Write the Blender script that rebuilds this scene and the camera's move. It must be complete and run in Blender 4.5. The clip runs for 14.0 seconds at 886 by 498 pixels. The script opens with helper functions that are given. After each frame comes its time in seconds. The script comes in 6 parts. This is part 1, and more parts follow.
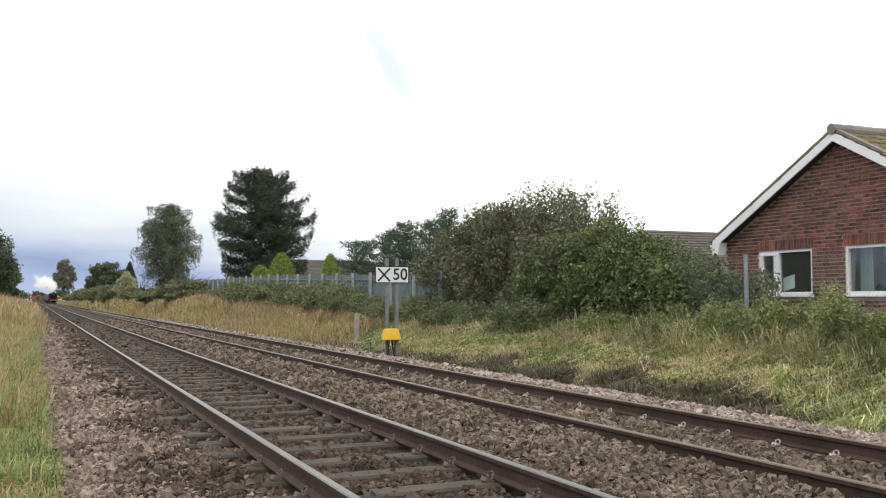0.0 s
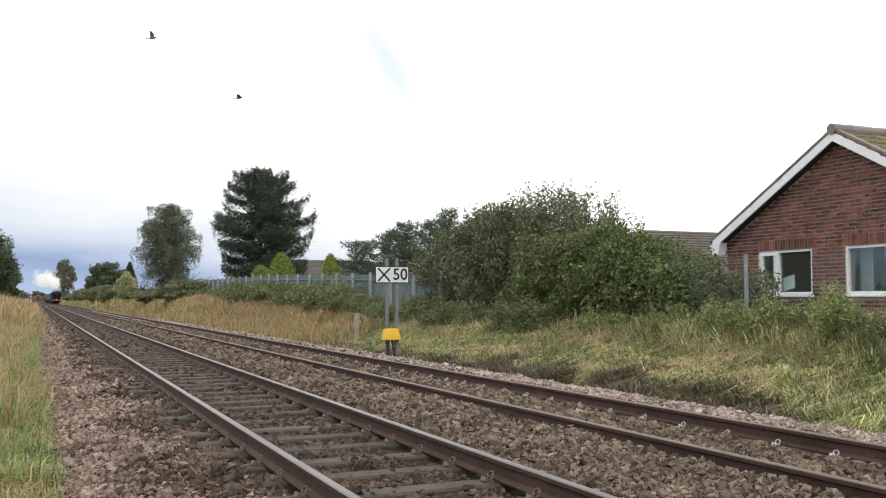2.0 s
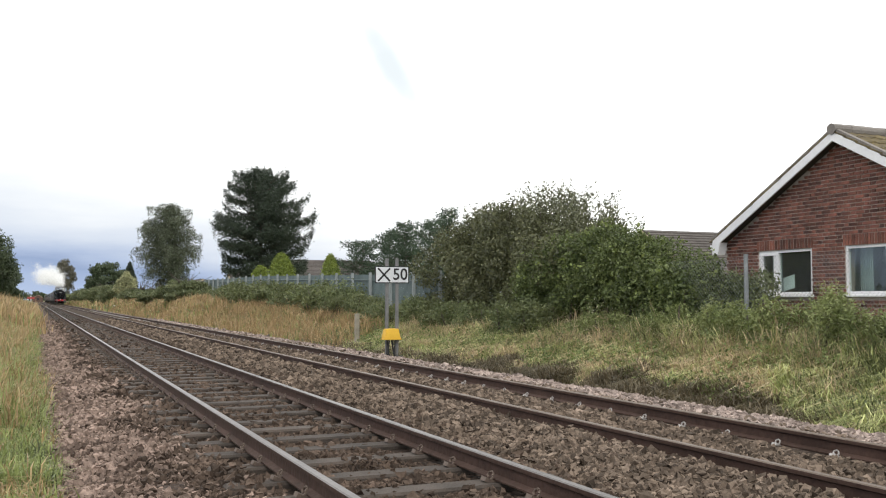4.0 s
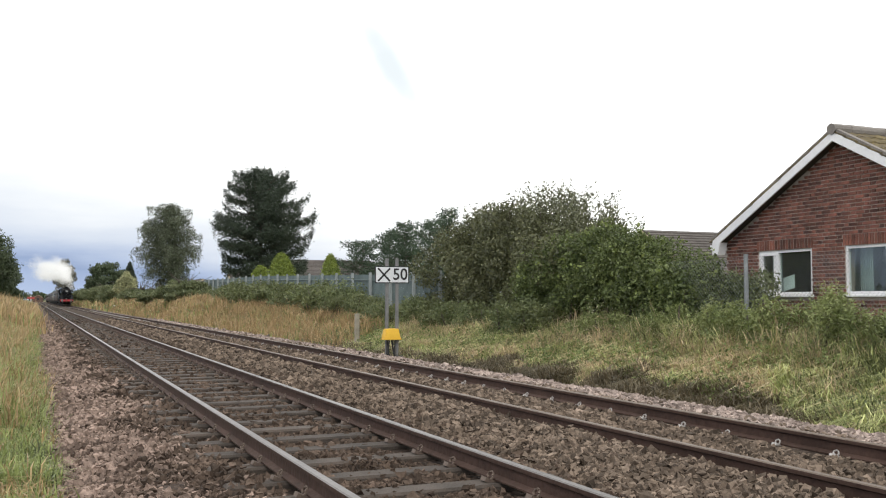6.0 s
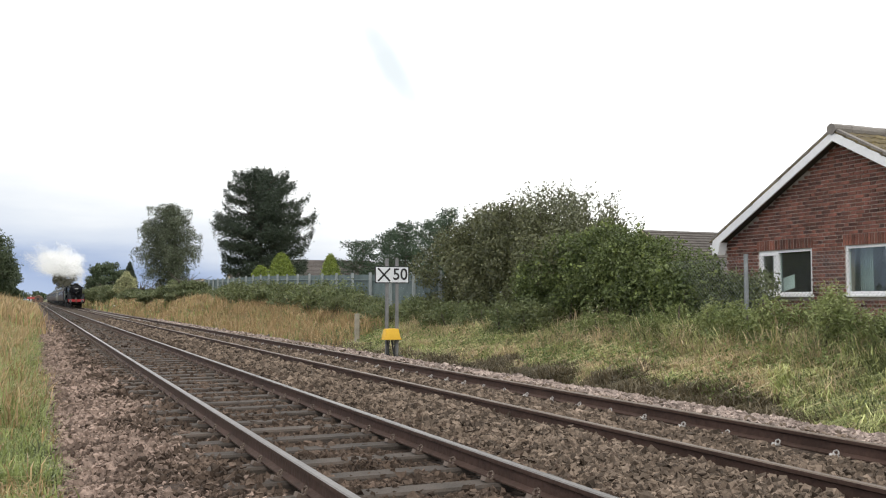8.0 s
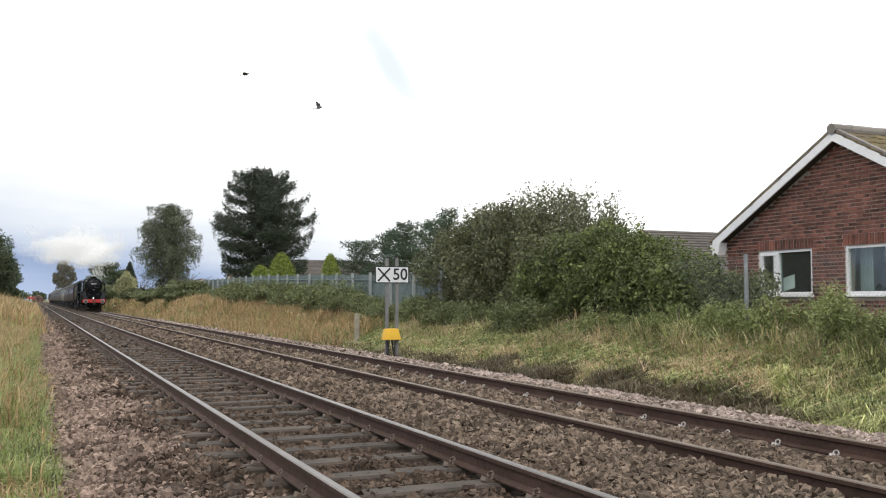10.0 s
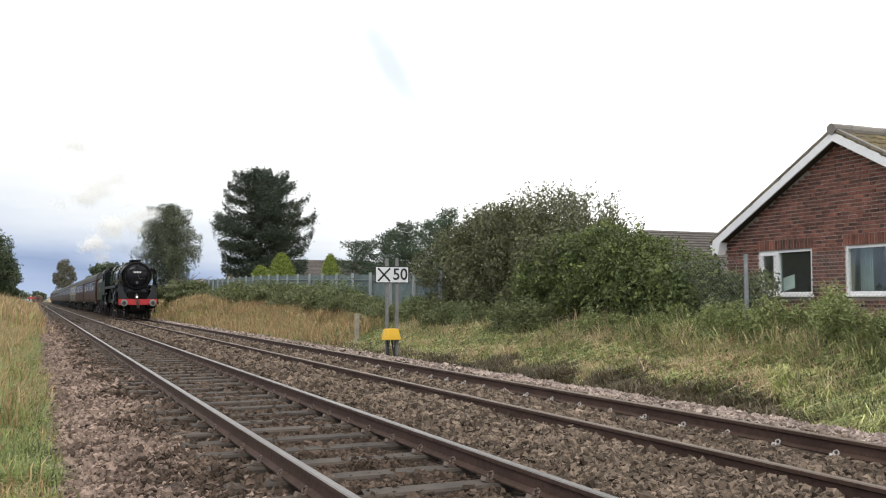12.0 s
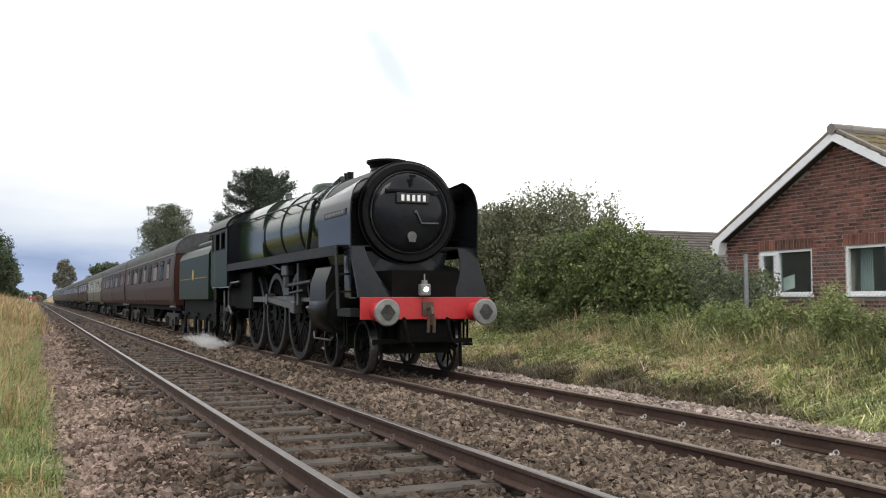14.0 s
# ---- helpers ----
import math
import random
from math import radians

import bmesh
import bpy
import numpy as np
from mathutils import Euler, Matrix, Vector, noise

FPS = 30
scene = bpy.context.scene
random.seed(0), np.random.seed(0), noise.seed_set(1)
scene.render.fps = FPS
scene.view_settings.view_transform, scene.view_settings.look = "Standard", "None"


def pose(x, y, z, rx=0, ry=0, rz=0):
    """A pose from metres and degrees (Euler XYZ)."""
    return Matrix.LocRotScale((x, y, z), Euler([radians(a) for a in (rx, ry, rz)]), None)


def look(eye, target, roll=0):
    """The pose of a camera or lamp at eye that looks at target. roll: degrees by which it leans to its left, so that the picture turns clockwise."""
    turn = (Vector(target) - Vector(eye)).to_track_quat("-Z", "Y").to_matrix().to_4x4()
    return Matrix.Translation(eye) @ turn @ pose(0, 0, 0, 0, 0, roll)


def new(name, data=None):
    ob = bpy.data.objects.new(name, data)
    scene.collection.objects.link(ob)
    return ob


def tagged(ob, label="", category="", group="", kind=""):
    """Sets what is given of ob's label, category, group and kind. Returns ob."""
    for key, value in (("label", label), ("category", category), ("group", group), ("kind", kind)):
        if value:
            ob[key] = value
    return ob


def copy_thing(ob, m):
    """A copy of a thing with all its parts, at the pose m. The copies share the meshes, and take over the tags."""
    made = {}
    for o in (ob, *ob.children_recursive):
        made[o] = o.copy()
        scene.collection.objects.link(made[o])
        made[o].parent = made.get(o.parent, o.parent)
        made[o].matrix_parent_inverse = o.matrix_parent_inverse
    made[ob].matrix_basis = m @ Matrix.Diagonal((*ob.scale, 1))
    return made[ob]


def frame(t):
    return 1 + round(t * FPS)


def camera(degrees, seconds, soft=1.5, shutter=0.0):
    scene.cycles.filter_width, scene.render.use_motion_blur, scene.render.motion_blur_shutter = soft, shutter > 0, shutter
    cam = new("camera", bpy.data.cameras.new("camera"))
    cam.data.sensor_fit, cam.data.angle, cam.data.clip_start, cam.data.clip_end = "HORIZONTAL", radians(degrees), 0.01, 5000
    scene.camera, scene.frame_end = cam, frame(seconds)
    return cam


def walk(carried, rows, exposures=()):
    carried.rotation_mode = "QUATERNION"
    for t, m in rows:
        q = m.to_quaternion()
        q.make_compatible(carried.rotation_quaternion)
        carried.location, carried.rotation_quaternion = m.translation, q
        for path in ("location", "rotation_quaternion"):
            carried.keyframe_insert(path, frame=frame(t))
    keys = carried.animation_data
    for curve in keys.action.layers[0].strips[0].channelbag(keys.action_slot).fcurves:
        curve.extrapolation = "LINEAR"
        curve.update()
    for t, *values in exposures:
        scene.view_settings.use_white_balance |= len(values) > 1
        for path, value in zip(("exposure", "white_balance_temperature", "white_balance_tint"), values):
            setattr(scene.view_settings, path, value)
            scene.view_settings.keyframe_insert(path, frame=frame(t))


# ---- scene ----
CLIP = 14.0
cam = camera(50.24, CLIP, soft=1.1)
EYE = Vector((0.0, 0.0, 1.265))
YAW, PITCH, ROLL = radians(23.357), radians(3.04), -0.082
AIM = EYE + Vector((math.sin(YAW) * math.cos(PITCH), math.cos(YAW) * math.cos(PITCH), math.sin(PITCH)))
CAM_POSE = look(EYE, AIM, ROLL)
walk(cam, [(0.0, CAM_POSE), (CLIP, CAM_POSE)], exposures=[(0.0, 0.0), (CLIP, 0.0)])

# ---- light: an overcast sky with brighter cloud overhead and a blue-grey bank low over the line ----
world = bpy.data.worlds.new("overcast_sky")
scene.world = world
world.use_nodes = True


def build_sky():
    nt = world.node_tree
    nt.nodes.clear()
    N, Lk = nt.nodes.new, nt.links.new
    tc = N("ShaderNodeTexCoord")
    sky = N("ShaderNodeTexSky")
    sky.sky_type, sky.sun_disc = "NISHITA", False
    sky.sun_elevation, sky.sun_rotation = radians(42), radians(200)
    bg_sky = N("ShaderNodeBackground")
    bg_sky.inputs["Strength"].default_value = 0.09
    Lk(sky.outputs[0], bg_sky.inputs["Color"])
    sep = N("ShaderNodeSeparateXYZ")
    Lk(tc.outputs["Generated"], sep.inputs[0])
    # cloud bank: low, and thickest where the line runs to the horizon
    stretch = N("ShaderNodeMapping")
    stretch.inputs["Scale"].default_value = (2.2, 2.2, 11.0)
    Lk(tc.outputs["Generated"], stretch.inputs["Vector"])
    n1 = N("ShaderNodeTexNoise")
    n1.inputs["Scale"].default_value, n1.inputs["Detail"].default_value, n1.inputs["Roughness"].default_value = 1.6, 6, 0.55
    Lk(stretch.outputs[0], n1.inputs["Vector"])
    lift = N("ShaderNodeMath")
    lift.operation = "MULTIPLY_ADD"
    lift.inputs[1].default_value, lift.inputs[2].default_value = 0.09, -0.045
    Lk(n1.outputs["Fac"], lift.inputs[0])
    z = N("ShaderNodeMath")
    z.operation = "ADD"
    Lk(sep.outputs["Z"], z.inputs[0]), Lk(lift.outputs[0], z.inputs[1])
    side = N("ShaderNodeMath")
    side.operation = "MULTIPLY_ADD"
    side.inputs[1].default_value = 0.16
    Lk(sep.outputs["X"], side.inputs[0]), Lk(z.outputs[0], side.inputs[2])
    ramp = N("ShaderNodeValToRGB")
    cr = ramp.color_ramp
    cr.elements[0].position, cr.elements[0].color = 0.0, (0.28, 0.34, 0.46, 1)
    cr.elements[1].position, cr.elements[1].color = 1.0, (0.98, 0.99, 0.98, 1)
    for at, c in ((0.018, (0.25, 0.31, 0.44, 1)), (0.040, (0.185, 0.24, 0.365, 1)), (0.051, (0.27, 0.325, 0.44, 1)), (0.070, (0.40, 0.44, 0.51, 1)), (0.115, (0.58, 0.595, 0.605, 1)), (0.19, (0.95, 0.95, 0.945, 1))):
        e = cr.elements.new(at)
        e.color = c
    Lk(side.outputs[0], ramp.inputs[0])
    # thin blue breaks high up
    gap = N("ShaderNodeTexNoise")
    gap.inputs["Scale"].default_value, gap.inputs["Detail"].default_value = 4.3, 3
    Lk(tc.outputs["Generated"], gap.inputs["Vector"])
    gr = N("ShaderNodeValToRGB")
    gr.color_ramp.elements[0].position, gr.color_ramp.elements[0].color = 0.66, (0, 0, 0, 1)
    gr.color_ramp.elements[1].position, gr.color_ramp.elements[1].color = 0.76, (1, 1, 1, 1)
    Lk(gap.outputs["Fac"], gr.inputs[0])
    mix = N("ShaderNodeMixRGB")
    mix.inputs["Color2"].default_value = (0.50, 0.555, 0.58, 1)
    Lk(gr.outputs[0], mix.inputs["Fac"]), Lk(ramp.outputs[0], mix.inputs["Color1"])
    # one longer break in the cloud to the side of the line
    wob = N("ShaderNodeTexNoise")
    wob.inputs["Scale"].default_value, wob.inputs["Detail"].default_value = 14.0, 3
    Lk(tc.outputs["Generated"], wob.inputs["Vector"])
    parts = []
    for axis, mid, half in (((0.5964, -0.0026, -0.8027), -0.0006, 0.062), ((-0.7307, 0.4121, -0.5442), 0.0000, 0.016)):
        dot = N("ShaderNodeVectorMath")
        dot.operation = "DOT_PRODUCT"
        dot.inputs[1].default_value = axis
        Lk(tc.outputs["Generated"], dot.inputs[0])
        off = N("ShaderNodeMath")
        off.operation = "MULTIPLY_ADD"
        off.inputs[1].default_value, off.inputs[2].default_value = 1.0 / half, -mid / half
        Lk(dot.outputs["Value"], off.inputs[0])
        sq = N("ShaderNodeMath")
        sq.operation = "MULTIPLY"
        Lk(off.outputs[0], sq.inputs[0]), Lk(off.outputs[0], sq.inputs[1])
        parts.append(sq)
    tot = N("ShaderNodeMath")
    tot.operation = "ADD"
    Lk(parts[0].outputs[0], tot.inputs[0]), Lk(parts[1].outputs[0], tot.inputs[1])
    rag = N("ShaderNodeMath")
    rag.operation = "MULTIPLY_ADD"
    rag.inputs[1].default_value = 1.8
    Lk(wob.outputs["Fac"], rag.inputs[0]), Lk(tot.outputs[0], rag.inputs[2])
    soft = N("ShaderNodeMapRange")
    soft.interpolation_type = "SMOOTHSTEP"
    soft.inputs["From Min"].default_value, soft.inputs["From Max"].default_value = 0.8, 2.7
    soft.inputs["To Min"].default_value, soft.inputs["To Max"].default_value = 1.0, 0.0
    Lk(rag.outputs[0], soft.inputs["Value"])
    mix2 = N("ShaderNodeMixRGB")
    mix2.inputs["Color2"].default_value = (0.515, 0.555, 0.573, 1)
    Lk(soft.outputs[0], mix2.inputs["Fac"]), Lk(mix.outputs[0], mix2.inputs["Color1"])
    mix = mix2
    bg_cloud = N("ShaderNodeBackground")
    bg_cloud.inputs["Strength"].default_value = 1.75
    Lk(mix.outputs[0], bg_cloud.inputs["Color"])
    both = N("ShaderNodeMixShader")
    both.inputs["Fac"].default_value = 0.97
    Lk(bg_sky.outputs[0], both.inputs[1]), Lk(bg_cloud.outputs[0], both.inputs[2])
    out = N("ShaderNodeOutputWorld")
    Lk(both.outputs[0], out.inputs["Surface"])


build_sky()
sun_data = bpy.data.lights.new("sun", "SUN")
sun_data.energy, sun_data.angle, sun_data.color = 1.1, radians(25), (1.0, 0.96, 0.9)
sun = new("sun", sun_data)
sun.matrix_world = look((-30, -60, 60), (0, 0, 0))

# ---- materials ----


def surface(name, c1, c2, size=0.2, rough=0.8, metal=0.0, fine=0.0, bump=0.3, spread=(0.35, 0.65), per="", island=0.0, coat=0.0, third=None, spec=0.5):
    """Two colours mixed by a broad and a fine noise, with relief; size in metres; per: variation by object or island."""
    m = bpy.data.materials.new(name)
    m.use_nodes = True
    nt = m.node_tree
    N, Lk = nt.nodes.new, nt.links.new
    b = nt.nodes["Principled BSDF"]
    b.inputs["Roughness"].default_value, b.inputs["Metallic"].default_value = rough, metal
    b.inputs["Coat Weight"].default_value, b.inputs["Specular IOR Level"].default_value = coat, spec
    tc = N("ShaderNodeTexCoord")
    src = tc.outputs["Object"]
    big = N("ShaderNodeTexNoise")
    big.inputs["Scale"].default_value, big.inputs["Detail"].default_value = 1.0 / size, 5
    Lk(src, big.inputs["Vector"])
    small = N("ShaderNodeTexNoise")
    small.inputs["Scale"].default_value, small.inputs["Detail"].default_value = 9.0 / size if not fine else 1.0 / fine, 4
    Lk(src, small.inputs["Vector"])
    add = N("ShaderNodeMixRGB")
    add.inputs["Fac"].default_value = 0.45
    Lk(big.outputs["Fac"], add.inputs["Color1"]), Lk(small.outputs["Fac"], add.inputs["Color2"])
    ramp = N("ShaderNodeValToRGB")
    ramp.color_ramp.elements[0].position, ramp.color_ramp.elements[0].color = spread[0], (*c1, 1)
    ramp.color_ramp.elements[1].position, ramp.color_ramp.elements[1].color = spread[1], (*c2, 1)
    if third:
        e = ramp.color_ramp.elements.new(third[0])
        e.color = (*third[1], 1)
    Lk(add.outputs[0], ramp.inputs[0])
    colour = ramp.outputs[0]
    if per:
        src2 = N("ShaderNodeObjectInfo").outputs["Random"] if per == "object" else N("ShaderNodeNewGeometry").outputs["Random Per Island"]
        r = N("ShaderNodeMapRange")
        r.inputs["To Min"].default_value, r.inputs["To Max"].default_value = 1 - island, 1 + island
        Lk(src2, r.inputs["Value"])
        mul = N("ShaderNodeHueSaturation")
        Lk(r.outputs[0], mul.inputs["Value"]), Lk(colour, mul.inputs["Color"])
        colour = mul.outputs[0]
    Lk(colour, b.inputs["Base Color"])
    if bump:
        bp = N("ShaderNodeBump")
        bp.inputs["Strength"].default_value, bp.inputs["Distance"].default_value = bump, size * 0.05
        Lk(small.outputs["Fac"], bp.inputs["Height"]), Lk(bp.outputs[0], b.inputs["Normal"])
    return m


M = {}
M["soil"] = surface("soil_and_turf", (0.075, 0.09, 0.03), (0.19, 0.175, 0.08), 1.2, 0.95, fine=0.05)


def ballast_material():
    """Broken stone lying close: a tone for each stone, hollows between, cleaner on both shoulders."""
    m = bpy.data.materials.new("ballast_bed")
    m.use_nodes = True
    nt = m.node_tree
    N, Lk = nt.nodes.new, nt.links.new
    b = nt.nodes["Principled BSDF"]
    b.inputs["Roughness"].default_value, b.inputs["Specular IOR Level"].default_value = 0.95, 0.15
    tc = N("ShaderNodeTexCoord")
    vor = N("ShaderNodeTexVoronoi")
    vor.inputs["Scale"].default_value = 17.0
    Lk(tc.outputs["Object"], vor.inputs["Vector"])
    grey = N("ShaderNodeSeparateXYZ")
    Lk(vor.outputs["Color"], grey.inputs[0])
    tone = N("ShaderNodeMapRange")
    tone.inputs["To Min"].default_value, tone.inputs["To Max"].default_value = 0.45, 1.5
    Lk(grey.outputs["X"], tone.inputs["Value"])
    sep = N("ShaderNodeSeparateXYZ")
    Lk(tc.outputs["Object"], sep.inputs[0])
    wob = N("ShaderNodeTexNoise")
    wob.inputs["Scale"].default_value, wob.inputs["Detail"].default_value = 1.4, 4
    Lk(tc.outputs["Object"], wob.inputs["Vector"])
    add = N("ShaderNodeMath")
    add.operation = "MULTIPLY_ADD"
    add.inputs[1].default_value = 0.8
    Lk(wob.outputs["Fac"], add.inputs[0]), Lk(sep.outputs["X"], add.inputs[2])
    across = N("ShaderNodeMapRange")
    across.inputs["From Min"].default_value, across.inputs["From Max"].default_value = 0.4, 9.6
    Lk(add.outputs[0], across.inputs["Value"])
    ramp = N("ShaderNodeValToRGB")
    cr = ramp.color_ramp
    # bed tones sit below the loose stones', putting the gaps' shade into the colour
    cr.elements[0].position, cr.elements[0].color = 0.0, (0.115, 0.083, 0.068, 1)
    cr.elements[1].position, cr.elements[1].color = 1.0, (0.20, 0.155, 0.135, 1)
    for at, c in ((0.10, (0.10, 0.073, 0.059, 1)), (0.17, (0.046, 0.033, 0.026, 1)), (0.37, (0.043, 0.031, 0.024, 1)), (0.45, (0.066, 0.049, 0.037, 1)), (0.72, (0.07, 0.052, 0.040, 1)), (0.82, (0.15, 0.116, 0.10, 1))):
        cr.elements.new(at).color = c
    Lk(across.outputs[0], ramp.inputs[0])
    hue = N("ShaderNodeHueSaturation")
    Lk(tone.outputs[0], hue.inputs["Value"]), Lk(ramp.outputs[0], hue.inputs["Color"])
    Lk(hue.outputs[0], b.inputs["Base Color"])
    bp = N("ShaderNodeBump")
    bp.invert = True
    bp.inputs["Strength"].default_value, bp.inputs["Distance"].default_value = 1.0, 0.05
    Lk(vor.outputs["Distance"], bp.inputs["Height"]), Lk(bp.outputs[0], b.inputs["Normal"])
    return m


M["ballast"] = ballast_material()
M["stone"] = surface("grimy_granite_ballast", (0.040, 0.029, 0.022), (0.115, 0.083, 0.064), 0.6, 0.95, fine=0.03, per="island", island=0.55, spec=0.15)
M["stone_mid"] = surface("brown_granite_ballast", (0.075, 0.057, 0.043), (0.185, 0.142, 0.110), 0.6, 0.95, fine=0.03, per="island", island=0.65, spec=0.15)
M["stone_fresh"] = surface("fresh_grey_pink_ballast", (0.20, 0.158, 0.138), (0.35, 0.285, 0.25), 0.6, 0.95, fine=0.03, per="island", island=0.5, spec=0.15)
M["stone_pale"] = surface("clean_pinkish_ballast", (0.115, 0.083, 0.067), (0.29, 0.216, 0.178), 0.6, 0.95, fine=0.03, per="island", island=0.5, spec=0.15)
M["rail_side"] = surface("rusted_rail_steel", (0.040, 0.023, 0.017), (0.078, 0.046, 0.036), 0.5, 0.75, 0.1, spec=0.25)
M["rail_top"] = surface("polished_rail_head", (0.11, 0.10, 0.093), (0.185, 0.172, 0.164), 0.6, 0.4, 0.85, bump=0.05)
M["rail_top_dull"] = surface("brown_rail_head", (0.095, 0.068, 0.05), (0.14, 0.105, 0.08), 0.6, 0.5, 0.4, bump=0.1)
M["sleeper"] = surface("stained_concrete_sleeper", (0.027, 0.021, 0.016), (0.066, 0.051, 0.041), 0.25, 0.9, fine=0.012, per="object", island=0.2)
M["clip_rust"] = surface("rusted_spring_clip", (0.08, 0.055, 0.042), (0.17, 0.13, 0.105), 0.05, 0.7, 0.2)
M["clip_white"] = surface("galvanised_spring_clip", (0.30, 0.28, 0.265), (0.5, 0.48, 0.46), 0.05, 0.5, 0.2)
M["brick"] = surface("red_facing_brick", (0.062, 0.024, 0.018), (0.185, 0.068, 0.047), 0.35, 0.9, fine=0.02, per="object", island=0.6)
M["mortar"] = surface("mortar", (0.31, 0.255, 0.225), (0.42, 0.355, 0.315), 0.3, 0.95)
M["white_pvc"] = surface("white_painted_board", (0.68, 0.68, 0.70), (0.80, 0.80, 0.82), 0.7, 0.45, bump=0.03)
M["roof_tile"] = surface("lichened_concrete_tile", (0.060, 0.048, 0.038), (0.15, 0.125, 0.10), 0.5, 0.95, fine=0.06, per="island", island=0.2, third=(0.60, (0.15, 0.115, 0.045)))
# soffit timber, its colour lowered to carry the shadow below the bargeboard
M["soffit_wood"] = surface("shadow_dark_soffit_board", (0.035, 0.028, 0.024), (0.07, 0.058, 0.05), 0.4, 0.9)
M["verge"] = surface("weathered_verge_cement", (0.14, 0.125, 0.115), (0.24, 0.22, 0.20), 0.3, 0.95, fine=0.03)
M["roof_plain"] = surface("brown_concrete_tile", (0.05, 0.042, 0.037), (0.095, 0.082, 0.073), 0.8, 0.9, fine=0.1, per="island", island=0.2)
M["room_dark"] = surface("pale_room_plaster", (0.42, 0.47, 0.47), (0.55, 0.60, 0.59), 0.8, 0.9)
M["curtain"] = surface("grey_curtain", (0.40, 0.45, 0.47), (0.56, 0.61, 0.63), 0.3, 0.95)
M["paper"] = surface("white_paper", (0.62, 0.66, 0.66), (0.74, 0.78, 0.78), 0.4, 0.8, bump=0.02)
M["galv"] = surface("galvanised_steel", (0.15, 0.165, 0.175), (0.26, 0.275, 0.285), 0.15, 0.6, 0.3)
M["post_dark"] = surface("weathered_steel_post", (0.13, 0.13, 0.13), (0.22, 0.22, 0.22), 0.2, 0.65, 0.2)
M["sign_white"] = surface("white_sign_face", (0.56, 0.58, 0.60), (0.68, 0.70, 0.72), 0.3, 0.5, bump=0.02)
M["black"] = surface("black_sign_paint", (0.008, 0.008, 0.009), (0.018, 0.018, 0.02), 0.3, 0.5, bump=0.03)
M["yellow"] = surface("yellow_plastic", (0.62, 0.36, 0.02), (0.75, 0.46, 0.04), 0.2, 0.5, bump=0.05)
M["cable"] = surface("black_cable", (0.012, 0.012, 0.012), (0.03, 0.03, 0.03), 0.1, 0.6)
M["concrete"] = surface("weathered_concrete", (0.20, 0.18, 0.14), (0.34, 0.31, 0.25), 0.2, 0.9)
M["fence_blue"] = surface("grey_green_fence_panel", (0.075, 0.105, 0.108), (0.125, 0.165, 0.165), 0.5, 0.7)
M["fence_post"] = surface("pale_fence_post", (0.19, 0.215, 0.215), (0.29, 0.315, 0.315), 0.3, 0.7)
M["wood_panel"] = surface("weathered_timber_panel", (0.10, 0.10, 0.09), (0.19, 0.19, 0.17), 0.4, 0.9)
M["render_cream"] = surface("cream_render", (0.42, 0.33, 0.22), (0.56, 0.46, 0.33), 0.8, 0.9)
M["bark"] = surface("bark", (0.05, 0.042, 0.034), (0.13, 0.11, 0.09), 0.15, 0.95, bump=0.8)


def leaf(name, c1, c2, size=0.6, island=0.4):
    m = surface(name, c1, c2, size, 0.6, fine=size * 0.4, bump=0.0, per="island", island=island)
    nt = m.node_tree
    b = nt.nodes["Principled BSDF"]
    out = nt.nodes["Material Output"]
    tr = nt.nodes.new("ShaderNodeBsdfTranslucent")
    mx = nt.nodes.new("ShaderNodeMixShader")
    mx.inputs["Fac"].default_value = 0.25
    link = b.inputs["Base Color"].links[0].from_socket
    nt.links.new(link, tr.inputs["Color"])
    nt.links.new(b.outputs[0], mx.inputs[1]), nt.links.new(tr.outputs[0], mx.inputs[2])
    nt.links.new(mx.outputs[0], out.inputs["Surface"])
    return m


M["grass_green"] = leaf("green_grass", (0.17, 0.215, 0.062), (0.31, 0.35, 0.125), 0.7, 0.3)
M["grass_pale"] = leaf("pale_bank_grass", (0.29, 0.34, 0.11), (0.58, 0.58, 0.28), 0.45, 0.35)
M["grass_straw"] = leaf("straw_tussock_grass", (0.42, 0.32, 0.19), (0.68, 0.55, 0.36), 0.45, 0.35)
M["grass_dry"] = leaf("dry_grass", (0.27, 0.185, 0.088), (0.45, 0.325, 0.17), 0.9, 0.3)
M["weed"] = leaf("dark_weeds", (0.080, 0.105, 0.040), (0.18, 0.205, 0.090), 0.8)
M["hedge"] = leaf("ivy_hedge_leaves", (0.056, 0.080, 0.025), (0.140, 0.172, 0.056), 0.5, 0.5)
M["sallow"] = leaf("sallow_leaves", (0.060, 0.068, 0.030), (0.150, 0.154, 0.076), 0.6, 0.5)
M["fir"] = leaf("dark_fir_needles", (0.022, 0.034, 0.022), (0.055, 0.075, 0.046), 0.8)
M["fir_green"] = leaf("green_conifer_needles", (0.03, 0.055, 0.032), (0.07, 0.105, 0.058), 0.8)
M["birch"] = leaf("birch_leaves", (0.060, 0.074, 0.044), (0.130, 0.148, 0.092), 0.8, 0.55)
M["gold"] = leaf("yellow_green_conifer", (0.13, 0.18, 0.03), (0.24, 0.29, 0.055), 0.5)
M["far_tree"] = leaf("far_foliage", (0.042, 0.062, 0.032), (0.095, 0.12, 0.060), 1.5)
M["far_brown"] = leaf("thin_brownish_foliage", (0.12, 0.115, 0.085), (0.20, 0.19, 0.145), 1.5)
M["scrub"] = leaf("dark_brown_scrub", (0.088, 0.072, 0.042), (0.18, 0.145, 0.085), 0.5)
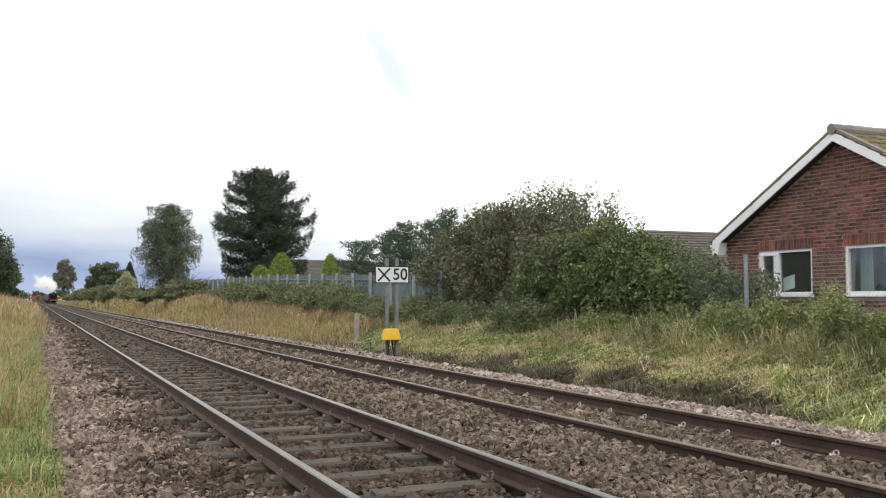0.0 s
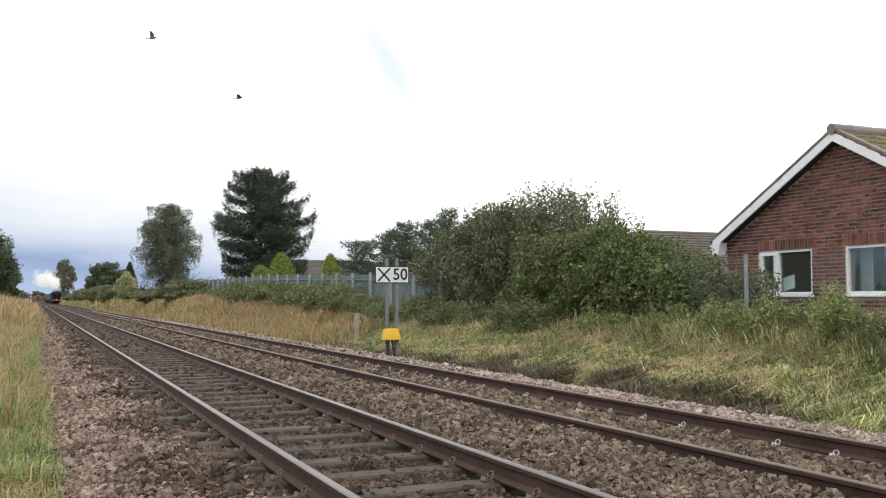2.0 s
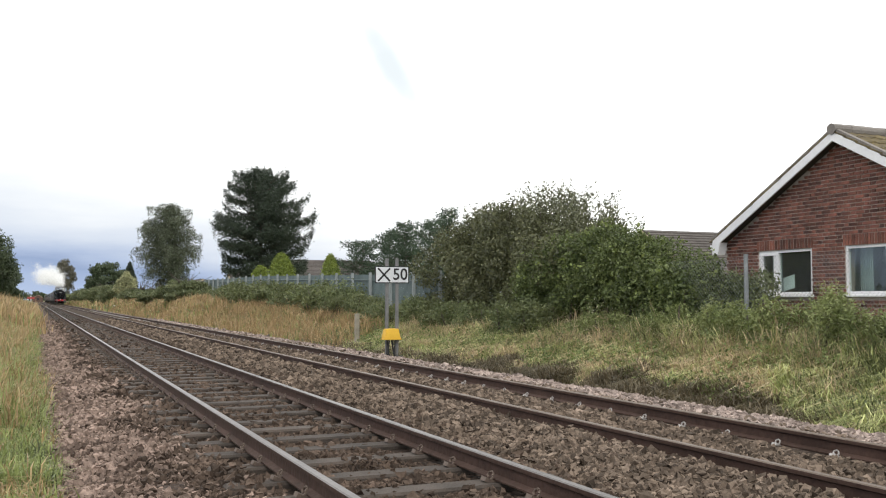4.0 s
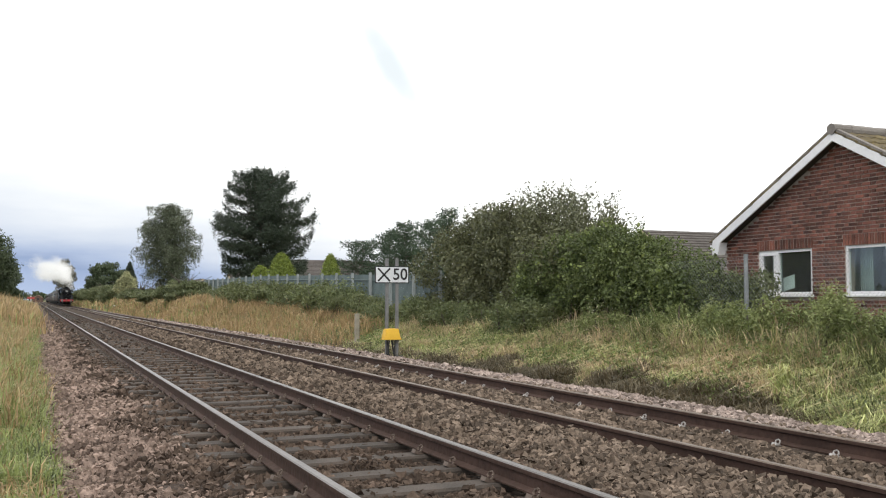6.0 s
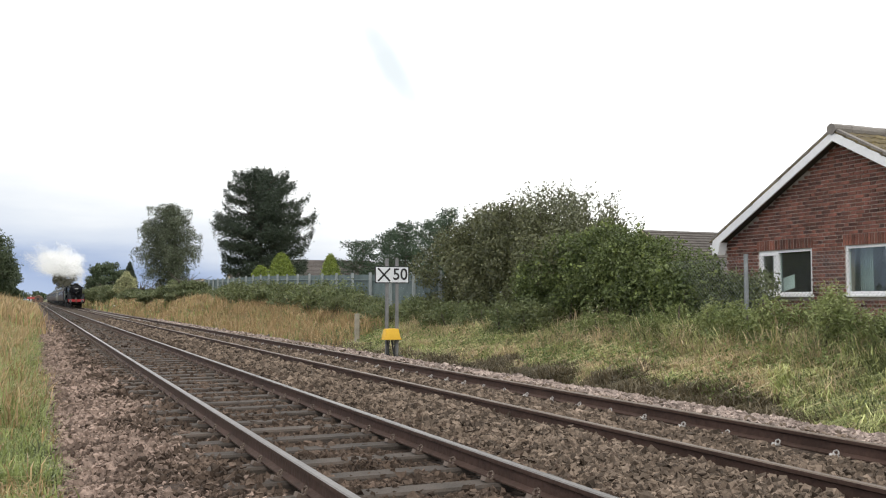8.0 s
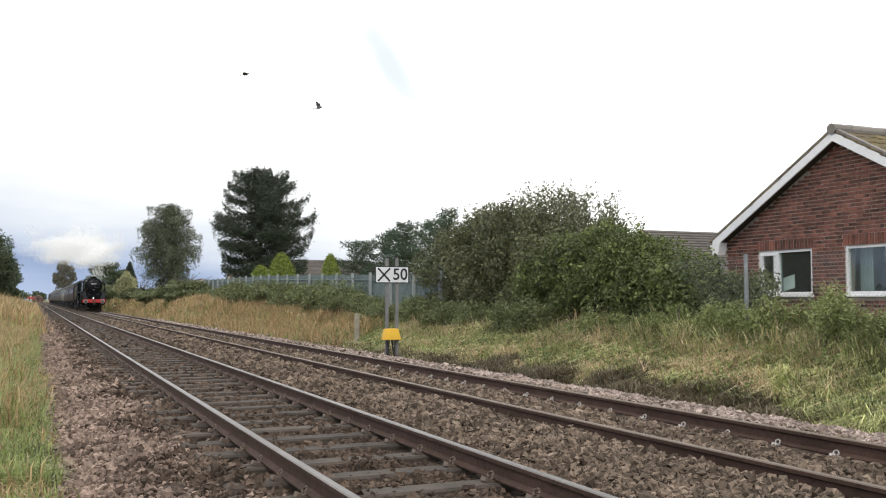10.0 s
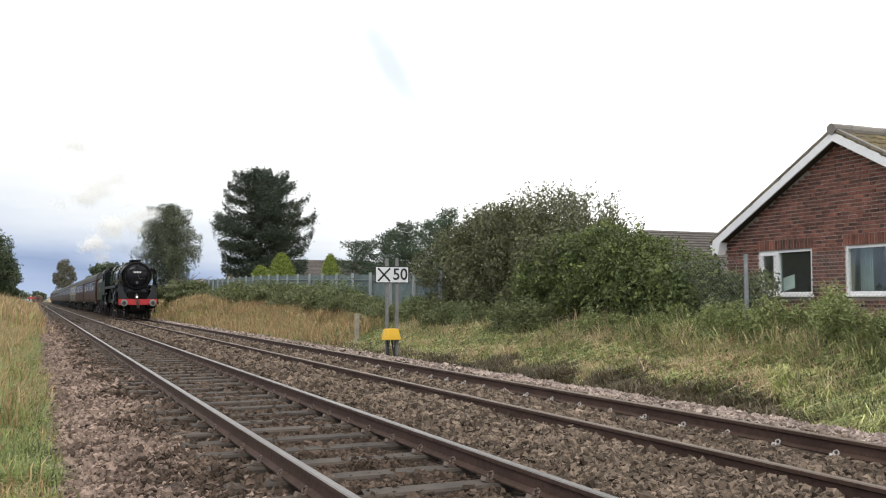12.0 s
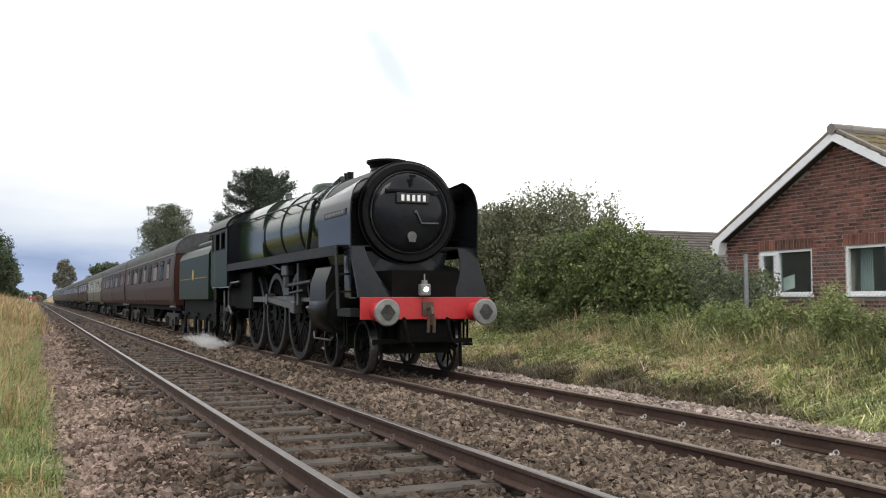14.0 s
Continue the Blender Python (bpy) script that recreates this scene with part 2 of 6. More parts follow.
M["bank_bush"] = leaf("grey_green_bank_bush", (0.085, 0.105, 0.045), (0.18, 0.20, 0.095), 1.6, 0.35)
M["pale"] = leaf("pale_cream_foliage", (0.26, 0.27, 0.14), (0.42, 0.42, 0.24), 0.6)

# ---- mesh helpers ----


def thing(name, label, category, at=(0, 0, 0), group="", kind=""):
    e = new(name)
    e.empty_display_size = 0.2
    e.matrix_basis = pose(*at)
    return tagged(e, label, category, group, kind)


def mesh_of(name, verts, faces, mats, smooth=False, index=None):
    me = bpy.data.meshes.new(name)
    me.from_pydata([tuple(v) for v in verts] if not isinstance(verts, np.ndarray) else verts.tolist(), [], faces if not isinstance(faces, np.ndarray) else faces.tolist())
    for m in (mats if isinstance(mats, (list, tuple)) else [mats]):
        me.materials.append(m)
    if index is not None:
        me.polygons.foreach_set("material_index", np.asarray(index, dtype=np.int32))
    if smooth:
        me.polygons.foreach_set("use_smooth", np.ones(len(me.polygons), dtype=bool))
    me.update()
    return me


def part(name, bm, mat, parent=None, label="", smooth=False, at=None):
    """Link a bmesh as one mesh object under a thing or a part."""
    me = bpy.data.meshes.new(name)
    bmesh.ops.recalc_face_normals(bm, faces=bm.faces[:])
    if smooth:
        for f in bm.faces:
            f.smooth = True
        for e in bm.edges:
            if len(e.link_faces) == 2 and e.calc_face_angle() > 0.7:
                e.smooth = False
    bm.to_mesh(me)
    bm.free()
    for m in (mat if isinstance(mat, (list, tuple)) else [mat]):
        me.materials.append(m)
    ob = new(name, me)
    if at is not None:
        ob.matrix_basis = pose(*at)
    if parent:
        ob.parent = parent
    if label:
        ob["label"] = label
    return ob


def box(bm, x0, x1, y0, y1, z0, z1, bevel=0.0, m=None, mi=0):
    r = bmesh.ops.create_cube(bm, size=1.0)
    vs = r["verts"]
    for v in vs:
        v.co = Vector(((x0 + x1) / 2 + v.co.x * (x1 - x0), (y0 + y1) / 2 + v.co.y * (y1 - y0), (z0 + z1) / 2 + v.co.z * (z1 - z0)))
    fs = list({f for v in vs for f in v.link_faces})
    for f in fs:
        f.material_index = mi
    if bevel:
        es = list({e for v in vs for e in v.link_edges})
        q = bmesh.ops.bevel(bm, geom=es, offset=bevel, segments=1, profile=0.5, affect="EDGES")
        vs = list({v for f in q["faces"] for v in f.verts} | {v for v in vs if v.is_valid})
    if m is not None:
        bmesh.ops.transform(bm, matrix=m, verts=vs)
    return vs


def tube(bm, a, b, r0, r1=None, seg=12, caps=True, mi=0):
    a, b = Vector(a), Vector(b)
    d = b - a
    m = Matrix.Translation((a + b) / 2) @ d.to_track_quat("Z", "Y").to_matrix().to_4x4()
    r = bmesh.ops.create_cone(bm, cap_ends=caps, cap_tris=False, segments=seg, radius1=r0, radius2=r0 if r1 is None else r1, depth=d.length, matrix=m)
    for f in {f for v in r["verts"] for f in v.link_faces}:
        f.material_index = mi
    return r["verts"]


def sweep(bm, profile, path_axis, a, b, mi=0):
    """A closed outline of 2D points pushed from a to b along x or y."""
    def P(q, s):
        return (s, q[0], q[1]) if path_axis == "x" else (q[0], s, q[1])
    A = [bm.verts.new(P(q, a)) for q in profile]
    B = [bm.verts.new(P(q, b)) for q in profile]
    n = len(profile)
    for i in range(n):
        bm.faces.new((A[i], A[(i + 1) % n], B[(i + 1) % n], B[i])).material_index = mi
    bm.faces.new(A).material_index = mi
    bm.faces.new(B[::-1]).material_index = mi
    return A + B


def lathe(bm, stations, centre, seg=32, axis="y", mi=0, arc=(0, 360)):
    """Rings of (position, radius) along an axis through centre."""
    cx, cz = centre
    rings = []
    for s, r in stations:
        ring = []
        for i in range(seg):
            a = 2 * math.pi * i / seg
            p = (cx + r * math.cos(a), s, cz + r * math.sin(a)) if axis == "y" else (cx + r * math.cos(a), cz + r * math.sin(a), s) if axis == "z" else (s, cx + r * math.cos(a), cz + r * math.sin(a))
            ring.append(bm.verts.new(p))
        rings.append(ring)
    for A, B in zip(rings, rings[1:]):
        for i in range(seg):
            bm.faces.new((A[i], A[(i + 1) % seg], B[(i + 1) % seg], B[i])).material_index = mi
    bm.faces.new(rings[0]).material_index = mi
    bm.faces.new(rings[-1][::-1]).material_index = mi


def fresh():
    return bmesh.new()
# ---- ground, one sheet to the horizon ----
TRACK_NEAR, TRACK_FAR = 1.914, 5.263   # x of the left rail of each track
GAUGE = 1.505
LOW = -0.19                            # sleeper and ballast level


def ground_z(x, y):
    """Height of the turf: flat cess, a bank on each side, gardens behind the fence."""
    far = min(max((y - 20) / 60.0, 0.0), 1.0)
    top_r = 0.38 + 0.75 * far
    if x < -0.1:
        s = min((-0.1 - x) / 2.6, 1.0)
        z = -0.33 + (0.62 + 0.25 * far) * s * s * (3 - 2 * s)
    elif x > 9.0:
        s = min((x - 9.0) / 3.0, 1.0)
        z = -0.42 + (top_r + 0.42) * s * s * (3 - 2 * s)
    else:
        z = -0.36 - 0.06 * max(x, 0) / 9.0
    bumpy = 1.0 if (x < -0.2 or x > 9.2) else 0.15
    z += bumpy * (0.15 * noise.noise((x * 0.8, y * 0.6, 3.1)) + 0.13 * noise.noise((x * 2.1, y * 1.7, 8.0)))
    return z


def build_ground():
    xs = [-3000, -900, -300, -100, -40, -20, -12, -8, -6, -5, -4, -3.4] + [-3 + 0.25 * i for i in range(12)] + [0.0, 0.3, 0.8, 2, 4, 6, 8, 8.6] + [8.9 + 0.25 * i for i in range(18)] + [13.6, 14.2, 15, 17, 20, 24, 30, 40, 60, 100, 300, 900, 3000]
    ys = [-3000, -600, -100, -30, -10, -4] + [0.5 * i for i in range(0, 80)] + [40 + 1.5 * i for i in range(40)] + [100 + 8 * i for i in range(40)] + [430, 500, 700, 1000, 1600, 3000, 4500]
    verts = [(x, y, ground_z(x, y)) for y in ys for x in xs]
    w = len(xs)
    faces = [(j * w + i, j * w + i + 1, (j + 1) * w + i + 1, (j + 1) * w + i) for j in range(len(ys) - 1) for i in range(w - 1)]
    g = new("ground", mesh_of("ground", verts, faces, M["soil"], smooth=True))
    tagged(g, "rough green and straw-coloured turf beside the railway", "ground", kind="structure")


build_ground()


def build_ballast_bed():
    prof = [(0.05, -0.36), (0.5, -0.28), (1.0, -0.235), (4.0, -0.225), (4.5, -0.18), (5.0, -0.14), (5.16, -0.135), (5.35, -0.165), (6.0, -0.165), (6.65, -0.17), (6.95, -0.16), (7.7, -0.18), (8.2, -0.20), (8.7, -0.31), (9.25, -0.44), (9.25, -0.7), (0.05, -0.7)]
    bm = fresh()
    ys = [-84 + 8.0 * i for i in range(10)] + [1.0 * i for i in range(-4, 60)] + [60 + 10 * i for i in range(60)]
    rings = []
    for y in ys:
        rings.append([bm.verts.new((x + 0.06 * noise.noise((x, y * 0.9, 1.0)), y, z + (0.02 * noise.noise((x * 3, y * 2.2, 5.0)) if z > -0.5 else 0))) for x, z in prof])
    n = len(prof)
    for A, B in zip(rings, rings[1:]):
        for i in range(n):
            bm.faces.new((A[i], A[(i + 1) % n], B[(i + 1) % n], B[i]))
    bm.faces.new(rings[0]), bm.faces.new(rings[-1][::-1])
    ob = part("ballast_bed", bm, M["ballast"])
    tagged(ob, "brown granite ballast bed under two railway tracks", "ballast", kind="structure")


build_ballast_bed()

RAIL = [(-0.07, -0.159), (0.07, -0.159), (0.07, -0.147), (0.012, -0.128), (0.009, -0.05), (0.034, -0.038), (0.035, -0.008), (0.026, 0.0), (-0.026, 0.0), (-0.035, -0.008), (-0.034, -0.038), (-0.009, -0.05), (-0.012, -0.128), (-0.07, -0.147)]


def build_track(name, x_left, pitch, phase, clip_mat, head, label, buried):
    track = thing(name, label, "railway track", kind="structure")
    for x in (x_left, x_left + GAUGE):
        bm = fresh()
        sweep(bm, [(x + a, b) for a, b in RAIL], "y", -80.0, 640.0)
        bm.faces.ensure_lookup_table()
        for f in bm.faces:
            c = f.calc_center_median()
            f.material_index = 1 if c.z > -0.009 else 0
        part("rail", bm, [M["rail_side"], head], track)
    # one sleeper and one spring clip, shared
    bm = fresh()
    L0, L1 = x_left - 0.53, x_left + GAUGE + 0.53
    box(bm, L0, L1, -0.128, 0.128, -0.38, -0.172 - buried, bevel=0.02)
    me = bpy.data.meshes.new("sleeper")
    bmesh.ops.recalc_face_normals(bm, faces=bm.faces[:])
    bm.to_mesh(me), bm.free()
    me.materials.append(M["sleeper"])
    bm = fresh()
    ring = [(-0.045, 0.0), (-0.05, 0.035), (-0.03, 0.062), (0.0, 0.07), (0.03, 0.06), (0.045, 0.035), (0.03, 0.012)]
    for (a, b), (c, d) in zip(ring, ring[1:]):
        tube(bm, (0.0, a, b), (0.0 + 0.01, c, d), 0.011, seg=5)
    box(bm, -0.05, 0.045, -0.05, 0.05, -0.035, 0.004)
    cme = bpy.data.meshes.new("rail_clip")
    bmesh.ops.recalc_face_normals(bm, faces=bm.faces[:])
    bm.to_mesh(cme), bm.free()
    cme.materials.append(clip_mat)
    for k in range(-8, 76):
        y = phase + pitch * k
        s = new("sleeper", me)
        s.parent = track
        s.location = (0, y, 0.008 * noise.noise((k * 1.7, x_left, 0)))
        for x in (x_left, x_left + GAUGE):
            for side in ((-1, 1) if y < 22 and not buried else (-1,)):
                if not buried or x > x_left:
                    c = new("rail_clip", cme)
                    c.parent = s
                    c.location = (x + side * (0.09 if buried else 0.105), 0.0, -0.15)
                    c.scale = (0.66, 0.66, 0.66) if buried else (0.9, 0.9, 0.9)
                    c.rotation_euler = (0, radians(side * -25), 0 if side < 0 else math.pi)
    # the rest of the sleepers, far off
    bm = fresh()
    for k in [*range(-110, -8), *range(76, 430)]:
        y = phase + pitch * k
        box(bm, L0, L1, y - 0.128, y + 0.128, -0.36, -0.172 - buried)
        if 0 < y < 130:
            for x in ((x_left + GAUGE,) if buried else (x_left, x_left + GAUGE)):
                box(bm, x - 0.15, x - 0.075, y - 0.04, y + 0.04, -0.17, -0.10, mi=1)
    rest = part("distant_sleepers", bm, [M["sleeper"], clip_mat], track)
    rest["kind"] = "stuff"
    return track


build_track("track_near", TRACK_NEAR, 0.744, 6.03, M["clip_rust"], M["rail_top"], "railway track with polished rails on stained concrete sleepers", 0.0)
build_track("track_far", TRACK_FAR, 0.732, 6.524, M["clip_white"], M["rail_top_dull"], "railway track with brown rails and pale clips in ballast", 0.03)
# ---- bungalow with its gable to the line ----
HX, HY, HALF = 14.5, 13.84, 3.40       # gable plane, ridge line, half width
EAVE, APEX, BASE = 2.53, 4.37, 0.25
SLOPE = (APEX - EAVE) / HALF
OPENINGS = [(14.66, 16.20, 1.35, 2.2925), (12.15, 13.80, 1.35, 2.2925)]


def glass():
    m = bpy.data.materials.new("window_glass")
    m.use_nodes = True
    nt = m.node_tree
    nt.nodes.clear()
    N, Lk = nt.nodes.new, nt.links.new
    t, g, mx, o = N("ShaderNodeBsdfTransparent"), N("ShaderNodeBsdfGlossy"), N("ShaderNodeMixShader"), N("ShaderNodeOutputMaterial")
    t.inputs["Color"].default_value = (0.86, 0.92, 0.90, 1)
    g.inputs["Roughness"].default_value = 0.03
    mx.inputs[0].default_value = 0.09
    Lk(t.outputs[0], mx.inputs[1]), Lk(g.outputs[0], mx.inputs[2]), Lk(mx.outputs[0], o.inputs[0])
    return m


M["glass"] = glass()


def quad_prism(bm, ys_zs, x0, x1, mi=0):
    sweep(bm, ys_zs, "x", x0, x1, mi)


def build_house():
    house = thing("bungalow", "red brick bungalow with white bargeboards and a lichened tiled roof", "house", (0, 0, 0))
    y0, y1 = HY - HALF, HY + HALF
    # wall core of mortar with the window openings through it
    bm = fresh()
    cuts = sorted(OPENINGS)
    x0, x1 = HX + 0.012, HX + 0.26
    edges = [y0] + [v for o in cuts for v in o[:2]] + [y1]
    for i in range(0, len(edges), 2):
        box(bm, x0, x1, edges[i], edges[i + 1], BASE - 0.4, EAVE)
    for a, b, lo, hi in cuts:
        box(bm, x0, x1, a, b, BASE - 0.4, lo)
        box(bm, x0, x1, a, b, hi, EAVE)
    quad_prism(bm, [(y0, EAVE), (y1, EAVE), (HY, APEX)], x0, x1)
    for y in (y0, y1 - 0.25):
        box(bm, HX + 0.262, HX + 8, y, y + 0.25, BASE - 0.4, EAVE)
    box(bm, HX + 7.75, HX + 7.998, y0 + 0.252, y1 - 0.252, BASE - 0.4, EAVE)
    wall = part("wall", bm, M["mortar"], house, "red brick gable wall in pale mortar")
    # room behind the windows
    bm = fresh()
    box(bm, HX + 0.3, HX + 3.2, y0 + 0.28, y1 - 0.28, BASE, BASE + 0.05)
    box(bm, HX + 3.2, HX + 3.3, y0 + 0.28, y1 - 0.28, BASE, EAVE)
    box(bm, HX + 0.3, HX + 3.2, y0 + 0.28, y1 - 0.28, EAVE - 0.03, EAVE + 0.02)
    box(bm, HX + 0.3, HX + 3.2, 14.15, 14.25, BASE + 0.06, EAVE - 0.04)
    part("room", bm, M["room_dark"], house)
    # bargeboards, boxed eave ends and soffit
    for s in (-1, 1):
        bm = fresh()
        ye, yo = HY + s * (HALF + 0.20), HY
        ze = APEX + 0.0 - SLOPE * (HALF + 0.20)
        quad_prism(bm, [(yo, APEX - 0.02), (ye, ze - 0.02), (ye, ze + 0.17), (yo, APEX + 0.17)], HX - 0.22, HX - 0.19)
        quad_prism(bm, [(HY + s * (HALF + 0.21), ze - 0.16), (HY + s * (HALF + 0.02), ze - 0.16), (HY + s * (HALF - 0.06), ze + 0.12), (HY + s * (HALF + 0.21), ze + 0.13)], HX - 0.225, HX - 0.02)
        part("bargeboard", bm, M["white_pvc"], house, "white painted bargeboard with boxed end")
        bm = fresh()
        quad_prism(bm, [(yo, APEX + 0.01), (ye, ze + 0.01), (ye, ze + 0.03), (yo, APEX + 0.03)], HX - 0.188, HX - 0.002)
        part("soffit", bm, M["soffit_wood"], house, "timber soffit coloured dark for the shadow under the bargeboard")
        # cement verge under the tile ends
        bm = fresh()
        quad_prism(bm, [(yo, APEX + 0.173), (ye, ze + 0.173), (ye, ze + 0.255), (yo, APEX + 0.255)], HX - 0.212, HX - 0.10)
        part("verge", bm, M["verge"], house, "grey cement verge")
        # gutter
        bm = fresh()
        tube(bm, (HX - 0.2, HY + s * (HALF + 0.28), ze + 0.02), (HX + 8, HY + s * (HALF + 0.28), ze + 0.02), 0.055, seg=8)
        part("gutter", bm, M["white_pvc"], house)
        # roof deck and tiles
        bm = fresh()
        quad_prism(bm, [(yo, APEX + 0.10), (ye, ze + 0.10), (ye, ze + 0.155), (yo, APEX + 0.155)], HX - 0.18, HX + 8.2)
        deck = part("roof", bm, M["roof_plain"], house)
        rng = random.Random(5 + s)
        run = (HALF + 0.26) / math.cos(math.atan(SLOPE))
        V, Fc = [], []
        courses = 13
        for c in range(courses):
            d0, d1 = run * c / courses, run * (c + 1) / courses + 0.07
            for k in range(26):
                xa = HX - 0.22 + k * 0.33
                xb = xa + 0.325
                j = rng.uniform(-0.008, 0.008)
                base = len(V)
                for d, lift in ((d0, 0.0), (d1, 0.034)):
                    yy, zz = HY + s * d * math.cos(math.atan(SLOPE)), APEX + 0.185 - d * math.sin(math.atan(SLOPE)) + lift + j
                    for xx, w in ((xa, 0.0), (xa + 0.11, 0.028), (xa + 0.2, 0.0), (xb, 0.012)):
                        V += [(xx, yy, zz + w), (xx, yy, zz + w - 0.03)]
                for q in range(3):
                    a = base + 2 * q
                    Fc += [(a, a + 2, a + 10, a + 8), (a + 8, a + 10, a + 11, a + 9), (a + 1, a + 9, a + 11, a + 3)]
                Fc += [(base, base + 8, base + 9, base + 1), (base + 6, base + 7, base + 15, base + 14)]
        t = new("roof_tiles", mesh_of("roof_tiles", V, Fc, M["roof_tile"]))
        t.parent = deck
        tagged(t, "weathered concrete roof tiles with yellow lichen", kind="stuff")
    for k in range(18):
        bm = fresh()
        tube(bm, (HX - 0.245 + k * 0.46, HY, APEX + 0.215), (HX + 0.21 + k * 0.46, HY, APEX + 0.215), 0.11 + 0.004 * (k % 2), seg=12)
        part("ridge_tile", bm, M["verge"], house, "rounded grey ridge tile")
    # windows
    for n, (a, b, lo, hi) in enumerate(OPENINGS):
        win = fresh()
        fx0, fx1 = HX + 0.03, HX + 0.10
        t = 0.055
        box(win, fx0, fx1, a, b, hi - t, hi)
        box(win, fx0, fx1, a, b, lo, lo + t)
        for y in (a, b - t):
            box(win, fx0, fx1, y, y + t, lo + t, hi - t)
        w = part("window", win, M["white_pvc"], house, "white framed window")
        mull = [b - 0.53] if n == 0 else [12.80]
        for y in mull:
            bm = fresh()
            box(bm, fx0 - 0.006, fx1 - 0.002, y - 0.05, y + 0.05, lo + t, hi - t)
            part("mullion", bm, M["white_pvc"], w)
        if n == 0:
            bm = fresh()
            for q in ((b - t - 0.045, b - t), (b - 0.48, b - 0.435)):
                box(bm, fx0 - 0.008, fx0 + 0.04, q[0], q[1], lo + t, hi - t)
            for q in ((lo + t, lo + t + 0.05), (hi - t - 0.05, hi - t)):
                box(bm, fx0 - 0.008, fx0 + 0.04, b - 0.435, b - t - 0.045, *q)
            part("casement", bm, M["white_pvc"], w)
        bm = fresh()
        box(bm, HX + 0.062, HX + 0.068, a + t, b - t, lo + t, hi - t)
        p = part("pane", bm, M["glass"], w)
        p.visible_shadow = False
        bm = fresh()
        box(bm, HX - 0.06, HX + 0.03, a - 0.04, b + 0.04, lo - 0.055, lo - 0.002, bevel=0.008)
        part("sill", bm, M["white_pvc"], w)
        # curtains
        span = [(b - 0.36, b - 0.06)] if n == 0 else [(13.42, 13.74), (12.2, 12.45)]
        for c0, c1 in span:
            bm = fresh()
            k = 14
            for i in range(k):
                ya, yb = c0 + (c1 - c0) * i / k, c0 + (c1 - c0) * (i + 1) / k
                box(bm, HX + 0.32 + 0.02 * (i % 2), HX + 0.345 + 0.02 * (i % 2), ya, yb, lo - 0.2, hi - 0.02)
            part("curtain", bm, M["curtain"], w, "pale grey curtain behind the glass")
    # inner door frame seen through the second window
    bm = fresh()
    box(bm, HX + 0.8, HX + 0.86, 13.95, 14.04, BASE + 0.06, 2.25)
    part("inner_frame", bm, M["white_pvc"], house)
    return house, wall


house, gable_wall = build_house()
bm = fresh()
box(bm, -0.004, 0.004, -0.16, 0.16, -0.15, 0.15)
card = part("card", bm, M["paper"])
card.matrix_basis = pose(HX + 0.22, 15.53, 1.60, 0, 12, 0) @ pose(0, 0, 0, -14)
tagged(card, "white square card leaning inside the window", "card")


def in_gable(y, z, pad=0.0):
    return z < APEX + 0.03 - SLOPE * abs(y - HY) - pad


